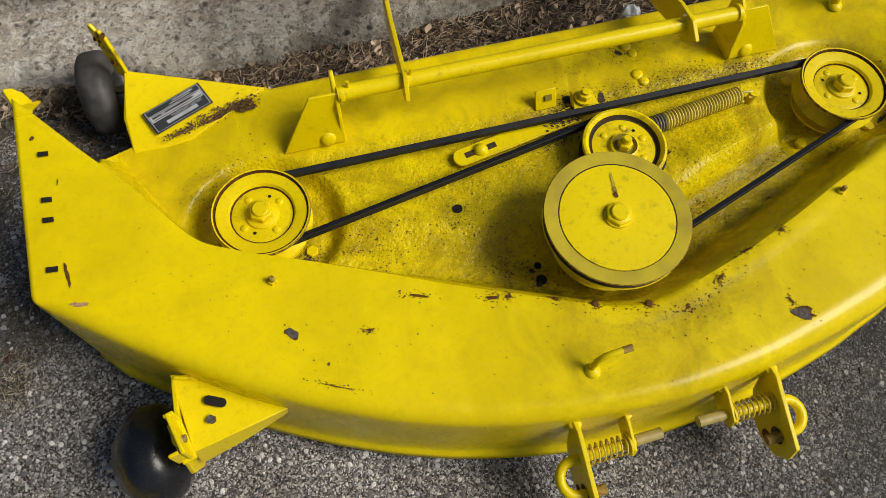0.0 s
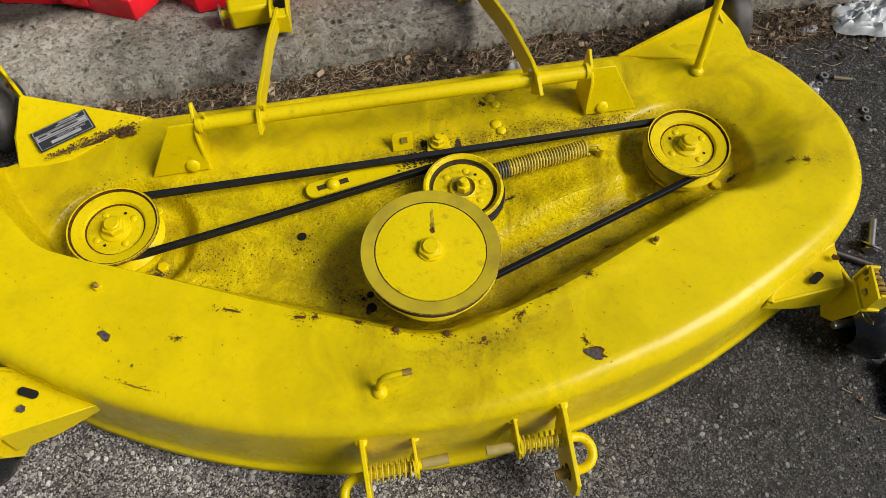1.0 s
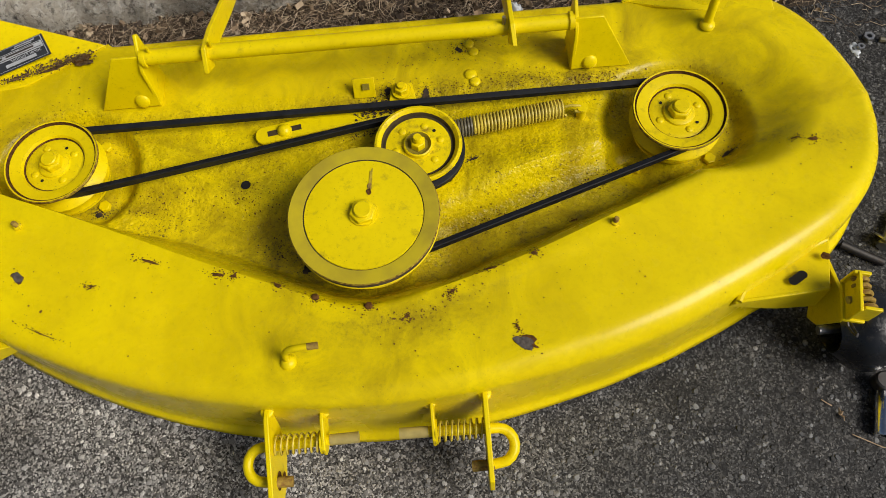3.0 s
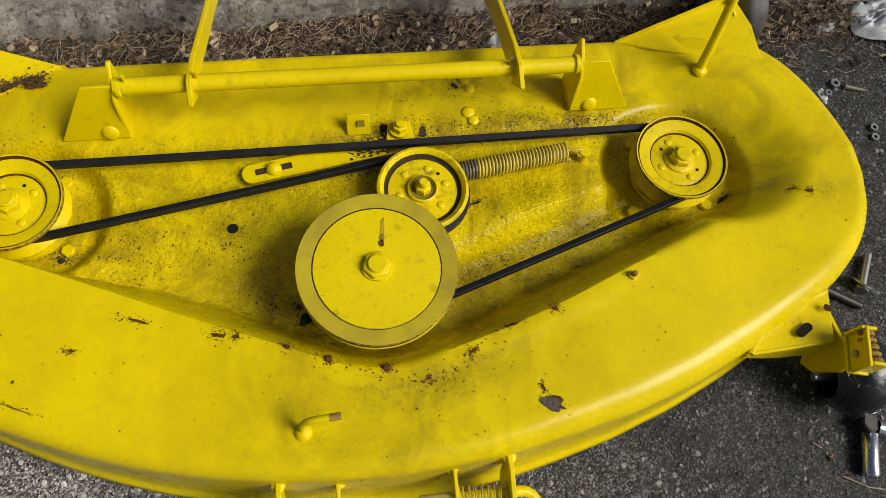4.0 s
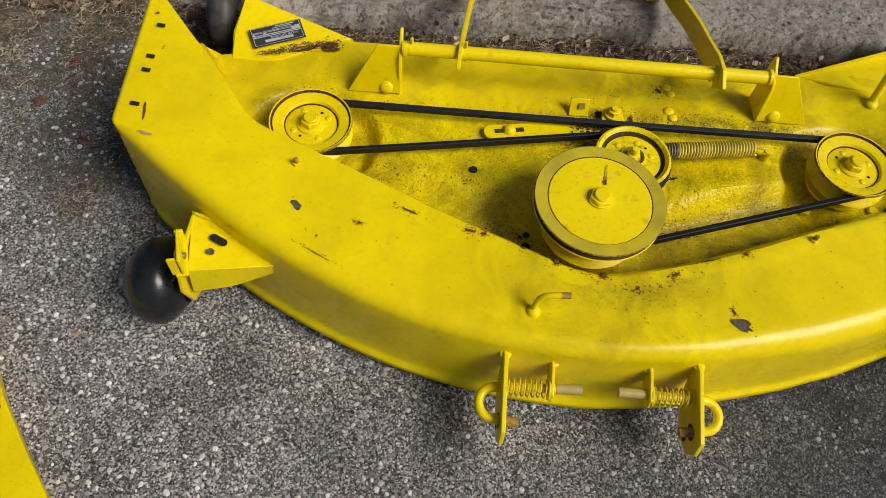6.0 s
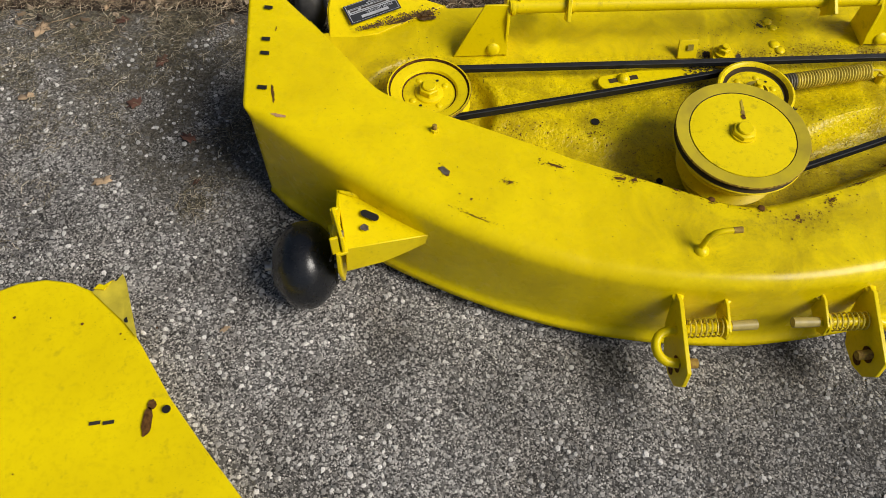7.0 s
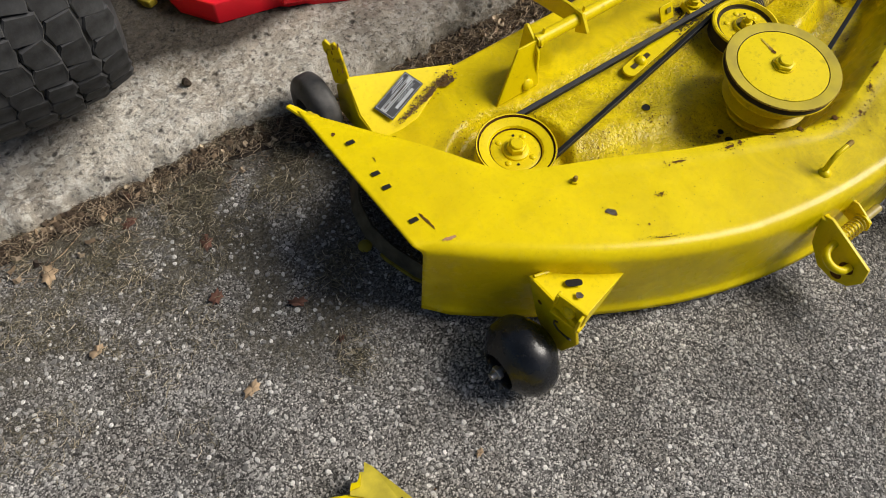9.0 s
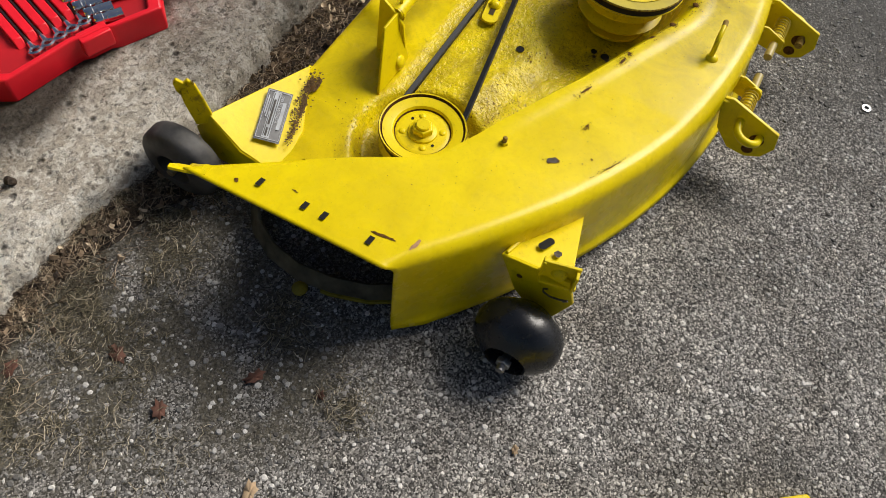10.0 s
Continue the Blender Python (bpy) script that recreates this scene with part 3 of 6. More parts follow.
def build_stones():
    """Aggregate that stands proud of the asphalt."""
    rnd = random.Random(9)
    vs, fs, wet = [], [], []
    top = [(math.cos(k * math.pi / 3), math.sin(k * math.pi / 3)) for k in range(6)]
    for _ in range(40000):
        x, y = rnd.uniform(-1.35, 0.95), rnd.uniform(-0.95, 0.24)
        if x > 0.2 and rnd.random() < min(0.5, (x - 0.05) * 1.5):
            continue
        r = 0.0010 + 0.0042 * rnd.random() ** 2.6
        a, e = rnd.uniform(0, 6.3), rnd.uniform(0.6, 1.0)
        h = r * rnd.uniform(0.15, 0.45)
        base = len(vs)
        wet += [damp_dark_at(x, y)] * 12
        for lift, shrink in ((-0.0005, 1.0), (h, 0.62)):
            for cx, cy in top:
                k = rnd.uniform(0.78, 1.1) * shrink
                px, py = cx * r * k, cy * r * e * k
                vs.append((x + px * math.cos(a) - py * math.sin(a), y + px * math.sin(a) + py * math.cos(a), lift))
        for k in range(6):
            j = (k + 1) % 6
            fs.append((base + k, base + j, base + 6 + j, base + 6 + k))
        fs.append(tuple(base + 6 + k for k in range(6)))
    me = bpy.data.meshes.new("gravel")
    me.from_pydata(vs, [], fs)
    me.attributes.new("damp_shade", "FLOAT", "POINT").data.foreach_set("value", wet)
    me.materials.append(M_AGG)
    tagged(new("gravel", me), "small grey and pale stones bedded in the asphalt", "gravel", kind="stuff")


# ---- the mower deck: its sheet-metal form ----
FRONT = [(-0.618, -0.090), (-0.56, -0.136), (-0.503, -0.178), (-0.435, -0.222), (-0.371, -0.256), (-0.308, -0.284), (-0.246, -0.306), (-0.186, -0.321), (-0.125, -0.332), (-0.064, -0.339), (0.0, -0.342), (0.061, -0.339), (0.125, -0.333), (0.192, -0.321), (0.263, -0.306), (0.336, -0.283), (0.415, -0.249), (0.48, -0.216), (0.533, -0.185), (0.577, -0.145), (0.606, -0.102), (0.622, -0.054), (0.629, -0.003)]
REAR = [(-0.355, 0.202), (0.45, 0.202), (0.51, 0.194), (0.553, 0.174), (0.584, 0.143), (0.608, 0.101), (0.623, 0.050), (0.629, -0.003)]
CREST = [(-0.635, 0.200), (-0.597, 0.147), (-0.562, 0.094), (-0.526, 0.045), (-0.493, -0.004), (-0.462, -0.048), (-0.41, -0.072), (-0.355, -0.094), (-0.30, -0.117), (-0.244, -0.141), (-0.189, -0.166), (-0.133, -0.190), (-0.077, -0.214), (-0.038, -0.231), (-0.004, -0.238), (0.03, -0.234), (0.072, -0.223), (0.137, -0.205), (0.207, -0.181), (0.283, -0.150), (0.345, -0.128), (0.41, -0.103), (0.45, -0.083)]
FOOT = [(-0.545, 0.135), (-0.518, 0.066), (-0.488, 0.014), (-0.46, -0.028), (-0.43, -0.052), (-0.40, -0.062), (-0.351, -0.074), (-0.248, -0.101), (-0.161, -0.132), (-0.10, -0.158), (-0.05, -0.182), (0.0, -0.195), (0.05, -0.184), (0.10, -0.170), (0.142, -0.152), (0.213, -0.129), (0.33, -0.086), (0.41, -0.058), (0.45, -0.038)]
XL, XPAN, XR = -0.618, -0.545, 0.629
WELL_L, WELL_R = (-0.393, 0.001), (0.393, -0.002)


def sstep(a, b, x):
    t = np.clip((x - a) / (b - a), 0, 1)
    return t * t * (3 - 2 * t)


def lines_at(xs):
    """Front edge, crest, foot and rear edge of the shell over xs."""
    f = smooth_line(FRONT, xs, 2, 4)
    crest, foot = smooth_line(CREST, np.minimum(xs, 0.45), 2, 4), smooth_line(FOOT, np.minimum(xs, 0.45), 2, 4)
    rear = np.where(xs < -0.355, np.interp(xs, [XPAN, -0.355], [0.145, 0.202]), smooth_line(REAR, xs, 2, 3))
    f45 = float(smooth_line(FRONT, np.array([0.45]), 2, 4)[0])
    ca, fa = (-0.083 - f45) / (0.193 - f45), (-0.038 - f45) / (0.193 - f45)
    right = xs > 0.45
    crest = np.where(right, f + ca * (rear - f), crest)
    foot = np.where(right, f + fa * (rear - f), foot)
    return f, crest, foot, rear


def edge_points(n=260):
    xf = XL + (XR - XL) * (1 - np.cos(np.linspace(0, math.pi, n))) / 2
    xr = -0.355 + (XR + 0.355) * np.sin(np.linspace(0, math.pi / 2, n))
    return np.stack([xf, smooth_line(FRONT, xf, 2, 4)], 1), np.stack([xr, smooth_line(REAR, xr, 2, 3)], 1)


EDGE_F, EDGE_R = edge_points()


def near(edge, x, y):
    """Distance of points to an edge line."""
    pts = np.stack([np.ravel(x), np.ravel(y)], 1)
    a, d = edge[:-1], edge[1:] - edge[:-1]
    ll = np.maximum((d**2).sum(1), 1e-12)
    out = np.empty(len(pts))
    for k in range(0, len(pts), 1500):
        q = pts[k : k + 1500, None] - a[None]
        t = np.clip((q * d[None]).sum(-1) / ll[None], 0, 1)
        out[k : k + 1500] = np.sqrt(((q - t[..., None] * d[None]) ** 2).sum(-1)).min(1)
    return out.reshape(np.shape(x))


def shell_height(x, y, edges=True):
    """The height of the deck's top sheet."""
    x, y = np.asarray(x, float), np.asarray(y, float)
    f, crest, foot, rear = lines_at(np.ravel(x))
    crest, foot = crest.reshape(x.shape), foot.reshape(x.shape)
    band = 0.1505 + 0.093 * np.clip(-0.22 - x, 0, 1)
    band = band + (0.105 - band) * sstep(-0.24, 0.19, y) * sstep(0.30, 0.50, x)
    base = 0.086 - 0.004 * sstep(0.085, 0.065, y) * sstep(-0.36, -0.33, x) * sstep(0.37, 0.34, x)
    base = base - 0.012 * np.exp(-(((x + 0.01) / 0.16) ** 2 + ((y + 0.14) / 0.055) ** 2))
    base = base + 0.015 * np.exp(-(((x - 0.20 - 1.2 * (y + 0.05)) / 0.075) ** 2 + ((y + 0.045) / 0.028) ** 2))
    ridge = -0.088 + (x - 0.10) * 0.335
    base = base - 0.024 * sstep(0.006, -0.020, y - ridge) * sstep(0.04, 0.10, x) * sstep(0.40, 0.33, x)
    ridge = -0.088 - (x + 0.10) * 0.33
    base = base - 0.009 * sstep(0.012, -0.025, y - ridge) * sstep(0.02, -0.05, x) * sstep(-0.36, -0.28, x)
    for cx, cy in (WELL_L, WELL_R):
        d = np.hypot(x - cx, (y - cy) * 1.05)
        base = base - 0.020 * sstep(0.101, 0.078, d)
    s = (foot - y) / np.maximum(foot - crest, 1e-4)
    m = sstep(-0.05, 1.05, s)
    # round the right-hand well the wall turns with the spindle
    ang = np.arctan2(y - WELL_R[1], np.maximum(x - WELL_R[0], 1e-6))
    turn = sstep(-math.pi / 2, 0.2, ang)
    near_d = 0.061 + 0.018 * turn
    wide = 0.046 + 0.045 * turn
    round_m = sstep(-0.05, 1.05, (np.hypot(x - WELL_R[0], y - WELL_R[1]) - near_d) / wide)
    fade = 1 - (1 - sstep(0.393, 0.50, x)) * sstep(-0.01, 0.07, y)
    m = np.where(x > WELL_R[0], round_m * fade, m)
    z = base + (band - base) * m
    # the band is pressed up a little along the crest, down to a crease
    z = z + 0.0014 * sstep(0.9, 1.0, m) * sstep(0.028, 0.012, crest - y) * sstep(-0.40, -0.32, x) * sstep(0.34, 0.20, x)
    if edges:
        df, dr = near(EDGE_F, x, y), near(EDGE_R, x, y)
        dr = np.where(x < -0.355, 1.0, dr)
        r1 = 0.021 + 0.009 * sstep(0.02, 0.28, x) - 0.008 * sstep(0.50, 0.60, x) - 0.004 * sstep(-0.50, -0.61, x)
        r2 = np.where(x > 0.45, 0.022, 0.012)
        d = np.minimum(df, dr)
        r = np.where(df < dr, r1, r2)
        z = z - np.where(d < r, r - np.sqrt(np.maximum(r**2 - (r - np.minimum(d, r)) ** 2, 0)), 0)
    return z


def hz(x, y):
    return float(shell_height(np.array([x]), np.array([y]))[0])


def shear(x, y):
    """The free left edge leans outwards and stands proud of the skirt at its front corner."""
    lip = max(0.0, min(1.0, (y + 0.091) / 0.010))
    return x - (0.0085 * lip + 0.0085 * max(0.0, (y + 0.09) / 0.285)) * max(0.0, min(1.0, (-0.50 - x) / 0.118))


SMUDGES = [
    (0.468, 0.015, 0.028, 0.060, 0.6), (0.450, 0.070, 0.026, 0.030, 0.5), (0.47, -0.046, 0.05, 0.012, 0.8), (0.030, 0.055, 0.075, 0.022, 1.0), (0.005, 0.040, 0.045, 0.010, 1.3), (0.10, 0.070, 0.05, 0.030, 0.7),
    (0.25, 0.078, 0.15, 0.018, 0.95), (-0.158, -0.038, 0.022, 0.018, 0.7), (-0.10, -0.13, 0.05, 0.04, 0.6), (0.02, -0.262, 0.11, 0.022, 0.42), (-0.03, -0.31, 0.05, 0.02, 0.22),
    (-0.345, -0.045, 0.035, 0.018, 0.8), (-0.455, 0.060, 0.035, 0.030, 0.6), (0.13, 0.015, 0.04, 0.02, 0.6), (0.335, 0.04, 0.02, 0.05, 0.5), (0.56, -0.07, 0.03, 0.02, 0.4), (0.17, -0.125, 0.08, 0.02, 0.6),
]


def build_shell(deck):
    n = 330
    u = np.linspace(0, 1, n)
    xs = XL + (XR - XL) * (u + 0.0)
    tail = 0.56 + (XR - 0.56) * np.sin(np.linspace(0, math.pi / 2, 34))
    xs = np.concatenate([xs[xs < 0.559], tail])
    xs = np.sort(np.concatenate([xs, [XPAN - 1e-4, XPAN + 1e-4]]))
    f, crest, foot, rear = lines_at(xs)
    inpan = xs > XPAN
    foot = np.where(inpan, foot, crest)
    rear = np.where(inpan, rear, crest)
    ea = np.concatenate([0.18 * (np.linspace(0, 1, 10) ** 1.7), np.linspace(0.22, 1, 20)])
    eb = np.linspace(0, 1, 11)[1:]
    ec = np.concatenate([np.linspace(0, 0.9, 40)[1:], 0.9 + 0.1 * (1 - (1 - np.linspace(0, 1, 9)[1:]) ** 1.7)])
    Y = np.concatenate([f + (crest - f) * ea[:, None], crest + (foot - crest) * eb[:, None], foot + (rear - foot) * ec[:, None]], 0).T
    X = np.repeat(xs[:, None], Y.shape[1], 1)
    Z = shell_height(X, Y)
    na = len(ea)
    # the loose left end keeps the band's height out to its edge
    for i in np.where(~inpan)[0]:
        Z[i, na - 1 :] = Z[i, na - 1]
    band_free = shell_height(X[:, na - 6], Y[:, na - 6])
    for i in range(len(xs)):
        if xs[i] < -0.46:
            w = min(1.0, (-0.46 - xs[i]) / 0.06)
            for j in range(na - 6, na):
                Z[i, j] = Z[i, j] * (1 - w) + band_free[i] * w
            if not inpan[i]:
                Z[i, na:] = Z[i, na - 1]
    bm = bmesh.new()
    pan_l, wear_l, smudge_l = bm.verts.layers.float.new("pan"), bm.verts.layers.float.new("wear"), bm.verts.layers.float.new("smudge")
    grid = []
    for i in range(len(xs)):
        col = []
        for j in range(Y.shape[1]):
            x, y, z = X[i, j], Y[i, j], Z[i, j]
            inner = j >= na + 7
            rough_pan = 0.0
            wear = 0.25 + 0.6 * float(sstep(0.17, 0.06, math.hypot((x - 0.02) * 0.7, y + 0.245)))
            if inner and inpan[i]:
                rough_pan = float(sstep(-0.37, -0.33, x) * sstep(0.095, 0.07, y) * sstep(0.47, 0.40, x))
                ring = float(sstep(0.12, 0.085, math.hypot(x - WELL_L[0], y - WELL_L[1])))
                rough_pan = max(rough_pan, 0.7 * ring)
                wear = 0.62 + 0.38 * rough_pan + 0.4 * float(sstep(0.10, 0.06, abs(y - 0.10)) * sstep(-0.05, 0.05, x) * sstep(0.40, 0.33, x))
                wear += 0.20 * float(sstep(0.19, 0.10, math.hypot(x - 0.43, y - 0.03)))
                z += rough_pan * 0.0012 * noise.noise(Vector((x * 70, y * 70, 2)))
            z += 0.0015 * noise.noise(Vector((x * 6, y * 6, 9)))
            v = bm.verts.new((shear(x, y), y, z))
            v[pan_l], v[wear_l] = rough_pan, min(1.0, wear)
            smudge = 0.0
            for sx, sy, rx, ry, st in SMUDGES:
                smudge = max(smudge, st * math.exp(-(((x - sx) / rx) ** 2 + ((y - sy) / ry) ** 2)))
            # darker line along the wall's foot and the seam below the crest
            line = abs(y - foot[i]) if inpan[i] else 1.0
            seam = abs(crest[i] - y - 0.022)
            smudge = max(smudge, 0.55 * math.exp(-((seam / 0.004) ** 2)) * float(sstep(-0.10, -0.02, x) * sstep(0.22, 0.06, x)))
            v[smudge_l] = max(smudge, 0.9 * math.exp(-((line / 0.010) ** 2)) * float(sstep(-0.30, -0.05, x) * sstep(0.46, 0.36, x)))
            col.append(v)
        grid.append(col)
    for i in range(len(grid) - 1):
        for j in range(len(grid[0]) - 1):
            q = []
            for v in (grid[i][j], grid[i + 1][j], grid[i + 1][j + 1], grid[i][j + 1]):
                if all((v.co - w.co).length > 1e-6 for w in q):
                    q.append(v)
            if len(q) > 2:
                bm.faces.new(q)
    # skirt: front, round the right end, and along the rear
    rim = [c[0] for c in grid] + [c[-1] for c in grid[::-1][1:] if c[-1].co.x > -0.54 and c[-1].co.y > c[0].co.y + 0.02 and c[0].co.x > XPAN]
    pts = [v.co.copy() for v in rim]
    rows = []
    for k, p in enumerate(pts):
        d = pts[min(k + 1, len(pts) - 1)] - pts[max(k - 1, 0)]
        out = Vector((d.y, -d.x, 0)).normalized()
        grow = min(1.0, k / 8) * float(np.interp(p.x, [-0.6, -0.25, 0.0, 0.15, 0.3, 0.45, 0.6], [0.008, 0.011, 0.016, 0.014, 0.009, 0.010, 0.018])) / 0.0135
        ease = float(sstep(0.0, 0.14, p.y))
        grow = grow * (1 - ease) + 0.6 * ease
        lip = 0.020 + 0.003 * math.sin(p.x * 9)
        row = [rim[k]]
        for off, zt in ((0.0018, 0.86), (0.0034, 0.55), (0.0050, 0.28), (0.0064, 0.15), (0.0078, 0.095), (0.0100, 0.070), (0.0135, 0.045)):
            row.append(bm.verts.new((p.x + out.x * off * grow, p.y + out.y * off * grow, lip + (p.z - lip) * zt)))
        row.append(bm.verts.new((p.x + out.x * (0.0135 * grow + 0.003), p.y + out.y * (0.0135 * grow + 0.003), lip - 0.001)))
        rows.append(row)
    for a, b in zip(rows, rows[1:]):
        for j in range(len(a) - 1):
            if (a[j].co - b[j].co).length > 1e-6:
                bm.faces.new((a[j], a[j + 1], b[j + 1], b[j]))
    for v in bm.verts:
        if v[wear_l] == 0.0:
            v[wear_l] = 0.3
    ob = part("deck_shell", bm, [M_SHELL, M_UNDERSIDE], deck, "yellow-painted pressed steel shell with scuffs", smooth=True)
    for f_ in ob.data.polygons:
        f_.use_smooth = True
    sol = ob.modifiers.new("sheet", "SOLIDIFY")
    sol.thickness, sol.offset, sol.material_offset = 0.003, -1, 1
    return ob


def top_z(x, y):
    x, y = np.asarray(x, float), np.asarray(y, float)
    z = shell_height(x, y)
    return z + np.array([0.0015 * noise.noise(Vector((a * 6, b * 6, 9))) for a, b in zip(np.ravel(x), np.ravel(y))]).reshape(x.shape)


def decal(deck, name, mat, x, y, rx, ry, turn=0.0, jag=0.35, seed=0, n=14, lift=0.0007, label=""):
    """A small ragged patch lying on the shell."""
    rnd = random.Random(seed)
    c, s = math.cos(turn), math.sin(turn)
    pts = [(0.0, 0.0)]
    lobes = [(rnd.uniform(0, 6.3), rnd.uniform(0.5, 1.0) * jag / (q + 1.0)) for q in range(4)]
    for k in range(n):
        a = 2 * math.pi * k / n
        g = 0.95 + sum(w * 0.55 * math.sin((q + 1) * a + p) for q, (p, w) in enumerate(lobes)) - (0.18 if mat is M_CHIP else 0.62) * jag * rnd.random()
        pts.append((rx * g * math.cos(a), ry * g * math.sin(a)))
    pts += [(0.5 * a, 0.5 * b) for a, b in pts[1:]]
    px = [x + a * c - b * s for a, b in pts]
    py = [y + a * s + b * c for a, b in pts]
    bm = bmesh.new()
    vs = [bm.verts.new((shear(a, b), b, z + lift)) for a, b, z in zip(px, py, top_z(px, py))]
    for k in range(n):
        j = (k + 1) % n
        bm.faces.new((vs[0], vs[1 + n + k], vs[1 + n + j]))
        bm.faces.new((vs[1 + n + k], vs[1 + k], vs[1 + j], vs[1 + n + j]))
    return part(name, bm, mat, deck, label)


FLECKS = {}


def flecks(name, x, y, rx, ry, turn, count, size, seed, lift=0.0006):
    """Adds a patch of many tiny ragged flecks, dense in its middle, to those of its kind."""
    rnd = random.Random(seed)
    c, s = math.cos(turn), math.sin(turn)
    px, py = FLECKS.setdefault(name, ([], []))
    for _ in range(count):
        a, b = rnd.gauss(0, 0.45) * rx, rnd.gauss(0, 0.45) * ry
        r, e, t = size * rnd.uniform(0.25, 1.0) ** 1.5, rnd.uniform(0.4, 1), rnd.uniform(0, 3.1)
        for k in range(6):
            g = r * rnd.uniform(0.55, 1.1)
            u, v = g * math.cos(k * 1.047), g * e * math.sin(k * 1.047)
            u, v = a + u * math.cos(t) - v * math.sin(t), b + u * math.sin(t) + v * math.cos(t)
            px.append(x + u * c - v * s)
            py.append(y + u * s + v * c)


def lay_flecks(deck):
    for name, mat, lift in (("grime_speckle", M_GREASE, 0.0006), ("rust_speckle", M_RUST, 0.0006), ("dirt_crust", M_CAKE, 0.0095)):
        px, py = FLECKS[name]
        z = top_z(px, py)
        me = bpy.data.meshes.new(name)
        base = ROOT[deck]
        me.from_pydata([(shear(a, b) - base.x, b - base.y, c + lift - base.z) for a, b, c in zip(px, py, z)], [], [tuple(range(k, k + 6)) for k in range(0, len(px), 6)])
        me.materials.append(mat)
        ob = new(name, me)
        ob.parent = deck
        tagged(ob, "scattered dark grime flecks" if mat is M_GREASE else "crumbs of caked brown dirt" if mat is M_CAKE else "scattered brown rust flecks", kind="stuff")


def build_deck():
    deck = thing("mower_deck", (0.0, -0.07, 0.0), "chipped yellow-painted steel mower deck with belt and pulleys on wheels", "mower deck")
    build_shell(deck)
    # chips, rust and grease on the shell
    spots = [
        (M_CHIP, -0.384, -0.173, 0.0076, 0.0052, -0.7), (M_RUST, -0.304, -0.189, 0.007, 0.0025, -0.2), (M_CHIP, 0.165, -0.291, 0.0135, 0.0062, -0.5),
        (M_RUST, 0.158, -0.274, 0.002, 0.010, 0.3), (M_RUST, -0.246, -0.162, 0.022, 0.0028, -0.33), (M_RUST, -0.168, -0.185, 0.012, 0.0045, -0.3),
        (M_RUST, -0.148, -0.188, 0.006, 0.005, 0.2), (M_RUST, -0.098, -0.203, 0.009, 0.006, -0.3), (M_RUST, -0.058, -0.221, 0.0055, 0.005, 0.0),
        (M_RUST, 0.0, -0.236, 0.006, 0.006, 0.0), (M_RUST, 0.040, -0.252, 0.006, 0.003, 0.7), (M_RUST, 0.134, -0.205, 0.016, 0.003, 0.2),
        (M_RUST, 0.185, -0.192, 0.007, 0.005, 0.5), (M_RUST, 0.090, -0.228, 0.007, 0.003, 0.4), (M_RUST, 0.531, -0.070, 0.010, 0.006, -0.2),
        (M_RUST, 0.512, -0.064, 0.008, 0.003, 0.1), (M_GREASE, 0.458, -0.043, 0.016, 0.005, 0.55), (M_RUST, -0.584, -0.064, 0.0035, 0.025, 0.12),
        (M_TAN, -0.585, -0.095, 0.017, 0.0045, -0.15), (M_RUST, -0.585, -0.050, 0.002, 0.009, 0.3), (M_RUST, -0.603, 0.116, 0.005, 0.005, 0.1),
        (M_RUST, -0.584, 0.055, 0.0012, 0.010, -0.1), (M_RUST, -0.353, -0.215, 0.003, 0.003, 0.0), (M_RUST, -0.366, -0.208, 0.002, 0.002, 0.0),
        (M_RUST, -0.255, -0.205, 0.002, 0.0015, 0.0), (M_RUST, 0.30, -0.23, 0.002, 0.0015, 0.0), (M_RUST, 0.505, -0.105, 0.0022, 0.0016, 0.0),
        (M_RUST, 0.56, -0.115, 0.0022, 0.0018, 0.0), (M_RUST, 0.25, -0.115, 0.006, 0.0015, 0.3), (M_RUST, -0.515, -0.02, 0.002, 0.001, 0.3),
        (M_GREASE, 0.005, 0.041, 0.034, 0.0045, 0.15), (M_GREASE, 0.020, 0.068, 0.019, 0.008, 0.1), (M_GREASE, 0.030, 0.085, 0.013, 0.009, 0.4), (M_GREASE, 0.077, 0.075, 0.010, 0.012, 0.3),
        (M_GREASE, 0.128, 0.140, 0.008, 0.010, 0.7), (M_GREASE, -0.352, -0.052, 0.009, 0.007, 0.4), (M_GREASE, 0.130, -0.030, 0.012, 0.003, 0.2),
        (M_RUST, -0.350, -0.240, 0.030, 0.0012, -0.45), (M_GREASE, -0.090, -0.135, 0.005, 0.006, 0.3), (M_GREASE, -0.086, -0.155, 0.006, 0.008, 0.3),
    ]
    for k, (mat, x, y, rx, ry, t) in enumerate(spots):
        decal(deck, "grease_patch" if mat is M_GREASE else "paint_chip", mat, x, y, rx * (1.0 if mat is M_CHIP else 0.66), ry * (1.0 if mat is M_CHIP else 0.62), t, 0.6, k + 3, 18)
        if mat is M_CHIP:
            # rust creeping out from under the broken paint
            decal(deck, "rust_edge", M_RUST, x, y, rx * 1.22, ry * 1.25, t, 0.6, k + 60, 18, 0.0005)
    for k, (mat, x, y, rx, ry, t) in enumerate(spots):
        if max(rx, ry) > 0.0045 and x > -0.57:
            flecks("grime_speckle" if mat is M_GREASE else "rust_speckle", x, y, rx * 1.25 + 0.002, ry * 1.5 + 0.002, t, 26 if mat is M_CHIP else 60, 0.0014, k + 500)
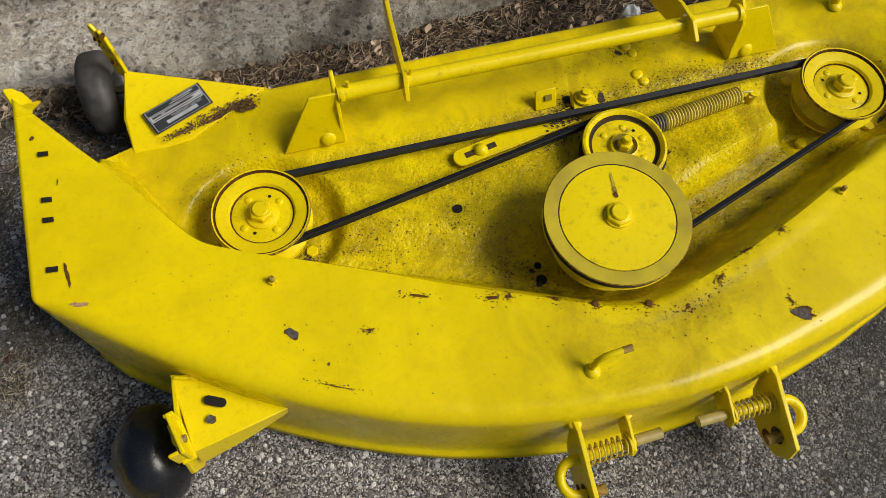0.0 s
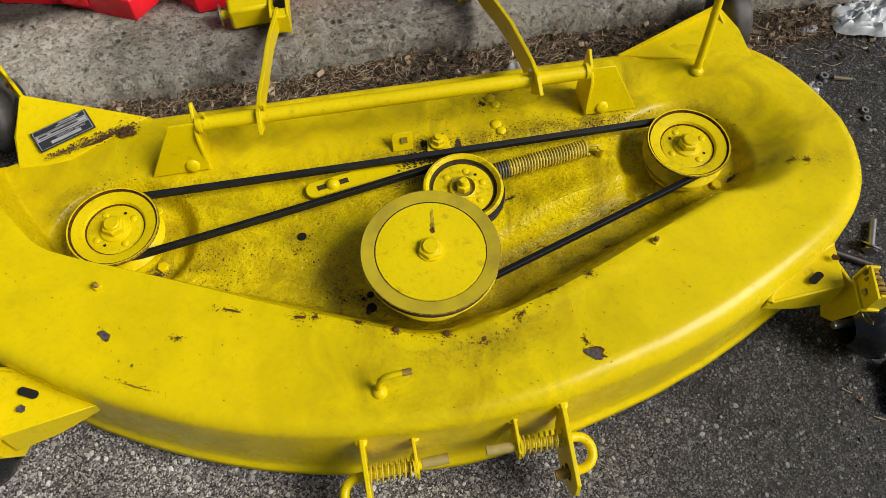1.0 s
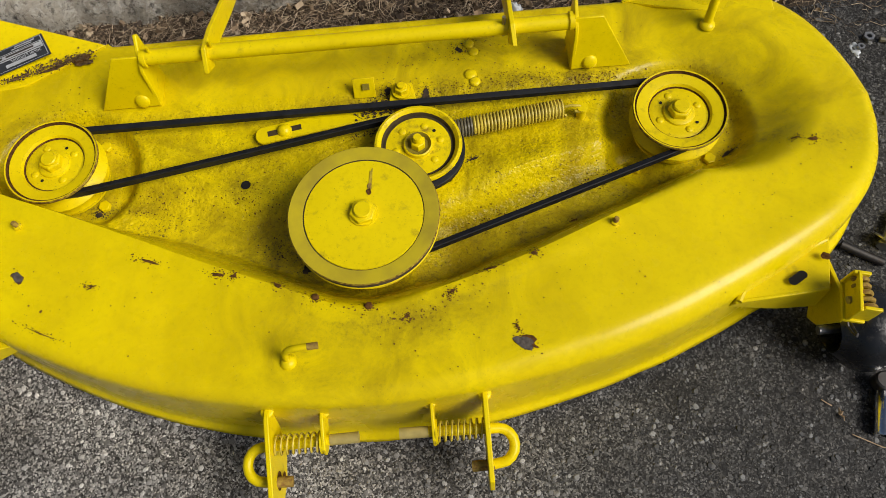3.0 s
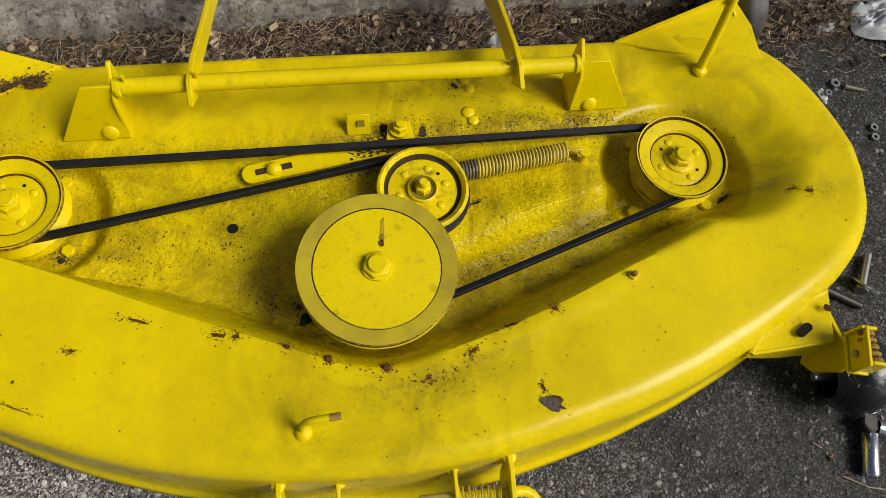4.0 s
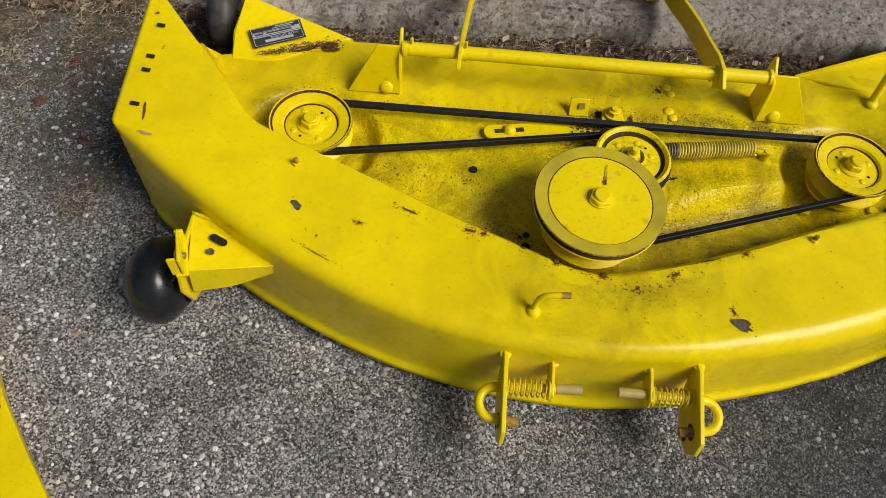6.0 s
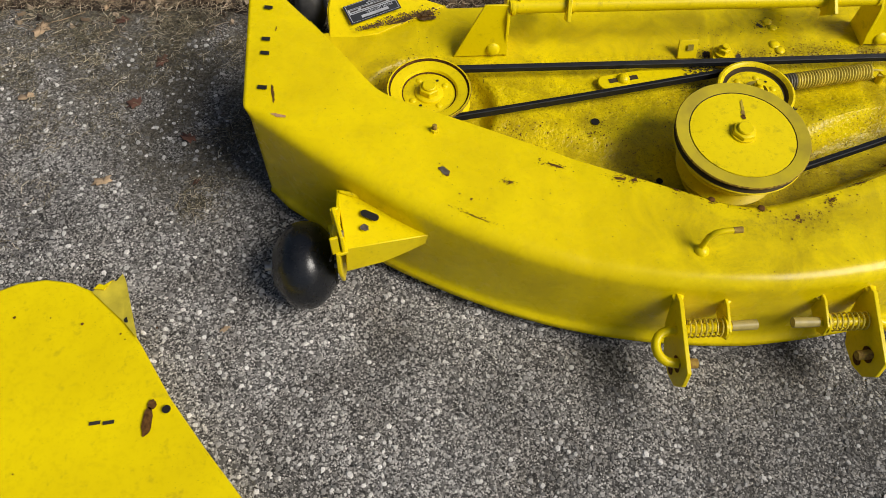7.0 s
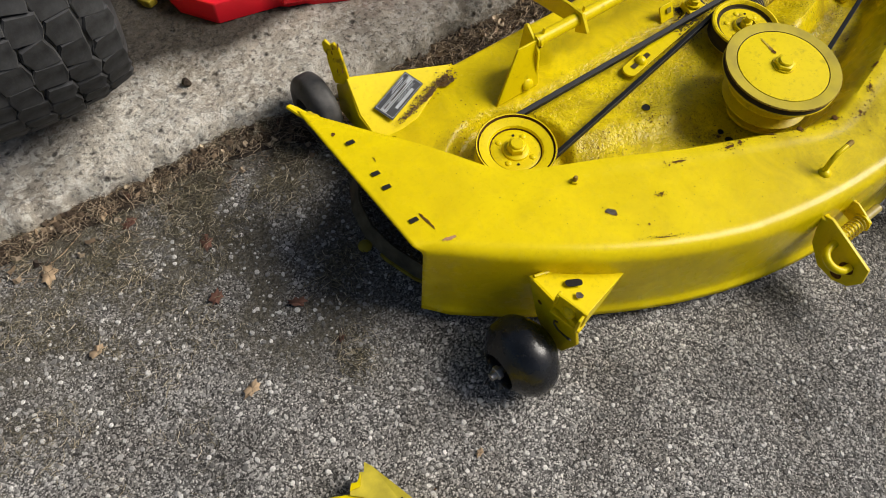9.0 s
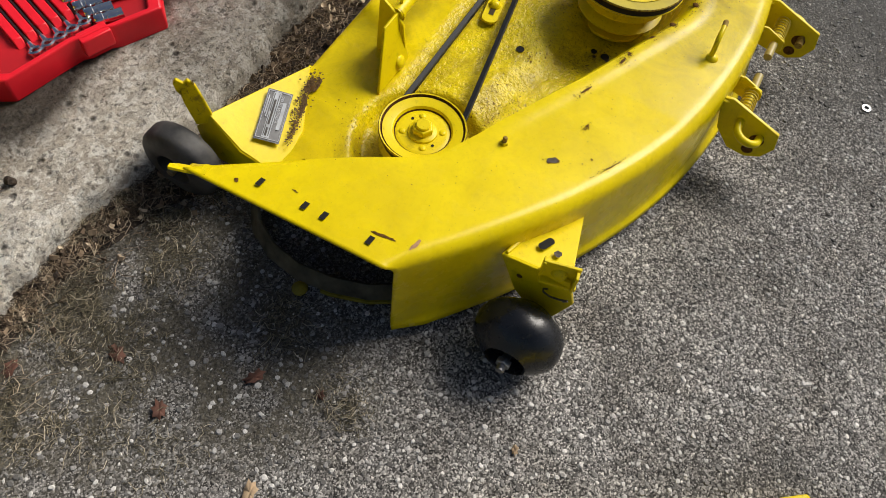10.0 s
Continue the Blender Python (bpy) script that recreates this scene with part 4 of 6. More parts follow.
    dirty = [(0.03, 0.075, 0.035, 0.016, 0.1, 150, M_GREASE), (0.03, 0.045, 0.06, 0.006, 0.12, 110, M_GREASE), (0.0, 0.022, 0.03, 0.006, 0.15, 60, M_GREASE),
             (0.16, 0.085, 0.16, 0.022, 0.0, 330, M_RUST), (0.30, 0.076, 0.06, 0.012, 0.05, 120, M_RUST), (0.10, 0.13, 0.10, 0.02, 0.1, 90, M_RUST),
             (-0.35, -0.05, 0.03, 0.012, -0.3, 70, M_GREASE), (-0.15, -0.06, 0.07, 0.035, 0.0, 120, M_RUST), (-0.11, -0.13, 0.04, 0.02, -0.4, 70, M_GREASE),
             (-0.28, -0.05, 0.06, 0.03, -0.3, 80, M_RUST), (0.16, -0.10, 0.06, 0.02, 0.35, 90, M_RUST), (0.30, -0.055, 0.06, 0.015, 0.35, 70, M_RUST),
             (-0.42, 0.10, 0.10, 0.04, 0.2, 40, M_RUST), (-0.05, -0.225, 0.10, 0.012, -0.35, 60, M_RUST), (0.07, -0.245, 0.08, 0.02, 0.3, 60, M_RUST),
             (-0.45, 0.05, 0.04, 0.03, 0.2, 40, M_GREASE), (0.45, 0.02, 0.03, 0.05, 0.2, 40, M_RUST), (0.20, 0.15, 0.16, 0.02, 0.0, 50, M_RUST)]
    for k, (x, y, rx, ry, t, n, mat) in enumerate(dirty):
        flecks("grime_speckle" if mat is M_GREASE else "rust_speckle", x, y, rx, ry, t, int(n * 1.5), 0.0015 if n < 200 else 0.0013, k + 700)
    rnd = random.Random(21)
    for k in range(14):
        x = -0.5 + k * 0.08
        f, crest, foot, rear = (float(v[0]) for v in lines_at(np.array([x])))
        flecks("rust_speckle", x, (f + crest) / 2, 0.06, 0.07, 0.2, 16, 0.0012, k + 900)
    for k, (x, y, rx, ry) in enumerate(((-0.47, 0.150, 0.03, 0.006), (-0.44, 0.162, 0.03, 0.010), (-0.41, 0.172, 0.03, 0.012), (-0.385, 0.176, 0.022, 0.012))):
        flecks("dirt_crust", x, y, rx, ry, 0.3, 170, 0.0024, k + 40)
    lay_flecks(deck)
    # square bolt slots along the discharge edge, a drilled hole in the pan
    for y, w in ((0.0935, 0.0055), (0.0345, 0.0053), (0.0095, 0.0055), (-0.0495, 0.0058)):
        bm = bmesh.new()
        pts = [(-0.6050 + a * w, y - 0.001 + b * 0.0036) for a, b in ((-1, -0.8), (1, -1), (1, 0.8), (-1, 1))]
        bm.faces.new([bm.verts.new((px, py, hz(px, py) + 0.0016)) for px, py in pts])
        part("bolt_slot", bm, M_BLACK, deck, "dark square bolt slot")
    bm = lathe([(0.0062, 0.0016), (0.0058, 0.0010), (0, 0.0009)], (-0.158, -0.038, hz(-0.158, -0.038)), segs=24)
    part("drilled_hole", bm, M_BLACK, deck, "dark drilled hole")
    bm = lathe([(0.0062, 0.0016), (0.0058, 0.0010), (0, 0.0009)], (0.098, -0.054, hz(0.098, -0.054)), segs=24)
    part("drilled_hole", bm, M_BLACK, deck, "dark drilled hole")
    for x, y, r in ((-0.081, -0.150, 0.0068), (-0.080, -0.131, 0.0048)):
        part("drilled_hole", lathe([(r, 0.0016), (r * 0.94, 0.0010), (0, 0.0009)], (x, y, hz(x, y)), segs=20), M_BLACK, deck, "dark drilled hole")
    # notched, slightly bent tip of the left end
    tip = [(-0.643, 0.190), (-0.636, 0.194), (-0.627, 0.192), (-0.619, 0.181), (-0.6155, 0.187), (-0.6125, 0.186), (-0.614, 0.172), (-0.614, 0.160), (-0.614, 0.150), (-0.629, 0.150), (-0.633, 0.165), (-0.639, 0.179)]
    part("torn_tip", slab([(x, y, 0.1491 + 0.093 * (-0.22 - x) - 0.024 * max(0.0, min(1.0, (y - 0.155) / 0.03)) * max(0.0, min(1.0, (x + 0.640) / 0.025))) for x, y in tip], 0.003), M_SHELL, deck, "notched bent tip of the sheet")
    # studs that stand on the band
    for x, y in ((-0.391, -0.112), (0.279, -0.163)):
        z = hz(x, y)
        bm = lathe([(0.0030, -0.002), (0.0030, 0.010), (0.0022, 0.0112), (0, 0.0112)], (x, y, z), segs=14)
        stud = part("stud", bm, M_RUSTROD, deck, "short threaded stud, paint worn off", smooth=True)
        part("nut", hexnut((x, y, z), 0.0054, 0.004, turn=0.3), M_FLAKED, stud)
    for x, y in ((0.0, -0.236), (-0.058, -0.221)):
        part("rivet", dome((x, y, hz(x, y)), 0.0045, 0.002), M_RUST, deck, smooth=True)
    # bent hook rod on the band
    z = hz(-0.088, -0.288)
    path = [(-0.088, -0.289, z - 0.004), (-0.087, -0.288, z + 0.014), (-0.085, -0.287, z + 0.024), (-0.079, -0.286, z + 0.031), (-0.070, -0.286, z + 0.034), (-0.050, -0.285, z + 0.034)]
    hook = part("hook_rod", sweep(path, 0.0036, 12), M_PAINT, deck, "small bent rod hook with worn paint", smooth=True)
    part("bare_end", sweep([(-0.0600, -0.2855, z + 0.0340), (-0.0490, -0.285, z + 0.0340)], 0.0038, 12), M_RUSTROD, hook, "rusty bare rod end", smooth=True)
    part("weld", dome((-0.087, -0.291, z - 0.001), 0.009, 0.007), M_PAINT, hook, smooth=True)
    build_pulleys(deck)
    build_belt(deck)
    build_pan_fittings(deck)
    build_lift_bar(deck)
    build_latches(deck)
    build_gauge_wheels(deck)
    # curved baffle inside the discharge opening
    pts = [(-0.55, 0.165), (-0.580, 0.142), (-0.602, 0.102), (-0.610, 0.055), (-0.604, 0.008), (-0.588, -0.040), (-0.562, -0.080), (-0.52, -0.12)]
    path = []
    for k in range(len(pts) - 1):
        for s in range(4):
            path.append((pts[k][0] + (pts[k + 1][0] - pts[k][0]) * s / 4, pts[k][1] + (pts[k + 1][1] - pts[k][1]) * s / 4, 0.0))
    bm = sweep(path, 0, profile=[(0.005, 0.006), (0.008, 0.006), (-0.004, 0.028), (-0.007, 0.027)])
    part("baffle", bm, M_BAFFLE, deck, "low curved baffle strip, grass-stained", smooth=True)
    lip = sweep([p for p in path if p[1] < 0.03], 0, profile=[(0.004, 0.002), (0.011, 0.002), (0.010, 0.007), (0.006, 0.007)])
    part("baffle_lip", lip, M_STAIN_SHADE, deck, "rolled yellow lower lip of the baffle")
    bm = lathe([(0.010, 0.0), (0.011, 0.003), (0.006, 0.007), (0.0, 0.008)], (-0.626, 0.043, 0.003), segs=10)
    part("baffle_tab", bm, M_STAIN_SHADE, deck, "small grass-stained lug", smooth=True)
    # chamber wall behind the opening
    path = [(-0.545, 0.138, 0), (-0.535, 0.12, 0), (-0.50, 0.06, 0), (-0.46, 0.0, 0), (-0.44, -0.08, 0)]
    part("chamber_wall", sweep(path, 0, profile=[(-0.0015, 0.003), (0.0015, 0.003), (0.0015, 0.056), (-0.0015, 0.056)]), M_UNDERSIDE, deck, "dark chamber wall")
    return deck


def pulley_face(p, cx, cy, z, hub, rivet_r, n_rivet, hole_r, seed):
    """Rivets and small holes in a pulley's face."""
    for k in range(n_rivet):
        a = seed + 2 * math.pi * k / n_rivet
        part("rivet", dome((cx + rivet_r * math.cos(a), cy + rivet_r * math.sin(a), z), 0.0048, 0.0022, segs=16), M_PULLEY, p, smooth=True)
    for k in range(2):
        a = seed + 0.55 + math.pi * k
        bm = lathe([(0.0021, 0.0006), (0, 0.0006)], (cx + hole_r * math.cos(a), cy + hole_r * math.sin(a), z), segs=12)
        part("hole", bm, M_BLACK, p)


def build_pulleys(deck):
    for cx, cy, seed, z in ((-0.392, -0.001, 0.5, 0.1205), (0.3925, -0.002, 1.9, 0.1155)):
        prof = [(0.0, -0.0085), (0.030, -0.0085), (0.0362, -0.0088), (0.0372, -0.0094), (0.0380, -0.0072), (0.0400, -0.0038), (0.0425, -0.0030), (0.0534, -0.0014), (0.0550, -0.0026), (0.0560, 0.0014), (0.0578, 0.0018), (0.0588, 0.0004), (0.0583, -0.0024), (0.048, -0.0085), (0.0445, -0.014), (0.048, -0.0195), (0.0565, -0.0255), (0.058, -0.0275), (0.056, -0.0290), (0.030, -0.0285), (0.022, -0.042), (0.0, -0.042)]
        bm = lathe(prof, (cx, cy, z), mats=[0, 0, 1, 1, 0, 0, 0, 1, 1, 0, 2, 2, 0, 0, 0, 0, 0, 0, 0, 0, 0])
        p = part("spindle_pulley", bm, [M_PULLEY, M_RUST, M_WORN, M_RIM], deck, "yellow steel spindle pulley, rim worn to metal", smooth=True)
        pulley_face(p, cx, cy, z - 0.0085, 0.014, 0.0265, 4, 0.0255, seed)
        part("hub", lathe([(0.0200, -0.0085), (0.0190, -0.0060), (0.0150, -0.0042), (0.0, -0.0042)], (cx, cy, z), segs=32), M_PULLEY, p, smooth=True)
        part("nut", hexnut((cx, cy, z + 0.001 - 0.0055), 0.0145, 0.0095, turn=seed), M_PULLEY, p, bevel=0.0008)
        part("shaft_end", lathe([(0.0098, -0.004), (0.0098, 0.0072), (0.0086, 0.0084), (0, 0.0084)], (cx, cy, z), segs=24), M_PULLEY, p, smooth=True)
        # spindle housing flange below
        base = hz(cx, cy)
        bm = lathe([(0.050, 0.0), (0.050, 0.004), (0.030, 0.006), (0.024, z - 0.030 - base), (0.0, z - 0.030 - base)], (cx, cy, base), segs=40)
        part("spindle_housing", bm, M_PAINT, deck, smooth=True)
        for k in range(4):
            a = seed + 0.35 + k * math.pi / 2
            part("bolt_head", hexnut((cx + 0.062 * math.cos(a), cy + 0.062 * math.sin(a), hz(cx + 0.062 * math.cos(a), cy + 0.062 * math.sin(a))), 0.008, 0.006, turn=a), M_PAINT, deck, bevel=0.0006)
    # the large double pulley
    cx, cy, z = 0.0, -0.1317, 0.1645
    prof = [(0.0, 0.0008), (0.040, 0.0006), (0.0668, 0.0), (0.0673, -0.0012), (0.0679, -0.0012), (0.0684, 0.0), (0.0820, 0.0012), (0.0846, 0.0012), (0.0857, -0.0003), (0.0850, -0.0020), (0.0795, -0.0050), (0.0765, -0.0072), (0.0795, -0.0092), (0.0840, -0.0118), (0.0850, -0.0132), (0.0838, -0.0152), (0.070, -0.0235), (0.058, -0.0350), (0.0665, -0.0405), (0.067, -0.042), (0.049, -0.0485), (0.0465, -0.053), (0.049, -0.0575), (0.0665, -0.0645), (0.066, -0.067), (0.03, -0.0665), (0.0, -0.0665)]
    # index 2: dark ring in the face and dark groove walls below the top flange
    mats = [0, 0, 0, 2, 2, 1, 1, 3, 3, 1, 2, 2, 2, 0, 0, 0, 0, 0, 0, 0, 1, 1, 0, 0, 0, 0]
    p = part("drive_pulley", lathe(prof, (cx, cy, z), segs=96, mats=mats), [M_PULLEY, M_RIM, M_GROOVE, M_WORN], deck, "large yellow double-groove drive pulley with bare worn rim", smooth=True)
    part("washer", lathe([(0.0165, 0.0008), (0.0165, 0.003), (0.0, 0.003)], (cx, cy, z), segs=28), M_PULLEY, p, smooth=True)
    part("nut", hexnut((cx, cy, z + 0.002), 0.0155, 0.0065, turn=0.2), M_PULLEY, p, bevel=0.0008)
    part("shaft_end", lathe([(0.0102, 0.0), (0.0102, 0.0108), (0.0092, 0.012), (0, 0.012)], (cx, cy, z), segs=24), M_PULLEY, p, smooth=True)
    # dried paint run on its face: a crust and a faint trail
    for off, w, l, mat in ((0.0265, 0.0034, 0.0042, M_RUST), (0.0330, 0.0028, 0.0050, M_RUSTROD), (0.0445, 0.0024, 0.0130, M_STAIN)):
        bm = bmesh.new()
        rnd = random.Random(int(off * 1000))
        ux, uy = 0.16, 0.987
        ring = []
        for k in range(14):
            a = 2 * math.pi * k / 14
            pl, pw = off + l * math.cos(a) * rnd.uniform(0.7, 1.1), w * math.sin(a) * rnd.uniform(0.6, 1.1)
            ring.append(bm.verts.new((cx + 0.003 + ux * pl + uy * pw, cy + uy * pl - ux * pw, z + 0.0013 + 0.0001 * (off < 0.04))))
        bm.faces.new(ring)
        part("stain", bm, mat, p, "brown stain run")
    base = hz(cx, cy)
    part("spindle_housing", lathe([(0.052, 0.0), (0.052, 0.005), (0.034, 0.008), (0.026, z - 0.066 - base), (0, z - 0.066 - base)], (cx, cy, base), segs=40), M_PAINT, deck, smooth=True)
    # idler
    cx, cy, z = 0.065, -0.0212, 0.1205
    prof = [(0.0, -0.006), (0.030, -0.006), (0.0405, -0.0065), (0.0440, -0.0070), (0.0458, -0.002), (0.0505, 0.0018), (0.0535, 0.001), (0.0545, -0.002), (0.0515, -0.005), (0.0495, -0.007), (0.0495, -0.021), (0.0535, -0.025), (0.052, -0.028), (0.02, -0.027), (0.018, -0.034), (0, -0.034)]
    p = part("idler_pulley", lathe(prof, (cx, cy, z), mats=[0, 0, 1, 1, 0, 0, 0, 0, 1, 1, 1, 0, 0, 0, 0]), [M_FLAKED, M_GROOVE], deck, "yellow flanged idler pulley with riveted face", smooth=True)
    pulley_face(p, cx, cy, z - 0.006, 0.014, 0.0285, 6, 0.0285, 0.2)
    # the cup's inner wall is darker, its shade put into the colour
    part("bearing_cup", lathe([(0.0185, -0.006), (0.0180, -0.001), (0.0160, 0.0), (0.0125, -0.0045), (0.0, -0.0045)], (cx, cy, z), segs=32, mats=[0, 0, 1, 1]), [M_PULLEY, M_STAIN_SHADE], p, smooth=True)
    part("nut", hexnut((cx, cy, z - 0.0045), 0.0098, 0.0105, turn=0.5), M_PULLEY, p, bevel=0.0006)
    part("bolt_end", lathe([(0.0056, 0.0), (0.0056, 0.0135), (0.0048, 0.0150), (0, 0.0150)], (cx, cy, z), segs=16), M_PULLEY, p, smooth=True)


def build_belt(deck):
    wheels = [((-0.392, 0.0027), 0.0468, 1), ((0.065, -0.0212), 0.0540, -1), ((0.0, -0.1295), 0.0455, 1), ((0.3925, 0.0005), 0.0480, 1)]
    ends = []
    for k, (c, r, s) in enumerate(wheels):
        c2, r2, s2 = wheels[(k + 1) % 4]
        dx, dy = c2[0] - c[0], c2[1] - c[1]
        th = math.atan2(dy, dx) + math.asin((s * r - s2 * r2) / math.hypot(dx, dy))
        rx, ry = math.sin(th), -math.cos(th)
        ends.append(((c[0] + s * r * rx, c[1] + s * r * ry), (c2[0] + s2 * r2 * rx, c2[1] + s2 * r2 * ry)))
    path = []
    for k, (c, r, s) in enumerate(wheels):
        a, b = ends[k - 1][1], ends[k][0]
        a0, a1 = math.atan2(a[1] - c[1], a[0] - c[0]), math.atan2(b[1] - c[1], b[0] - c[0])
        sweep_a = (a1 - a0) % (2 * math.pi) if s > 0 else -((a0 - a1) % (2 * math.pi))
        for j in range(25):
            t = a0 + sweep_a * j / 24
            path.append((c[0] + r * math.cos(t), c[1] + r * math.sin(t), 0.104))
        e = ends[k]
        for j in range(1, 12):
            sag = 0.0012 * math.sin(math.pi * j / 12)
            path.append((e[0][0] + (e[1][0] - e[0][0]) * j / 12, e[0][1] + (e[1][1] - e[0][1]) * j / 12, 0.104 - sag))
    prof = [(0.0036, -0.0050), (0.0036, 0.0050), (0.0028, 0.0056), (-0.0028, 0.0042), (-0.0036, 0.0036), (-0.0036, -0.0036)]
    part("drive_belt", sweep(path, 0, closed=True, profile=prof), M_RUBBER, deck, "black rubber V-belt round the pulleys")


def build_pan_fittings(deck):
    # tension spring, half painted
    a, b = (0.112, 0.004, 0.104), (0.252, 0.0215, 0.104)
    mid = Vector(a).lerp(Vector(b), 0.17)
    spring = part("tension_spring", helix(mid, b, 0.0110, 27, 0.00178), M_SPRING, deck, "coil tension spring with yellow overspray", smooth=True)
    part("bare_coils", helix(a, mid, 0.0110, 6, 0.00178), M_BARE, spring, "unpainted grey coils", smooth=True)
    part("spring_hook", sweep([(0.254, 0.0245, 0.102), (0.262, 0.0250, 0.103), (0.272, 0.0235, 0.103), (0.279, 0.0195, 0.1), (0.274, 0.016, 0.1), (0.266, 0.018, 0.1)], 0.0017, 8), M_SPRING, spring, smooth=True)
    part("spring_post", lathe([(0.0065, 0.0), (0.0060, 0.016), (0.0072, 0.017), (0.0070, 0.021), (0.0, 0.022)], (0.276, 0.021, hz(0.276, 0.021)), segs=20), M_PAINT, deck, smooth=True)
    # slotted idler bar with its guide bolt
    z = hz(-0.09, 0.035) + 0.006
    out = []
    d = Vector((0.165, 0.0275, 0)).normalized()
    s = Vector((-d.y, d.x, 0))
    p0 = Vector((-0.134, 0.0275, z))
    for k in range(9):
        t = math.pi / 2 + math.pi * k / 8
        out.append(p0 + d * 0.011 * math.cos(t) + s * 0.0125 * math.sin(t))
    out += [p0 + d * 0.17 - s * 0.0125, p0 + d * 0.17 + s * 0.0125]
    bar = part("slotted_bar", slab(out, 0.004), M_PAINT, deck, "yellow slotted idler bar", bevel=0.0008)
    rnd = random.Random(77)
    for k in range(220):
        q = p0 + d * (0.169 - 0.050 * rnd.random() ** 1.6) + s * rnd.uniform(-0.0115, 0.0115) + Vector((0, 0, 0.0046))
        bm_k = bmesh.new() if k == 0 else bm_k
        r = rnd.uniform(0.0006, 0.0015)
        bm_k.faces.new([bm_k.verts.new(q + Vector((1.5 * r * rnd.uniform(0.5, 1.4) * math.cos(a), 0.9 * r * rnd.uniform(0.5, 1.3) * math.sin(a), 0.000004 * k))) for a in (0, 1.05, 2.1, 3.14, 4.2, 5.2)])
    part("grease_smear", bm_k, M_GREASE, bar, "black greasy smear")
    c = Vector((-0.107, 0.032, z + 0.0046))
    sl = [c - d * 0.022 - s * 0.004, c + d * 0.022 - s * 0.004, c + d * 0.022 + s * 0.004, c - d * 0.022 + s * 0.004]
    bm = bmesh.new()
    bm.faces.new([bm.verts.new(v) for v in sl])
    part("slot", bm, M_GROOVE, bar)
    part("guide_bolt", dome((-0.107, 0.032, z + 0.003), 0.0098, 0.009), M_PAINT, bar, smooth=True)
    # small upright tab with a square hole
    z = hz(0.0, 0.088)
    tab = part("cable_tab", slab([(-0.016, 0.078, z - 0.002), (0.013, 0.078, z - 0.002), (0.013, 0.092, z + 0.022), (-0.016, 0.092, z + 0.022)], 0.003), M_PAINT, deck, "bent sheet tab with a square hole", bevel=0.0008)
    # patch in darkened yellow for the shaded pan seen through the hole
    bm = bmesh.new()
    bm.faces.new([bm.verts.new(v) for v in ((-0.003, 0.0792, z + 0.0118), (0.006, 0.0792, z + 0.0118), (0.006, 0.0838, z + 0.0194), (-0.003, 0.0838, z + 0.0194))])
    part("square_hole", bm, M_STAIN_SHADE, tab)
    # pivot plate with bolt
    z = hz(0.047, 0.068) + 0.008
    plate = part("pivot_plate", slab([(0.030, 0.055, z + 0.006), (0.067, 0.052, z + 0.006), (0.062, 0.083, z + 0.010), (0.035, 0.084, z + 0.010)], -0.012), M_PAINT, deck, "small yellow pivot plate", bevel=0.001)
    part("washer", lathe([(0.0125, 0.009), (0.0125, 0.012), (0, 0.012)], (0.048, 0.071, z), segs=24), M_PAINT, plate, smooth=True)
    part("nut", hexnut((0.048, 0.071, z + 0.012), 0.0092, 0.008, turn=0.4), M_PAINT, plate, bevel=0.0006)
    part("bolt_end", lathe([(0.0048, 0.012), (0.0048, 0.024), (0, 0.0245)], (0.048, 0.071, z), segs=14), M_PAINT, plate, smooth=True)
    # rivet heads in pairs behind the belt
    for x, y, r in ((0.142, 0.147, 0.0075), (0.147, 0.134, 0.007), (0.140, 0.098, 0.0085), (0.145, 0.086, 0.0075)):
        part("rivet", dome((x, y, hz(x, y)), r, r * 0.45), M_FLAKED, deck, smooth=True)


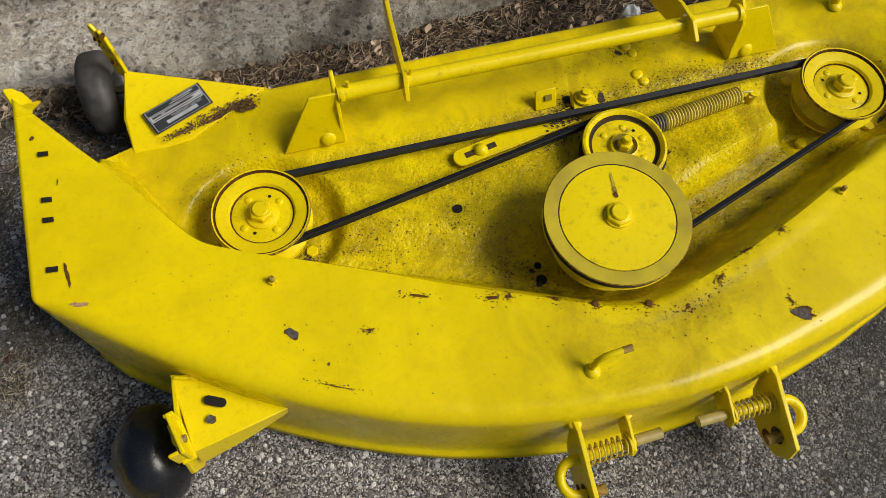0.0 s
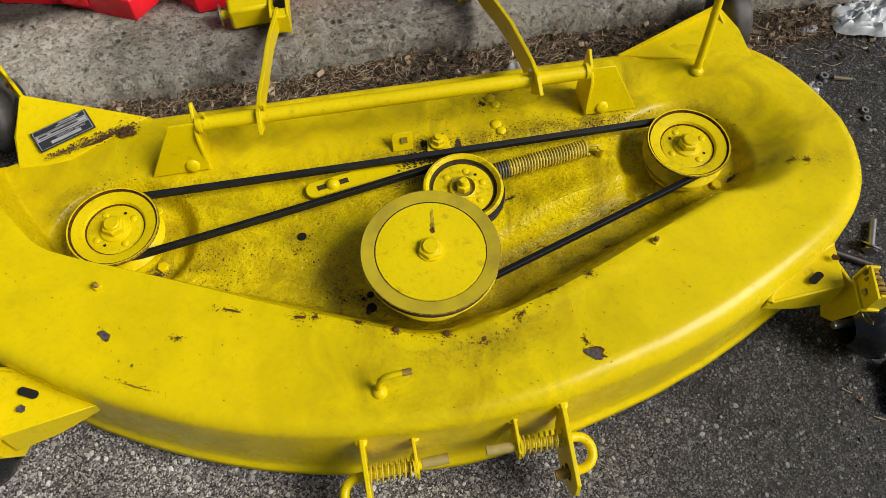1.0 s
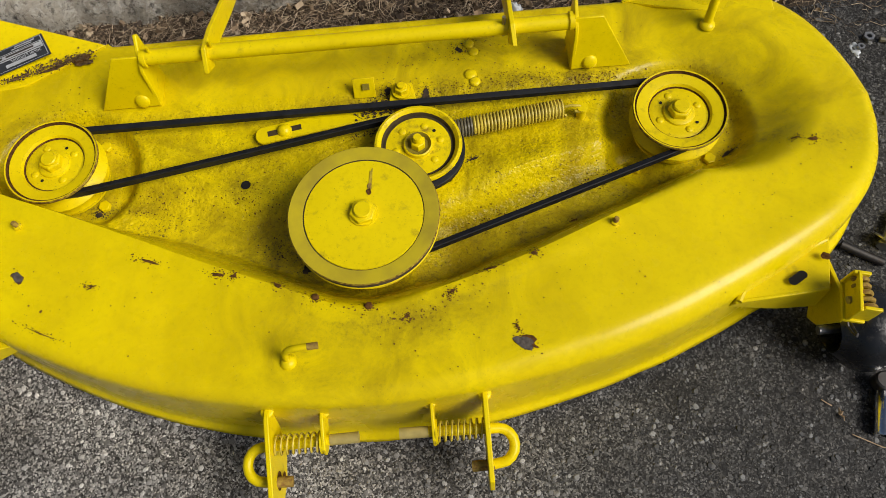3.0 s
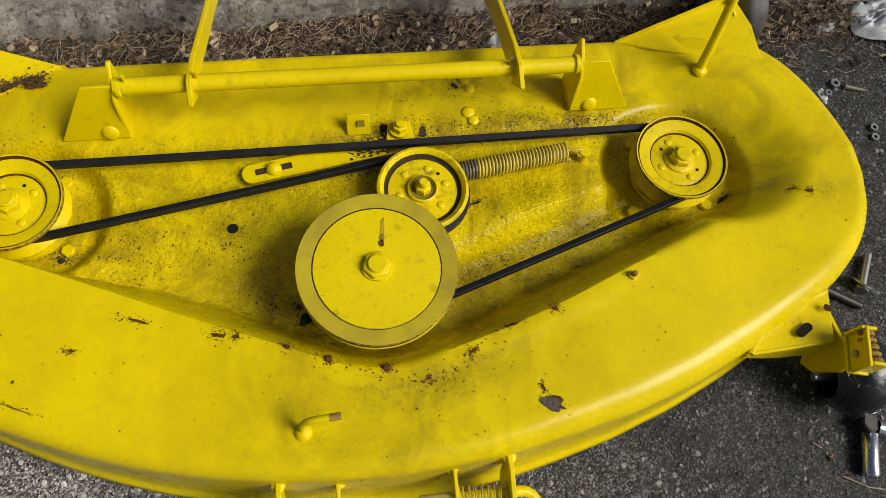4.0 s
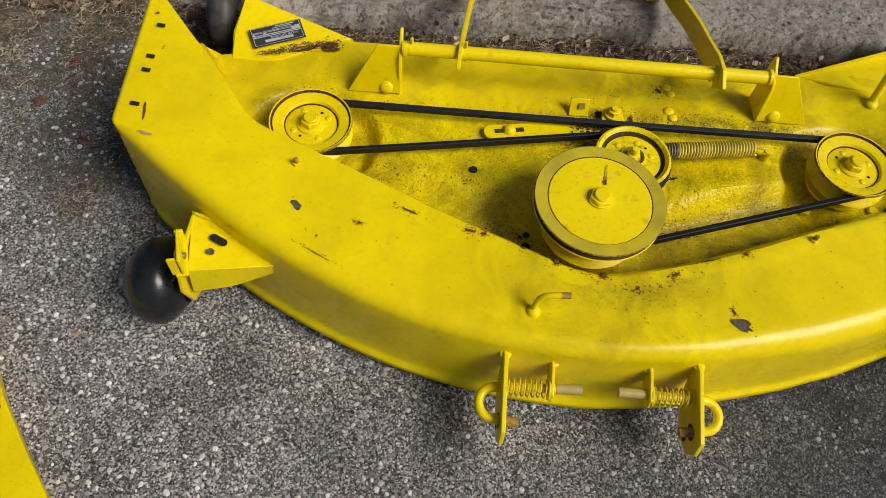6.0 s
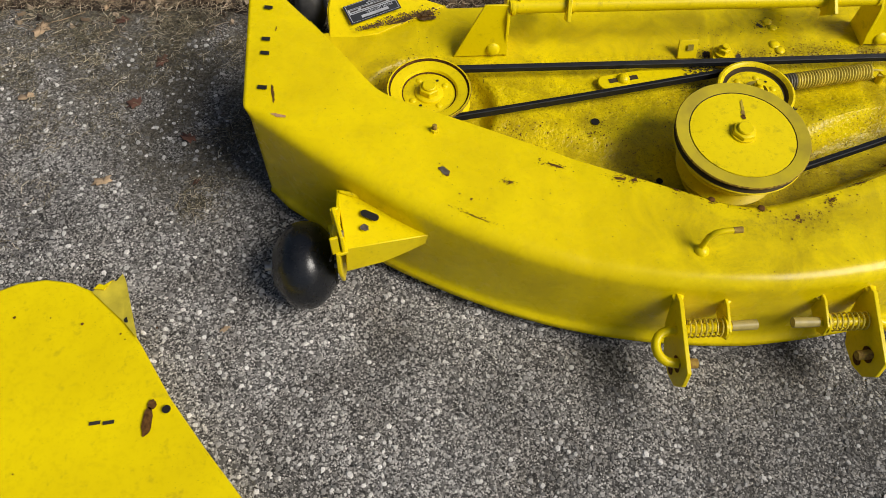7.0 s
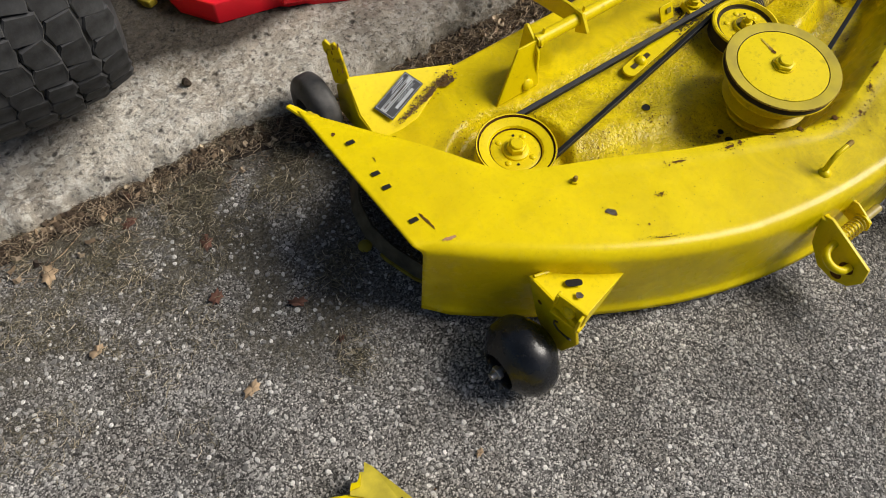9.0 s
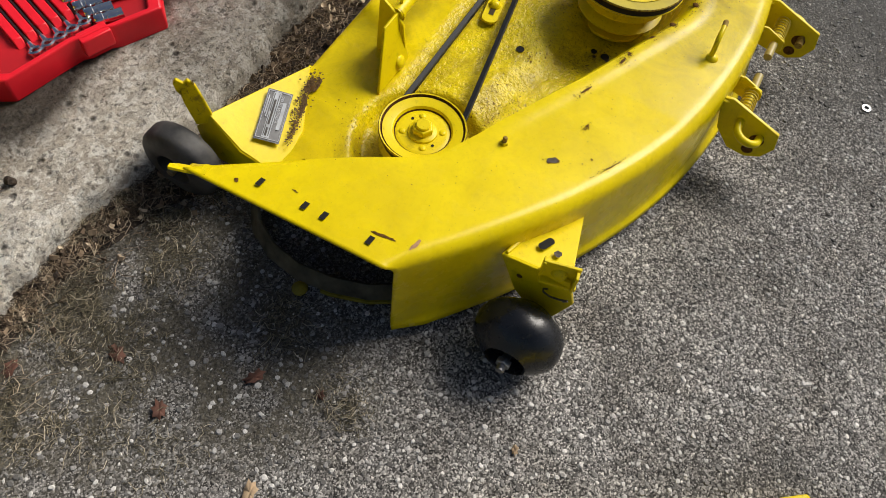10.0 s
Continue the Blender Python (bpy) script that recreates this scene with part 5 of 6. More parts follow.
def build_lift_bar(deck):
    # tube between the two gusset brackets
    bar = part("lift_bar", sweep([(-0.272, 0.112, 0.161), (0.272, 0.112, 0.158)], 0.0100, 28), M_PAINT, deck, "yellow round lift tube", smooth=True)
    for s in (-1, 1):
        x = 0.2715 * s
        z0 = 0.086
        br = part("tube_bracket", slab([(x, 0.090, z0), (x, 0.140, z0), (x, 0.136, 0.178), (x, 0.131, 0.182), (x, 0.124, 0.176), (x, 0.110, 0.166), (x, 0.098, 0.150)], 0.005 * s), M_PAINT, deck, "folded yellow bracket that holds the lift tube", bevel=0.0012)
        part("gusset", slab([(x, 0.092, z0 + 0.004), (x + 0.080 * s, 0.094, z0), (x + 0.036 * s, 0.112, 0.166), (x, 0.112, 0.166)], 0.004 * s), M_PAINT, br, bevel=0.001)
        part("bolt_head", dome((-0.293 if s < 0 else 0.296, 0.0905, 0.1005), 0.0098, 0.0038, (0, -0.9, 0.42)), M_PAINT, br, smooth=True)
        part("collar", lathe([(0.0118, -0.003), (0.0118, 0.0015), (0.0100, 0.0025)], (x - 0.005 * s, 0.112, 0.1595), (-s, 0, 0), 24), M_PAINT, bar, smooth=True)
    part("cotter_pin", sweep([(-0.258, 0.112, 0.148), (-0.258, 0.112, 0.181)], 0.0022, 8), M_PAINT, bar, smooth=True)
    # two arms hinged on the tube and laid back on to the slab
    arm = part("lift_arm", sweep([(-0.189, 0.096, 0.146), (-0.188, 0.108, 0.163), (-0.186, 0.135, 0.156), (-0.178, 0.215, 0.128), (-0.173, 0.262, 0.115), (-0.168, 0.300, 0.104), (-0.160, 0.345, 0.090), (-0.155, 0.372, 0.084)], 0, profile=[(-0.003, -0.015), (0.003, -0.015), (0.003, 0.015), (-0.003, 0.015)]), M_PAINT, deck, "yellow flat-bar lift arm ending in a fork", bevel=0.001)
    for off in (-0.012, 0.014):
        part("fork_cheek", slab([(-0.155 + off, 0.352, 0.060), (-0.153 + off, 0.430, 0.058), (-0.153 + off, 0.432, 0.090), (-0.155 + off, 0.376, 0.102), (-0.155 + off, 0.352, 0.100)], 0.004), M_PAINT, arm, bevel=0.001)
    part("fork_web", box((-0.152, 0.362, 0.082), (0.028, 0.020, 0.034)), M_PAINT, arm, bevel=0.002)
    part("cross_block", box((-0.200, 0.403, 0.075), (0.066, 0.040, 0.040), Matrix.Rotation(0.09, 4, "Z")), M_PAINT, arm, "yellow end block", bevel=0.005)
    part("pin", sweep([(-0.244, 0.399, 0.074), (-0.135, 0.409, 0.076)], 0.007, 12), M_PAINT, arm, smooth=True)
    part("pin_head", lathe([(0.0, 0.0), (0.017, 0.0), (0.017, 0.003), (0, 0.003)], (-0.247, 0.399, 0.074), (1, 0.09, 0), 20), M_STEEL, arm, "bare steel pin washer", smooth=True)
    part("threaded_rod", sweep([(-0.150, 0.400, 0.080), (-0.148, 0.470, 0.072)], 0.011, 14), M_DARKSTEEL, arm, "greasy threaded rod end", smooth=True)
    part("pinch_pin", sweep([(-0.180, 0.112, 0.146), (-0.180, 0.112, 0.182)], 0.0022, 8), M_PAINT, arm, smooth=True)
    arm = part("lift_arm", sweep([(0.193, 0.092, 0.148), (0.192, 0.104, 0.160), (0.192, 0.128, 0.156), (0.194, 0.180, 0.135), (0.193, 0.240, 0.118), (0.186, 0.300, 0.102), (0.178, 0.345, 0.090), (0.170, 0.400, 0.078)], 0, profile=[(-0.003, -0.019), (0.003, -0.019), (0.003, 0.019), (-0.003, 0.019)]), M_PAINT, deck, "yellow flat-bar lift arm, twisted at its end", bevel=0.001)
    part("end_plate", slab([(0.120, 0.375, 0.098), (0.178, 0.352, 0.104), (0.186, 0.405, 0.092), (0.140, 0.450, 0.085)], -0.004), M_PAINT, arm, bevel=0.001)
    part("end_lug", box((0.150, 0.410, 0.071), (0.03, 0.05, 0.038), Matrix.Rotation(0.3, 4, "Z")), M_PAINT, arm, bevel=0.002)
    part("pinch_pin", sweep([(0.183, 0.110, 0.146), (0.183, 0.110, 0.180)], 0.0024, 8), M_STEEL, arm, smooth=True)
    # upright rod at the rear right
    rod = part("upright_rod", sweep([(0.459, 0.134, 0.096), (0.460, 0.138, 0.116), (0.464, 0.149, 0.150), (0.469, 0.166, 0.205), (0.475, 0.182, 0.250)], 0.0060, 14), M_PAINT, deck, "upright yellow steel rod welded to the deck", smooth=True)
    part("weld", dome((0.459, 0.133, hz(0.459, 0.133) - 0.001), 0.0105, 0.007), M_PAINT, rod, smooth=True)


def build_latches(deck):
    for s in (-1, 1):
        x = 0.1135 * s
        out = [(x, -0.330, 0.124), (x, -0.345, 0.128), (x, -0.424, 0.101), (x, -0.430, 0.074), (x, -0.420, 0.050), (x, -0.400, 0.038), (x, -0.372, 0.040), (x, -0.345, 0.068), (x, -0.338, 0.090)]
        br = part("latch_bracket", slab(out, 0.0055 * s), M_PAINT, deck, "yellow plate bracket with rusty slots", bevel=0.001)
        for yy, zz, r in ((-0.402, 0.077, 0.0105), (-0.398, 0.054, 0.0085)):
            for side in (-0.0006, 0.0061):
                bm = lathe([(r, 0), (0, 0)], (x + s * side, yy, zz), (1, 0, 0), 18)
                part("slot", bm, M_RUST, br, "rusty slot")
        part("weld", dome((x + 0.003 * s, -0.335, 0.1215), 0.0072, 0.0022), M_FLAKED, br, smooth=True)
        # pin with its J-shaped handle
        px = 0.023 * s
        path = [(px, -0.366, 0.100), (0.118 * s, -0.368, 0.098)]
        for k in range(9):
            a = -math.pi / 2 + math.pi * k / 8
            path.append((0.128 * s + s * 0.0165 * math.cos(a), -0.3855 - 0.0175 * math.sin(a), 0.096 - 0.011 * (k / 8)))
        path += [(0.118 * s, -0.404, 0.083), (0.108 * s, -0.404, 0.082)]
        pin = part("latch_pin", sweep(path, 0.0058, 14), M_PAINT, deck, "spring latch pin bent into a hook", smooth=True)
        part("hook_end", sweep([(0.121 * s, -0.404, 0.0833), (0.097 * s, -0.404, 0.0810)], 0.0060, 12), M_RUSTROD, pin, "rusty hook end", smooth=True)
        part("bare_tip", sweep([(px - 0.001 * s, -0.366, 0.100), (px + 0.030 * s, -0.3665, 0.0997)], 0.0062, 14), M_PIN, pin, "bare steel pin tip", smooth=True)
        part("coil_spring", helix((0.064 * s, -0.3672, 0.0985), (0.1125 * s, -0.3672, 0.0985), 0.0105, 7.5, 0.0011), M_SPRING, pin, "rusty overspray coil spring", smooth=True)
        part("washer", lathe([(0.0135, 0), (0.0135, 0.0025), (0, 0.0025)], (0.0605 * s, -0.367, 0.099), (s, 0, 0), 24), M_PAINT, pin, smooth=True)
        tx = 0.057 * s
        tab = part("latch_tab", slab([(tx, -0.335, 0.118), (tx, -0.348, 0.120), (tx, -0.378, 0.108), (tx, -0.381, 0.092), (tx, -0.372, 0.082), (tx, -0.338, 0.088)], 0.004 * s), M_PAINT, deck, bevel=0.001)
        part("weld", dome((tx, -0.338, 0.114), 0.0070, 0.0022), M_FLAKED, tab, smooth=True)


def roller(deck, name, c, r, w, mat, label, hub=0.0275, drop=0.58, power=2.6):
    """A fat barrel-shaped wheel with a recessed hub, axle along x."""
    prof = []
    h = w / 2
    prof += [(0.0, -h + 0.030), (hub - 0.006, -h + 0.030), (hub - 0.002, -h + 0.005), (hub - 0.001, -h + 0.001)]
    for k in range(13):
        a = -1 + 2 * k / 12
        prof.append((max(hub, r * (1 - drop * abs(a) ** power)), a * h * 0.985))
    prof += [(hub - 0.001, h - 0.001), (hub - 0.004, h - 0.005), (hub - 0.008, h - 0.02), (0.0, h - 0.02)]
    wheel = part(name, lathe(prof, c, (1, 0, 0), 56), mat, deck, label, smooth=True)
    return wheel


def build_gauge_wheels(deck):
    for s, dy, wc in ((-1, 0.0, (-0.562, -0.236, 0.057)), (1, -0.022, (0.566, -0.280, 0.053))):
        A, B, C = Vector((0.516 * s, -0.176 + dy, 0.139)), Vector((0.400 * s, -0.238 + dy, 0.123)), Vector((0.503 * s, -0.262 + dy, 0.138))
        if s > 0:
            A, C = Vector((0.522, -0.190, 0.122)), Vector((0.502, -0.256, 0.131))
        back = Vector((0.43 * s, -0.195 + dy, 0.125))
        top = [A, C, B, back]
        br = part("wheel_bracket", slab(top, 0.004 * s), M_PAINT, deck, "yellow triangular wheel bracket with a slot", bevel=0.0012)
        # hanging flange towards the front, and outer side plate with the axle
        part("flange", slab([B, C, C + Vector((0.004 * s, -0.002, -0.052)), C.lerp(B, 0.42) + Vector((0.002 * s, 0, -0.047)), C.lerp(B, 0.62) + Vector((0, 0, -0.036)), B + Vector((-0.002 * s, 0.002, -0.016))], 0.004 * s), M_PAINT, br, bevel=0.001)
        bead = [A.lerp(back, q) + Vector((0, -0.004, 0.002)) for q in (0.05, 0.2, 0.4)] + [back.lerp(B, q) + Vector((0, -0.003, 0.002)) for q in (0.1, 0.5, 0.9)]
        part("weld_bead", sweep(bead, [0.002, 0.0032, 0.0026, 0.0034, 0.003, 0.004], 8), M_PAINT, br, smooth=True)
        o = 0.516 * s
        part("side_plate", slab([(o, -0.176 + dy, 0.137 if s < 0 else 0.116), (o, -0.262 + dy, 0.150 if s < 0 else 0.136), (o, -0.276 + dy * 0.5, 0.108), (o, -0.262 + dy * 0.6, 0.058), (o, -0.238 + dy, 0.040), (o, -0.205 + dy, 0.075)], -0.005 * s), M_PAINT, br, bevel=0.001)
        for yy, zz, r in ((-0.236, 0.112, 0.008), (-0.252, 0.106, 0.007), (-0.205, 0.112, 0.004))[0 if s > 0 else 2:]:
            part("rust_slot", lathe([(r, 0), (0, 0)], (o + 0.0008 * s, yy + dy, zz), (1, 0, 0), 9), M_RUST, br, "rusty notch")
        cx, cy = (-0.475, -0.216) if s < 0 else (0.471, -0.239)
        cz = 0.1345 if s < 0 else 0.1295
        t = -0.45 if s < 0 else 0.5
        bm = bmesh.new()
        n = 10
        ring = []
        for k in range(2 * n):
            a = 2 * math.pi * k / (2 * n)
            px, py = 0.0052 * math.cos(a) + (0.0065 if math.cos(a) > 0 else -0.0065), 0.0052 * math.sin(a)
            qx, qy = cx + px * math.cos(t) - py * math.sin(t), cy + px * math.sin(t) + py * math.cos(t)
            # on the plane of the plate
            nrm = (B - A).cross(C - A).normalized()
            zz = A.z - (nrm.x * (qx - A.x) + nrm.y * (qy - A.y)) / nrm.z
            ring.append(bm.verts.new((qx, qy, zz + 0.0046)))
        bm.faces.new(ring)
        part("slot", bm, M_BLACK, br, "dark oval slot")
        nrm = (B - A).cross(C - A).normalized()
        bm = bmesh.new()
        ring = []
        rnd = random.Random(31)
        for q in range(12):
            a = 2 * math.pi * q / 12
            qx, qy = cx + 0.006 * s + 0.006 * math.cos(a) * rnd.uniform(0.7, 1.1), cy - 0.018 + 0.0055 * math.sin(a) * rnd.uniform(0.7, 1.1)
            ring.append(bm.verts.new((qx, qy, A.z - (nrm.x * (qx - A.x) + nrm.y * (qy - A.y)) / nrm.z + 0.0046)))
        bm.faces.new(ring)
        if s > 0:
            bmesh.ops.translate(bm, verts=bm.verts, vec=(0.030, 0.040, -0.002))
        part("paint_chip", bm, M_CHIP if s < 0 else M_RUST, br)
        # clevis block with its release lever
        k = Vector((0.517 * s, -0.246 + dy * 1.2, 0.158))
        turn = Matrix.Rotation(-0.25 * s, 4, "Z")
        block = part("release_lever", box(k + Vector((-0.006 * s, 0, -0.004)), (0.004, 0.044, 0.036), turn), M_PAINT, br, "small yellow channel with a coil spring in it", bevel=0.001)
        deep = 0.018 if s > 0 else 0.010
        for q in (-0.020, 0.020):
            part("lever_cheek", box(k + Vector(((deep / 2 - 0.007) * s, q, -0.004)), (deep, 0.004, 0.034), turn), M_PAINT, block, bevel=0.001)
        part("lever_foot", box(k + Vector(((deep / 2 - 0.009) * s, -0.002, -0.021)), (deep + 0.005, 0.044, 0.005), turn), M_PAINT, block, bevel=0.001)
        if s > 0:
            part("spring_coil", helix(k + Vector((0.002, -0.017, 0.002)), k + Vector((0.002, 0.017, 0.002)), 0.0068, 4.5, 0.0028), M_RUSTROD, block, "worn rusty coil", smooth=True)
        part("lever_boss", dome(k + Vector((-0.004 * s, 0.0, -0.004)), 0.010, 0.006 if s < 0 else 0.009, (s, 0, 0.4)), M_FLAKED, block, smooth=True)
        clip = [k + Vector(((0.004 + 0.0004 * q) * s, (-0.024 if s > 0 else 0.004 - 0.0032 * q) + 0.010 * math.sin(q * 0.9), (-0.046 if s > 0 else -0.040) + 0.006 * math.cos(q * 1.1))) for q in range(8)]
        part("hairpin", sweep(clip, 0.0014, 6), M_DARKSTEEL, block, "dark wire hairpin clip", smooth=True)
        part("lever_pin", sweep([k + Vector((-0.012 * s, -0.003, -0.006)), k + Vector((-0.004 * s, -0.003, -0.006))], 0.0042, 10), M_STEEL, block, smooth=True)
        wheel = roller(deck, "gauge_wheel", wc, wc[2], 0.078, M_ROLLER, "black plastic ball-shaped gauge wheel, scuffed")
        part("axle_bolt", sweep([(wc[0] - 0.052, wc[1], wc[2]), (wc[0] + 0.055, wc[1], wc[2])], 0.0055, 12), M_ZINC, wheel, smooth=True)
        part("axle_nut", hexnut((wc[0] - 0.036 if s < 0 else wc[0] + 0.034, wc[1], wc[2]), 0.010, 0.008, (s, 0, 0)), M_ZINC, wheel, bevel=0.0006)
    for s in (-1, 1):
        # rear brackets: a plate that rises outwards, its side folded down to the axle
        P = [Vector((0.358 * s, 0.198, 0.089)), Vector((0.524 * s, 0.240, 0.124)), Vector((0.536 * s, 0.185, 0.1005)), Vector((0.534 * s, 0.131, 0.0835)), Vector((0.46 * s, 0.142, 0.0885))]
        if s > 0:
            P = [Vector((0.358, 0.198, 0.090)), Vector((0.532, 0.250, 0.112)), Vector((0.548, 0.195, 0.110)), Vector((0.548, 0.141, 0.109)), Vector((0.47, 0.150, 0.101))]
            for k in (0, 3, 4):
                P[k].z = hz(P[k].x, P[k].y) + 0.0008
        bm = bmesh.new()
        up = [bm.verts.new(p) for p in P]
        lo = [bm.verts.new(p - Vector((0, 0, 0.005))) for p in P]
        mid_u, mid_l = bm.verts.new(sum(P, Vector()) / 5 + Vector((0, 0, 0.001))), bm.verts.new(sum(P, Vector()) / 5 - Vector((0, 0, 0.004)))
        for k in range(5):
            j = (k + 1) % 5
            bm.faces.new((up[k], up[j], mid_u))
            bm.faces.new((lo[k], lo[j], mid_l))
            bm.faces.new((up[k], up[j], lo[j], lo[k]))
        br = part("rear_bracket", bm, M_PAINT, deck, "folded yellow wheel bracket at the rear corner", bevel=0.0012)
        part("side_plate", slab([(0.534 * s, 0.131, 0.082), (0.537 * s, 0.185, 0.099), (0.524 * s, 0.240, 0.122), (0.530 * s, 0.262, 0.09), (0.534 * s, 0.250, 0.045), (0.534 * s, 0.150, 0.045)], 0.004 * s), M_PAINT, br, bevel=0.001)
        part("rear_wall", slab([(0.358 * s, 0.197, 0.086), (0.523 * s, 0.240, 0.122), (0.53 * s, 0.245, 0.06), (0.36 * s, 0.197, 0.03)], -0.003 * s), M_PAINT, br)
        w = Vector((0.0085 * s, 0.0095, 0.0))

        def lev(z, q):
            return Vector(((0.529 + (z - 0.112) * 0.105) * s, 0.243 + (z - 0.112) * 0.145, z)) + w * q

        lever = part("height_lever", slab([lev(0.108, -1), lev(0.150, -1), lev(0.178, -0.95), (lev(0.189, -0.5)), lev(0.184, 0.0), lev(0.192, 0.45), lev(0.186, 0.9), lev(0.172, 1.0), lev(0.165, 0.8), lev(0.150, 0.95), lev(0.108, 1)], 0.005 * s), M_FLAKED, br, "bent yellow adjusting lever, flaked", bevel=0.0012)
        for zz, q, r in ((0.183, -0.4, 0.0050), (0.170, 0.5, 0.0042), (0.138, -0.1, 0.0052), (0.158, 0.6, 0.0022)):
            for side in (-0.0034, 0.0034):
                nn = Vector((-0.75 * s, -0.66, 0.1)).normalized()
                part("rust_chip", lathe([(r, 0.0), (r * 0.6, 0.0004), (0, 0.0004)], lev(zz, q) + nn * (0.0062 if side > 0 else -0.0012), nn if side > 0 else -nn, 7), M_RUST, lever)
        c = (0.569 * s, 0.258, 0.066)
        wheel = roller(deck, "rear_wheel", c, 0.056, 0.045, M_WHEEL, "dusty black rear gauge wheel", 0.026, 0.34, 4.5)
        part("axle_bolt", sweep([(c[0] - 0.028 if s < 0 else c[0] - 0.045, c[1], c[2]), (c[0] + 0.045 if s < 0 else c[0] + 0.028, c[1], c[2])], 0.0055, 12), M_STEEL, wheel, smooth=True)
    build_label(deck)


def build_label(deck):
    # plate glued on the rising bracket, its rows read from behind
    A, B, D = Vector((-0.5140, 0.1825, 0.1010)), Vector((-0.4385, 0.2105, 0.1065)), Vector((-0.5005, 0.1535, 0.0925))
    u, v = (B - A), (D - A)
    n = u.cross(v).normalized()
    if n.z < 0:
        n = -n
    A, B, D = A + n * 0.0045, B + n * 0.0045, D + n * 0.0045

    def quad(a, b, c, d, lift):
        bm = bmesh.new()
        bm.faces.new([bm.verts.new(A + u * p + v * q + n * lift) for p, q in ((a, b), (c, b), (c, d), (a, d))])
        return bm

    lab = part("rating_plate", slab([A, B, B + v, D], 0.0008), M_LABEL, deck, "black and silver rating plate, upside down")
    # silver field and border lines, unreadable lines as bars
    part("field", quad(0.05, 0.27, 0.95, 0.56, 0.0014), M_LABEL_SILVER, lab, "silver number field")
    for a, b, c, d in ((0.03, 0.045, 0.97, 0.062), (0.03, 0.945, 0.97, 0.96), (0.03, 0.045, 0.04, 0.96), (0.96, 0.045, 0.97, 0.96), (0.50, 0.10, 0.86, 0.15), (0.44, 0.18, 0.80, 0.22), (0.24, 0.72, 0.78, 0.86)):
        part("bar", quad(a, b, c, d, 0.0013), M_LABEL_SILVER, lab)
    for a, b, c, d in ((0.30, 0.36, 0.80, 0.44), (0.08, 0.30, 0.50, 0.33), (0.56, 0.30, 0.92, 0.33), (0.08, 0.49, 0.92, 0.52), (0.08, 0.36, 0.24, 0.44)):
        part("bar", quad(a, b, c, d, 0.0018), M_INK, lab)
    # the readable line
    txt = bpy.data.curves.new("line_text", "FONT")
    txt.body = "Serial Number"
    txt.size = 0.0075
    txt.align_x, txt.align_y = "CENTER", "CENTER"
    tmp = bpy.data.objects.new("tmp_text", txt)
    scene.collection.objects.link(tmp)
    dg = bpy.context.evaluated_depsgraph_get()
    me = bpy.data.meshes.new_from_object(tmp.evaluated_get(dg))
    bpy.data.objects.remove(tmp)
    bm = bmesh.new()
    bm.from_mesh(me)
    ex, ey = -u.normalized(), -v.normalized()
    pos = A + u * 0.62 + v * 0.635 + n * 0.0016
    m = Matrix(((ex.x, ey.x, n.x, pos.x), (ex.y, ey.y, n.y, pos.y), (ex.z, ey.z, n.z, pos.z), (0, 0, 0, 1)))
    bmesh.ops.transform(bm, matrix=m, verts=bm.verts)
    part("lettering", bm, M_LABEL_SILVER, lab, "printed words")
    # caked dirt under the plate
    for k, (x, y, rx, ry, t) in enumerate(((-0.425, 0.168, 0.030, 0.007, 0.25), (-0.395, 0.178, 0.018, 0.010, 0.3), (-0.46, 0.156, 0.03, 0.004, 0.35), (-0.385, 0.168, 0.014, 0.006, 0.1))):
        decal(deck, "dirt_cake", M_CAKE if k != 1 else M_RUST, x, y, rx, ry, t, 0.6, 300 + k, 26, 0.004)


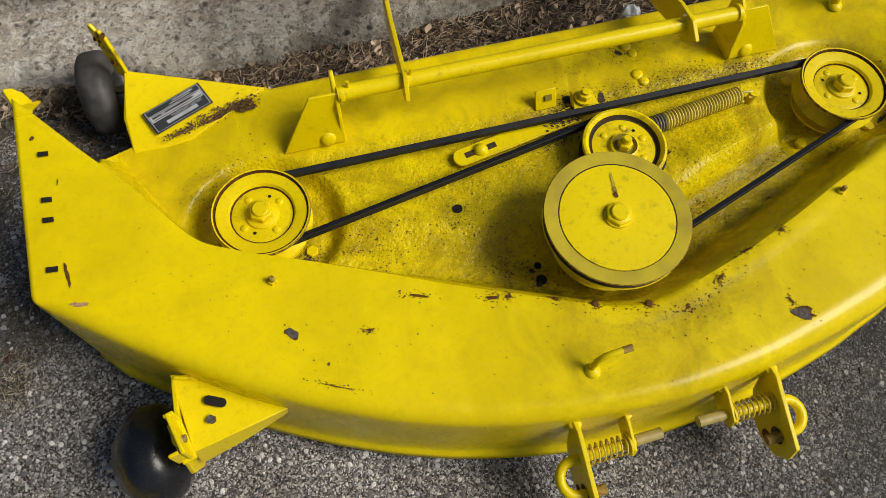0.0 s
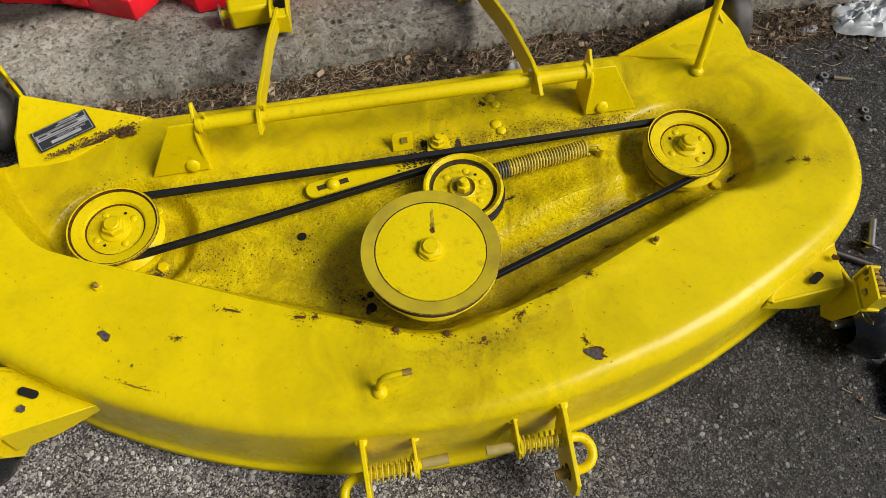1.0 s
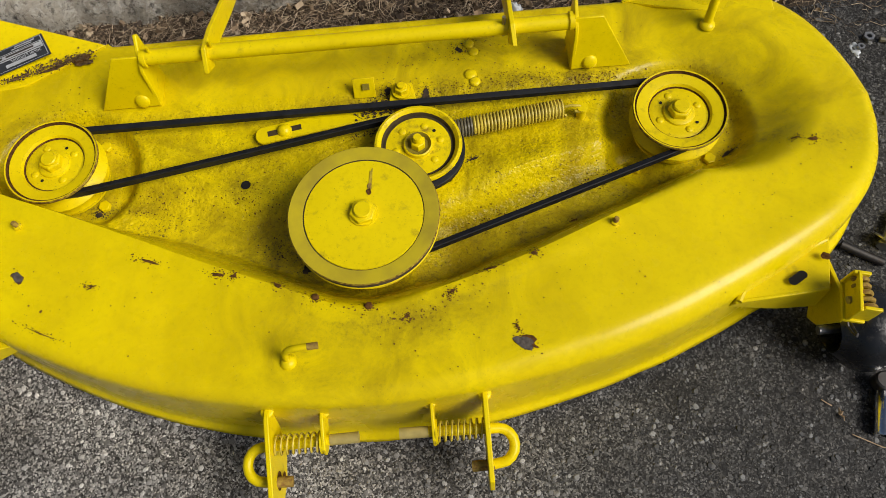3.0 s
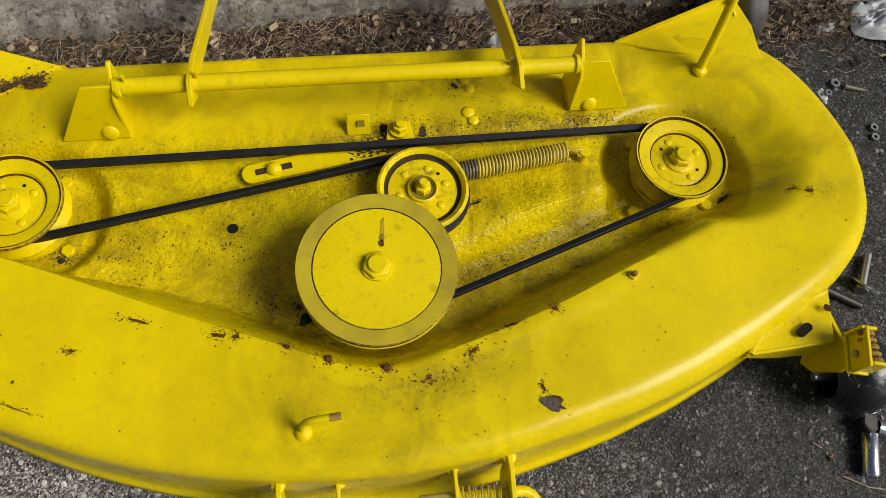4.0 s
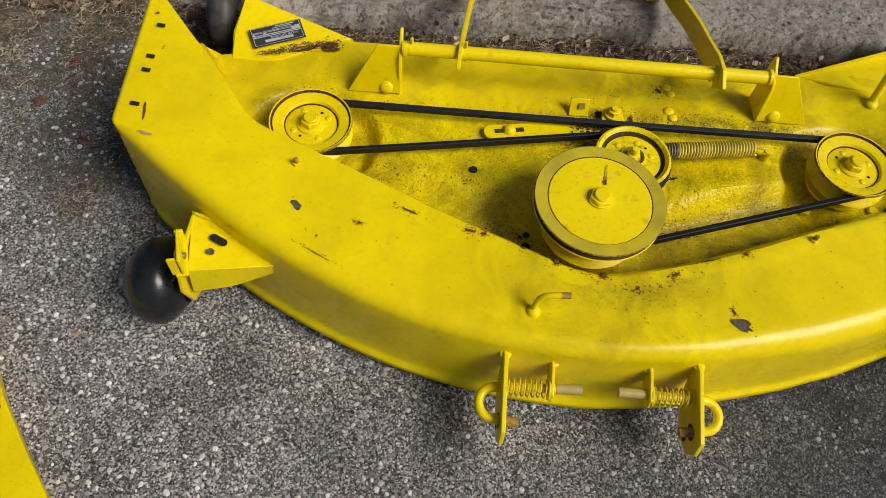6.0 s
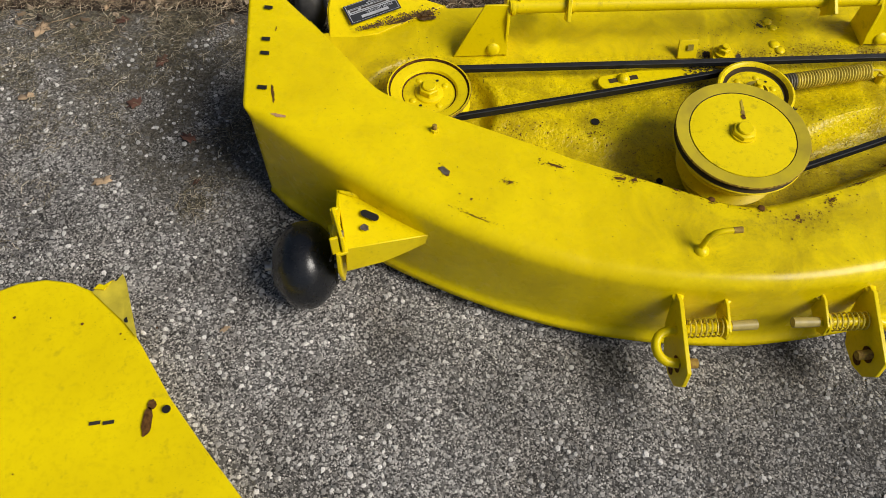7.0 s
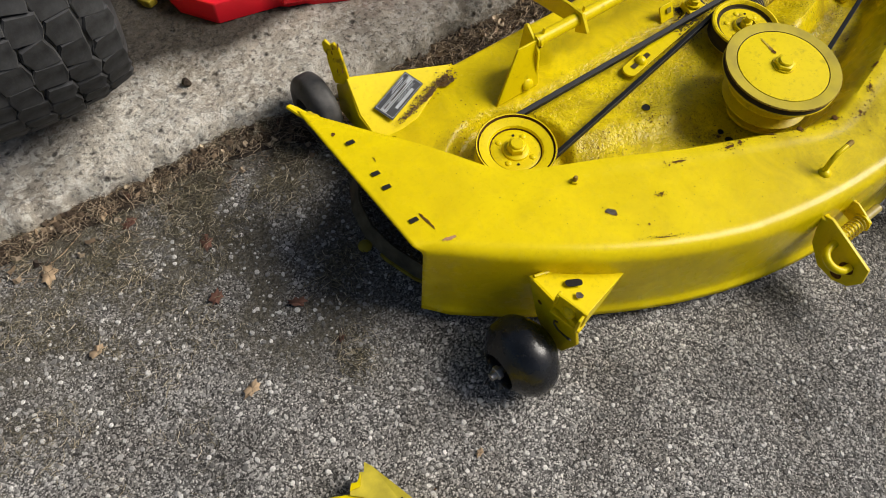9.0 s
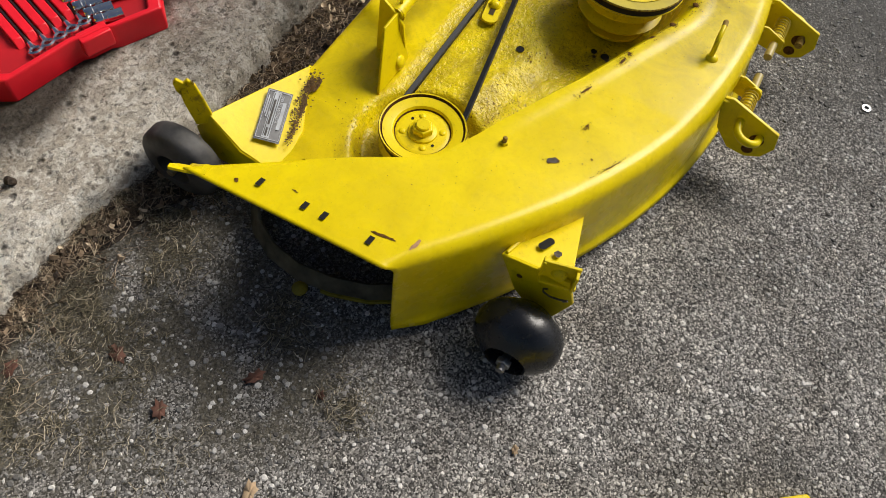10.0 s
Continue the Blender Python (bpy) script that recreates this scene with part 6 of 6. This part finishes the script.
# ---- other things ----
def build_chute():
    """The loose discharge cover, a flat sheet with a folded corner."""
    base = thing("discharge_cover", (-0.86, -0.45, 0.0), "loose yellow sheet-metal discharge cover with rust spots, lying on the asphalt", "deck cover")
    arc = [(-1.02, -0.30), (-1.0, -0.268), (-0.970, -0.243), (-0.937, -0.229), (-0.903, -0.225), (-0.869, -0.231), (-0.838, -0.246)]
    rim = arc + [(-0.822, -0.256), (-0.792, -0.288), (-0.768, -0.322), (-0.722, -0.396), (-0.674, -0.460), (-0.610, -0.540), (-0.55, -0.62), (-0.60, -0.72), (-0.85, -0.78), (-1.05, -0.70), (-1.08, -0.50)]
    z = 0.030
    bm = bmesh.new()
    c = bm.verts.new((-0.86, -0.46, z + 0.002))
    up = [bm.verts.new((x, y, z)) for x, y in rim]
    lo = [bm.verts.new((x - (x + 0.86) * 0.03, y - (y + 0.46) * 0.03, 0.001)) for x, y in rim]
    for k in range(len(rim)):
        j = (k + 1) % len(rim)
        bm.faces.new((c, up[k], up[j]))
        bm.faces.new((up[k], lo[k], lo[j], up[j]))
    part("cover_sheet", bm, M_PAINT, base, smooth=False, bevel=0.003)
    tab = part("folded_tab", slab([(-0.838, -0.249, 0.0300), (-0.829, -0.240, 0.0310), (-0.822, -0.243, 0.0315), (-0.814, -0.233, 0.0320), (-0.809, -0.236, 0.0325), (-0.802, -0.226, 0.0330), (-0.797, -0.236, 0.0332), (-0.772, -0.316, 0.0330), (-0.791, -0.294, 0.0305)], -0.003), M_FOLD_YEL, base, "darker yellow torn corner tab folded back")
    part("torn_edge", slab([(-0.836, -0.246, 0.0345), (-0.829, -0.239, 0.0350), (-0.823, -0.242, 0.0355), (-0.814, -0.237, 0.0370), (-0.822, -0.249, 0.0355)], -0.002), M_PAINT, tab)
    for k, (x, y, rx, ry, t) in enumerate(((-0.745, -0.425, 0.007, 0.021, 0.1), (-0.742, -0.404, 0.006, 0.007, 0.0))):
        bm = bmesh.new()
        rnd = random.Random(k)
        bm.faces.new([bm.verts.new((x + rx * (1 - 0.25 * rnd.random()) * math.cos(a), y + ry * (1 - 0.25 * rnd.random()) * math.sin(a), z + 0.0035)) for a in [2 * math.pi * j / 18 for j in range(18)]])
        part("rust_patch", bm, M_RUST, base, "reddish rust patch")
    for x, y, r in ((-0.724, -0.411, 0.0052), (-0.7875, -0.2915, 0.0040)):
        part("hole", lathe([(r, 0), (0, 0)], (x, y, z + 0.0046), segs=16), M_BLACK, base)
    # handwriting, kept as bars
    for k in range(2):
        bm = bmesh.new()
        x0 = -0.812 + k * 0.016
        bm.faces.new([bm.verts.new((x0 + a, -0.424 + b + 0.12 * a, z + 0.0036)) for a, b in ((0, -0.0022), (0.013, -0.0022), (0.013, 0.0022), (0, 0.0022))])
        part("bar", bm, M_INK, base)
    rnd = random.Random(4)
    for k in range(14):
        x, y, r = rnd.uniform(-0.98, -0.74), rnd.uniform(-0.55, -0.26), rnd.choice((0.001, 0.0014, 0.002))
        if (x + 0.86) ** 2 + (y + 0.42) ** 2 < 0.03:
            part("rust_speck", lathe([(r, 0), (0, 0)], (x, y, z + 0.0036), segs=7), M_RUST, base)


def build_tool_case():
    """An opened red tool case: two shells side by side with tools in their recesses."""
    case = thing("tool_case", (-0.36, 0.60, CONC_Z), "open red plastic tool case with chrome tools, lying on the concrete", "tool case")
    z0, h = CONC_Z + 0.001, 0.041
    halves = [
        ("case_base", [(-0.655, 0.680), (-0.646, 0.572), (-0.605, 0.513), (-0.532, 0.498), (-0.500, 0.491), (-0.490, 0.483), (-0.460, 0.473), (-0.450, 0.463), (-0.385, 0.434), (-0.350, 0.470), (-0.300, 0.640), (-0.330, 0.76), (-0.655, 0.83)]),
        ("case_lid", [(-0.330, 0.486), (-0.286, 0.434), (-0.225, 0.442), (-0.195, 0.455), (-0.130, 0.456), (-0.100, 0.444), (-0.020, 0.447), (0.015, 0.485), (0.020, 0.76), (-0.28, 0.76), (-0.295, 0.640)]),
    ]
    shells = []
    for nm, out in halves:
        cx = sum(p[0] for p in out) / len(out)
        cy = sum(p[1] for p in out) / len(out)
        bm = bmesh.new()

        def ring(scale, z):
            return [bm.verts.new((cx + (x - cx) * scale, cy + (y - cy) * scale, z)) for x, y in out]

        rings = [ring(0.995, z0), ring(1.0, z0 + 0.006), ring(1.0, z0 + h - 0.004), ring(0.985, z0 + h), ring(0.88, z0 + h), ring(0.87, z0 + h - 0.010)]
        for a, b in zip(rings, rings[1:]):
            for k in range(len(out)):
                j = (k + 1) % len(out)
                bm.faces.new((a[k], a[j], b[j], b[k]))
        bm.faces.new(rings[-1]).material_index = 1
        shell = part(nm, bm, [M_RED, M_RED_SHADED], case, "red moulded plastic shell", bevel=0.002)
        shells.append(shell)
        # latch recess on the front wall
        a, b = (Vector((*out[5 if nm == "case_base" else 3], 0)), Vector((*out[6 if nm == "case_base" else 5], 0)))
        mid = (a + b) / 2
        ang = math.atan2(b.y - a.y, b.x - a.x)
        part("latch", box((mid.x, mid.y + 0.004, z0 + 0.026), (0.045, 0.022, 0.028), Matrix.Rotation(ang, 4, "Z")), M_RED, shell, bevel=0.002)
    part("bit_tray", lathe([(0.035, 0.0), (0.035, 0.005), (0.031, 0.006), (0.028, 0.002), (0.0, 0.0015)], (-0.582, 0.612, z0 + h - 0.010), segs=28), M_BLACK, shells[0], "black round bit tray", smooth=True)
    for k in range(5):
        q = Vector((-0.604 + 0.009 * k, 0.592 + 0.005 * (k % 3), z0 + h - 0.005))
        part("bit", sweep([q, q + Vector((0.010 - 0.003 * k, 0.024, 0.002 * (k % 2)))], 0.0015, 6), M_CHROME, shells[0])
    # tools: spanners side by side, sockets, screwdriver bits
    zt = z0 + h - 0.008
    d = Vector((math.cos(1.25), math.sin(1.25), 0))
    turn_d = Matrix.Rotation(1.25 - math.pi / 2, 4, "Z")
    for k in range(5):
        p = Vector((-0.545 + 0.0190 * k, 0.511 - 0.0042 * k, zt + 0.002))
        tool = thing("wrench", p, "chrome combination wrench in the red case", "wrench", "wrenches in the case")
        # shaft darker than its chrome ends: the slot's shade put into the colour
        part("shaft", box(p + d * 0.085, (0.0042, 0.13, 0.004), turn_d), M_DARKSTEEL, tool, bevel=0.0012)
        tilt = (d.x * 0.30, d.y * 0.30, 1)
        bm = lathe([(0.0050, -0.0035), (0.0080, -0.0050), (0.0104, -0.0034), (0.0108, 0.0), (0.0104, 0.0034), (0.0080, 0.0050), (0.0050, 0.0035), (0.0050, -0.0035)], p + d * 0.012, tilt, segs=20)
        part("ring_end", bm, M_CHROME, tool, smooth=True)
        part("neck", sweep([p + d * 0.020, p + d * 0.032], [0.0050, 0.0036], 10), M_CHROME, tool, smooth=True)
    for k in range(6):
        # raised ribs between the wrenches, their near ends sloped
        p = Vector((-0.5545 + 0.0190 * k, 0.5132 - 0.0042 * k, zt - 0.003))
        bm = box(p + d * 0.095 + Vector((0, 0, 0.004)), (0.0128, 0.130, 0.014), turn_d)
        for v in bm.verts:
            if v.co.z > p.z + 0.004 and (v.co - p).dot(d) < 0.06:
                v.co += d * 0.014
        part("rib", bm, M_RED, shells[0], bevel=0.0015)
    for x, y in ((-0.456, 0.495), (-0.454, 0.515), (-0.453, 0.536), (-0.451, 0.557), (-0.409, 0.512), (-0.407, 0.534)):
        p = Vector((x, y, zt))
        sock = thing("socket", p, "chrome socket in the red case", "socket", "sockets in the case")
        q = p + Vector((0, 0, 0.005))
        part("socket_body", lathe([(0.0, 0.0), (0.0070, 0.0), (0.0078, 0.0015), (0.0078, 0.012), (0.0070, 0.013), (0.0070, 0.017), (0.0078, 0.018), (0.0078, 0.040), (0.0056, 0.040), (0.0056, 0.02), (0, 0.02)], q, (0.84, -0.54, 0.03), 20), M_CHROME, sock, smooth=True)
    for k in range(4):
        p = Vector((-0.285 + 0.03 * k, 0.470 + 0.003 * k, zt))
        sock = thing("socket", p, "small chrome socket in the case lid", "socket", "sockets in the case")
        part("socket_body", lathe([(0.0, 0.0), (0.0075, 0.0), (0.0075, 0.024), (0.005, 0.024), (0.005, 0.014), (0, 0.014)], p + Vector((0, 0.012, 0.003)), (1, 0.1, 0), 16), M_CHROME, sock, smooth=True)


def build_tyre():
    """Front of a tractor tyre with a block tread."""
    c, r, w = Vector((-0.893, 0.590, CONC_Z + 0.294)), 0.29, 0.23
    wheel = thing("tractor_wheel", (c.x, c.y, CONC_Z), "black tractor wheel with blocky tread standing on the concrete", "wheel")
    prof = [(0.16, -w / 2 + 0.02), (0.20, -w / 2), (0.25, -w / 2 - 0.005), (0.275, -w / 2 + 0.012), (0.284, -w / 2 + 0.04), (r - 0.003, 0.0), (0.284, w / 2 - 0.04), (0.275, w / 2 - 0.012), (0.25, w / 2 + 0.005), (0.20, w / 2), (0.16, w / 2 - 0.02)]
    tyre = part("tyre", lathe(prof, c, (1, 0, 0), 72), M_TYRE, wheel, smooth=True)
    part("rim", lathe([(0.0, -0.02), (0.06, -0.02), (0.15, -0.06), (0.165, -w / 2 + 0.015), (0.165, w / 2 - 0.015), (0.15, 0.06), (0.06, 0.03), (0.0, 0.03)], c, (1, 0, 0), 40), M_PAINT, wheel, "yellow steel rim", smooth=True)
    blocks = []
    worn = random.Random(12)
    for shape in range(4):
        bm = bmesh.new()
        pts = [(-0.0175, -0.0178), (0.0150, -0.0200), (0.0205, -0.002), (0.0170, 0.0192), (-0.0155, 0.0182), (-0.0212, 0.003)]
        pts = [(x + worn.uniform(-0.0025, 0.0025), y + worn.uniform(-0.0025, 0.0025)) for x, y in pts]
        lo = [bm.verts.new((x, y, -0.004)) for x, y in pts]
        mid = [bm.verts.new((x * 1.0, y * 1.0, 0.0036 + worn.uniform(-0.001, 0.001))) for x, y in pts]
        hi = [bm.verts.new((x * 0.91, y * 0.91, 0.0062 + worn.uniform(-0.001, 0.001))) for x, y in pts]
        bm.faces.new(hi)
        for a, b in ((lo, mid), (mid, hi)):
            for i in range(6):
                q = (i + 1) % 6
                bm.faces.new((a[i], a[q], b[q], b[i]))
        me = bpy.data.meshes.new("tread_block")
        bm.to_mesh(me)
        bm.free()
        me.materials.append(M_TYRE)
        blocks.append(me)
    for row, off in ((-0.092, 0.0), (-0.055, 0.5), (-0.0185, 0.0), (0.0185, 0.5), (0.055, 0.0), (0.092, 0.5)):
        for k in range(46):
            a = 2 * math.pi * (k + off + worn.uniform(-0.06, 0.06)) / 46
            me = worn.choice(blocks)
            ob = new("tread_block", me)
            ob.parent = tyre
            rad = r - 0.003 - 0.05 * (row / 0.11) ** 2 * 0.3
            pos = c + Vector((row, rad * math.cos(a), rad * math.sin(a))) - ROOT[tyre]
            ob.matrix_basis = Matrix.Translation(pos) @ Matrix.Rotation(a - math.pi / 2, 4, "X") @ Matrix.Rotation(2.6 * row if abs(row) > 0.08 else 0.7 * row, 4, "Y") @ Matrix.Rotation(worn.uniform(-0.2, 0.2), 4, "Z") @ Matrix.Diagonal((worn.uniform(0.94, 1.08), worn.uniform(0.94, 1.08), 1, 1))
    # yellow part lying between tyre and case, darkened in colour for the shade there
    bm = slab([(-0.712, 0.80, CONC_Z + 0.018), (-0.702, 0.690, CONC_Z + 0.016), (-0.690, 0.618, CONC_Z + 0.014), (-0.682, 0.606, CONC_Z + 0.014), (-0.666, 0.612, CONC_Z + 0.014), (-0.662, 0.80, CONC_Z + 0.018)], -0.014)
    single("sheet_guard", bm, M_STAIN_SHADE, "small yellow sheet guard lying beside the red case", "sheet guard", bevel=0.002)


def build_small_things():
    rnd = random.Random(8)
    # ratchet with a deep socket
    p = Vector((0.588, -0.345, 0.0))
    rat = thing("ratchet", p, "chrome ratchet handle with a deep socket on the asphalt", "ratchet")
    a, b = Vector((0.592, -0.346, 0.024)), Vector((0.576, -0.398, 0.0105))
    d = (b - a).normalized()
    part("deep_socket", lathe([(0.0, 0.0), (0.0095, 0.0), (0.0105, 0.002), (0.0105, 0.050), (0.0085, 0.053), (0.006, 0.053), (0.006, 0.03), (0, 0.03)], a + Vector((-0.001, -0.004, -0.012)), (-0.29, -0.95, -0.02), 24), M_CHROME, rat, smooth=True)
    part("ratchet_head", lathe([(0.0, 0.0), (0.010, 0.0), (0.0115, 0.002), (0.0115, 0.015), (0.0095, 0.017), (0, 0.017)], (0.590, -0.340, 0.006), (0.1, 0.1, 1), 28), M_DARKSTEEL, rat, smooth=True)
    part("handle", sweep([(0.600, -0.344, 0.016), (0.622, -0.353, 0.016), (0.640, -0.362, 0.014), (0.68, -0.381, 0.012), (0.74, -0.41, 0.012), (0.78, -0.43, 0.012)], [0.010, 0.010, 0.006, 0.007, 0.009, 0.007], 14), M_CHROME, rat, smooth=True)
    # bolt with a washer, and a plain bar
    bolt = thing("bolt", (0.66, -0.145, 0.0), "zinc bolt with a washer lying on the asphalt", "bolt")
    part("shank", sweep([(0.652, -0.160, 0.010), (0.678, -0.118, 0.007)], 0.0052, 12), M_ZINC, bolt, smooth=True)
    part("head", hexnut((0.647, -0.168, 0.010), 0.010, 0.007, (0.53, 0.85, -0.06)), M_ZINC, bolt, bevel=0.0008)
    part("washer", lathe([(0.0055, -0.001), (0.0155, -0.001), (0.0155, 0.001), (0.0055, 0.001), (0.0055, -0.001)], (0.653, -0.158, 0.011), (0.5, 0.6, 0.62), 24), M_ZINC, bolt, smooth=True)
    single("steel_rod", sweep([(0.596, -0.158, 0.007), (0.642, -0.188, 0.007)], 0.0055, 12), M_DARKSTEEL, "short dark steel rod lying on the asphalt", "rod", smooth=True)
    single("washer", lathe([(0.0040, 0.0), (0.0078, 0.0), (0.0078, 0.0016), (0.0040, 0.0016), (0.0040, 0.0)], (0.126, -0.556, 0.001), segs=28), M_ZINC, "small zinc washer lying on the asphalt", "washer", smooth=True)
    for x, y, s in ((0.764, 0.081, 0.0066), (0.760, 0.065, 0.0064), (0.728, 0.161, 0.0080), (0.713, 0.146, 0.0056)):
        bm = lathe([(s * 0.5, 0.0), (s, 0.0), (s, s * 0.8), (s * 0.5, s * 0.8), (s * 0.5, 0.0)], (x, y, 0.0005), segs=6)
        single("nut", bm, M_ZINC, "loose zinc hex nut on the asphalt", "nut", "loose nuts")
    single("screw", sweep([(0.742, 0.155, 0.004), (0.772, 0.146, 0.004)], [0.004, 0.0025], 8), M_BARE, "thin zinc screw on the asphalt", "screw", smooth=True)
    # leaves
    red = (-0.813, -0.890, -0.754, -0.732, -0.843, -0.874)
    for x, y, r, t in ((0.538, -0.371, 0.0095, 1.9), (-0.868, -0.053, 0.017, 0.4), (-0.915, 0.310, 0.016, 1.3), (-1.02, 0.262, 0.022, 1.3), (-0.83, 0.318, 0.011, 2.2), (-1.012, 0.114, 0.015, 0.2),
                       (-0.813, 0.182, 0.017, 1.2), (-0.890, 0.275, 0.015, 0.3), (-0.754, 0.023, 0.016, 2.6), (-0.732, -0.058, 0.009, 1.0), (-0.843, 0.094, 0.015, 0.7), (-0.874, 0.316, 0.010, 2.0), (-0.672, -0.296, 0.008, 0.5)):
        bm = bmesh.new()
        n = 14
        ring = []
        mid = bm.verts.new((x, y, max(0, dirt_z(x, y)) + 0.003))
        for k in range(n):
            a = 2 * math.pi * k / n
            g = r * (1 if k % 2 else 0.66) * rnd.uniform(0.8, 1.1)
            px, py = g * math.cos(a), g * (0.6 if x < 0 else 0.25) * math.sin(a)
            ring.append(bm.verts.new((x + px * math.cos(t) - py * math.sin(t), y + px * math.sin(t) + py * math.cos(t), max(0, dirt_z(x, y)) + rnd.uniform(0.001, 0.009))))
        for k in range(n):
            bm.faces.new((mid, ring[k], ring[(k + 1) % n]))
        ob = single("leaf", bm, M_REDLEAF if x in red else M_LEAF, "reddish-brown rotting leaf on the ground" if x in red else "curled dry brown leaf on the ground", "leaf", "dry leaves", smooth=True)
        s = ob.modifiers.new("thick", "SOLIDIFY")
        s.thickness = 0.0006
    # old ice and snow at the edge
    for x, y, rx, ry, h in ((0.86, 0.275, 0.075, 0.045, 0.018), (0.705, 0.145, 0.008, 0.014, 0.004), (0.745, 0.262, 0.014, 0.008, 0.006), (0.218, 0.262, 0.019, 0.014, 0.016), (0.93, 0.25, 0.05, 0.04, 0.014)):
        bm = bmesh.new()
        n, m = 44, 12
        rings = []
        zb = max(0.0, dirt_z(x, y)) if y < conc_edge(x) else CONC_Z
        for j in range(m):
            s = 1 - j / m
            ringv = []
            for k in range(n):
                a = 2 * math.pi * k / n
                g = s * (1 + 0.45 * noise.noise(Vector((math.cos(a) * 1.7 + x * 9, math.sin(a) * 1.7, y * 9))))
                px, py = x + rx * g * math.cos(a), y + ry * g * math.sin(a)
                ringv.append(bm.verts.new((px, py, zb - 0.002 + h * math.sqrt(1 - s * s) * (1 + 0.9 * noise.noise(Vector((px * 70, py * 70, 0))) + 0.5 * noise.noise(Vector((px * 190, py * 190, 3)))))))
            rings.append(ringv)
        for p, q in zip(rings, rings[1:]):
            for k in range(n):
                bm.faces.new((p[k], p[(k + 1) % n], q[(k + 1) % n], q[k]))
        bm.faces.new(rings[-1])
        bm.faces.new(rings[0][::-1])
        single("ice_lump", bm, M_ICE, "lump of old dirty ice melting on the ground", "ice", "ice lumps", smooth=True)
    bm = bmesh.new()
    bmesh.ops.create_icosphere(bm, subdivisions=2, radius=0.007)
    for v in bm.verts:
        v.co *= 1 + 0.5 * noise.noise(v.co * 160)
    bmesh.ops.translate(bm, verts=bm.verts, vec=(-0.707, 0.426, CONC_Z + 0.004))
    single("bark_crumb", bm, M_GREASE, "dark brown crumb of bark on the concrete", "bark", smooth=False)
    # pale sticks
    for k, pts in enumerate((((-0.965, 0.318), (-0.93, 0.328), (-0.875, 0.330)), ((-1.03, 0.272), (-0.99, 0.282), (-0.955, 0.300)), ((0.52, -0.352), (0.53, -0.36)), ((0.545, -0.395), (0.575, -0.412), (0.60, -0.418)))):
        single("twig", sweep([(x, y, max(0, dirt_z(x, y)) + 0.003) for x, y in pts], 0.0007, 6), M_LEAF, "thin pale dry twig on the ground", "twig", "dry twigs", smooth=True)


build_ground()
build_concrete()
build_dirt()
build_deck()
build_chute()
build_tool_case()
build_tyre()
build_small_things()
build_litter()
build_stones()
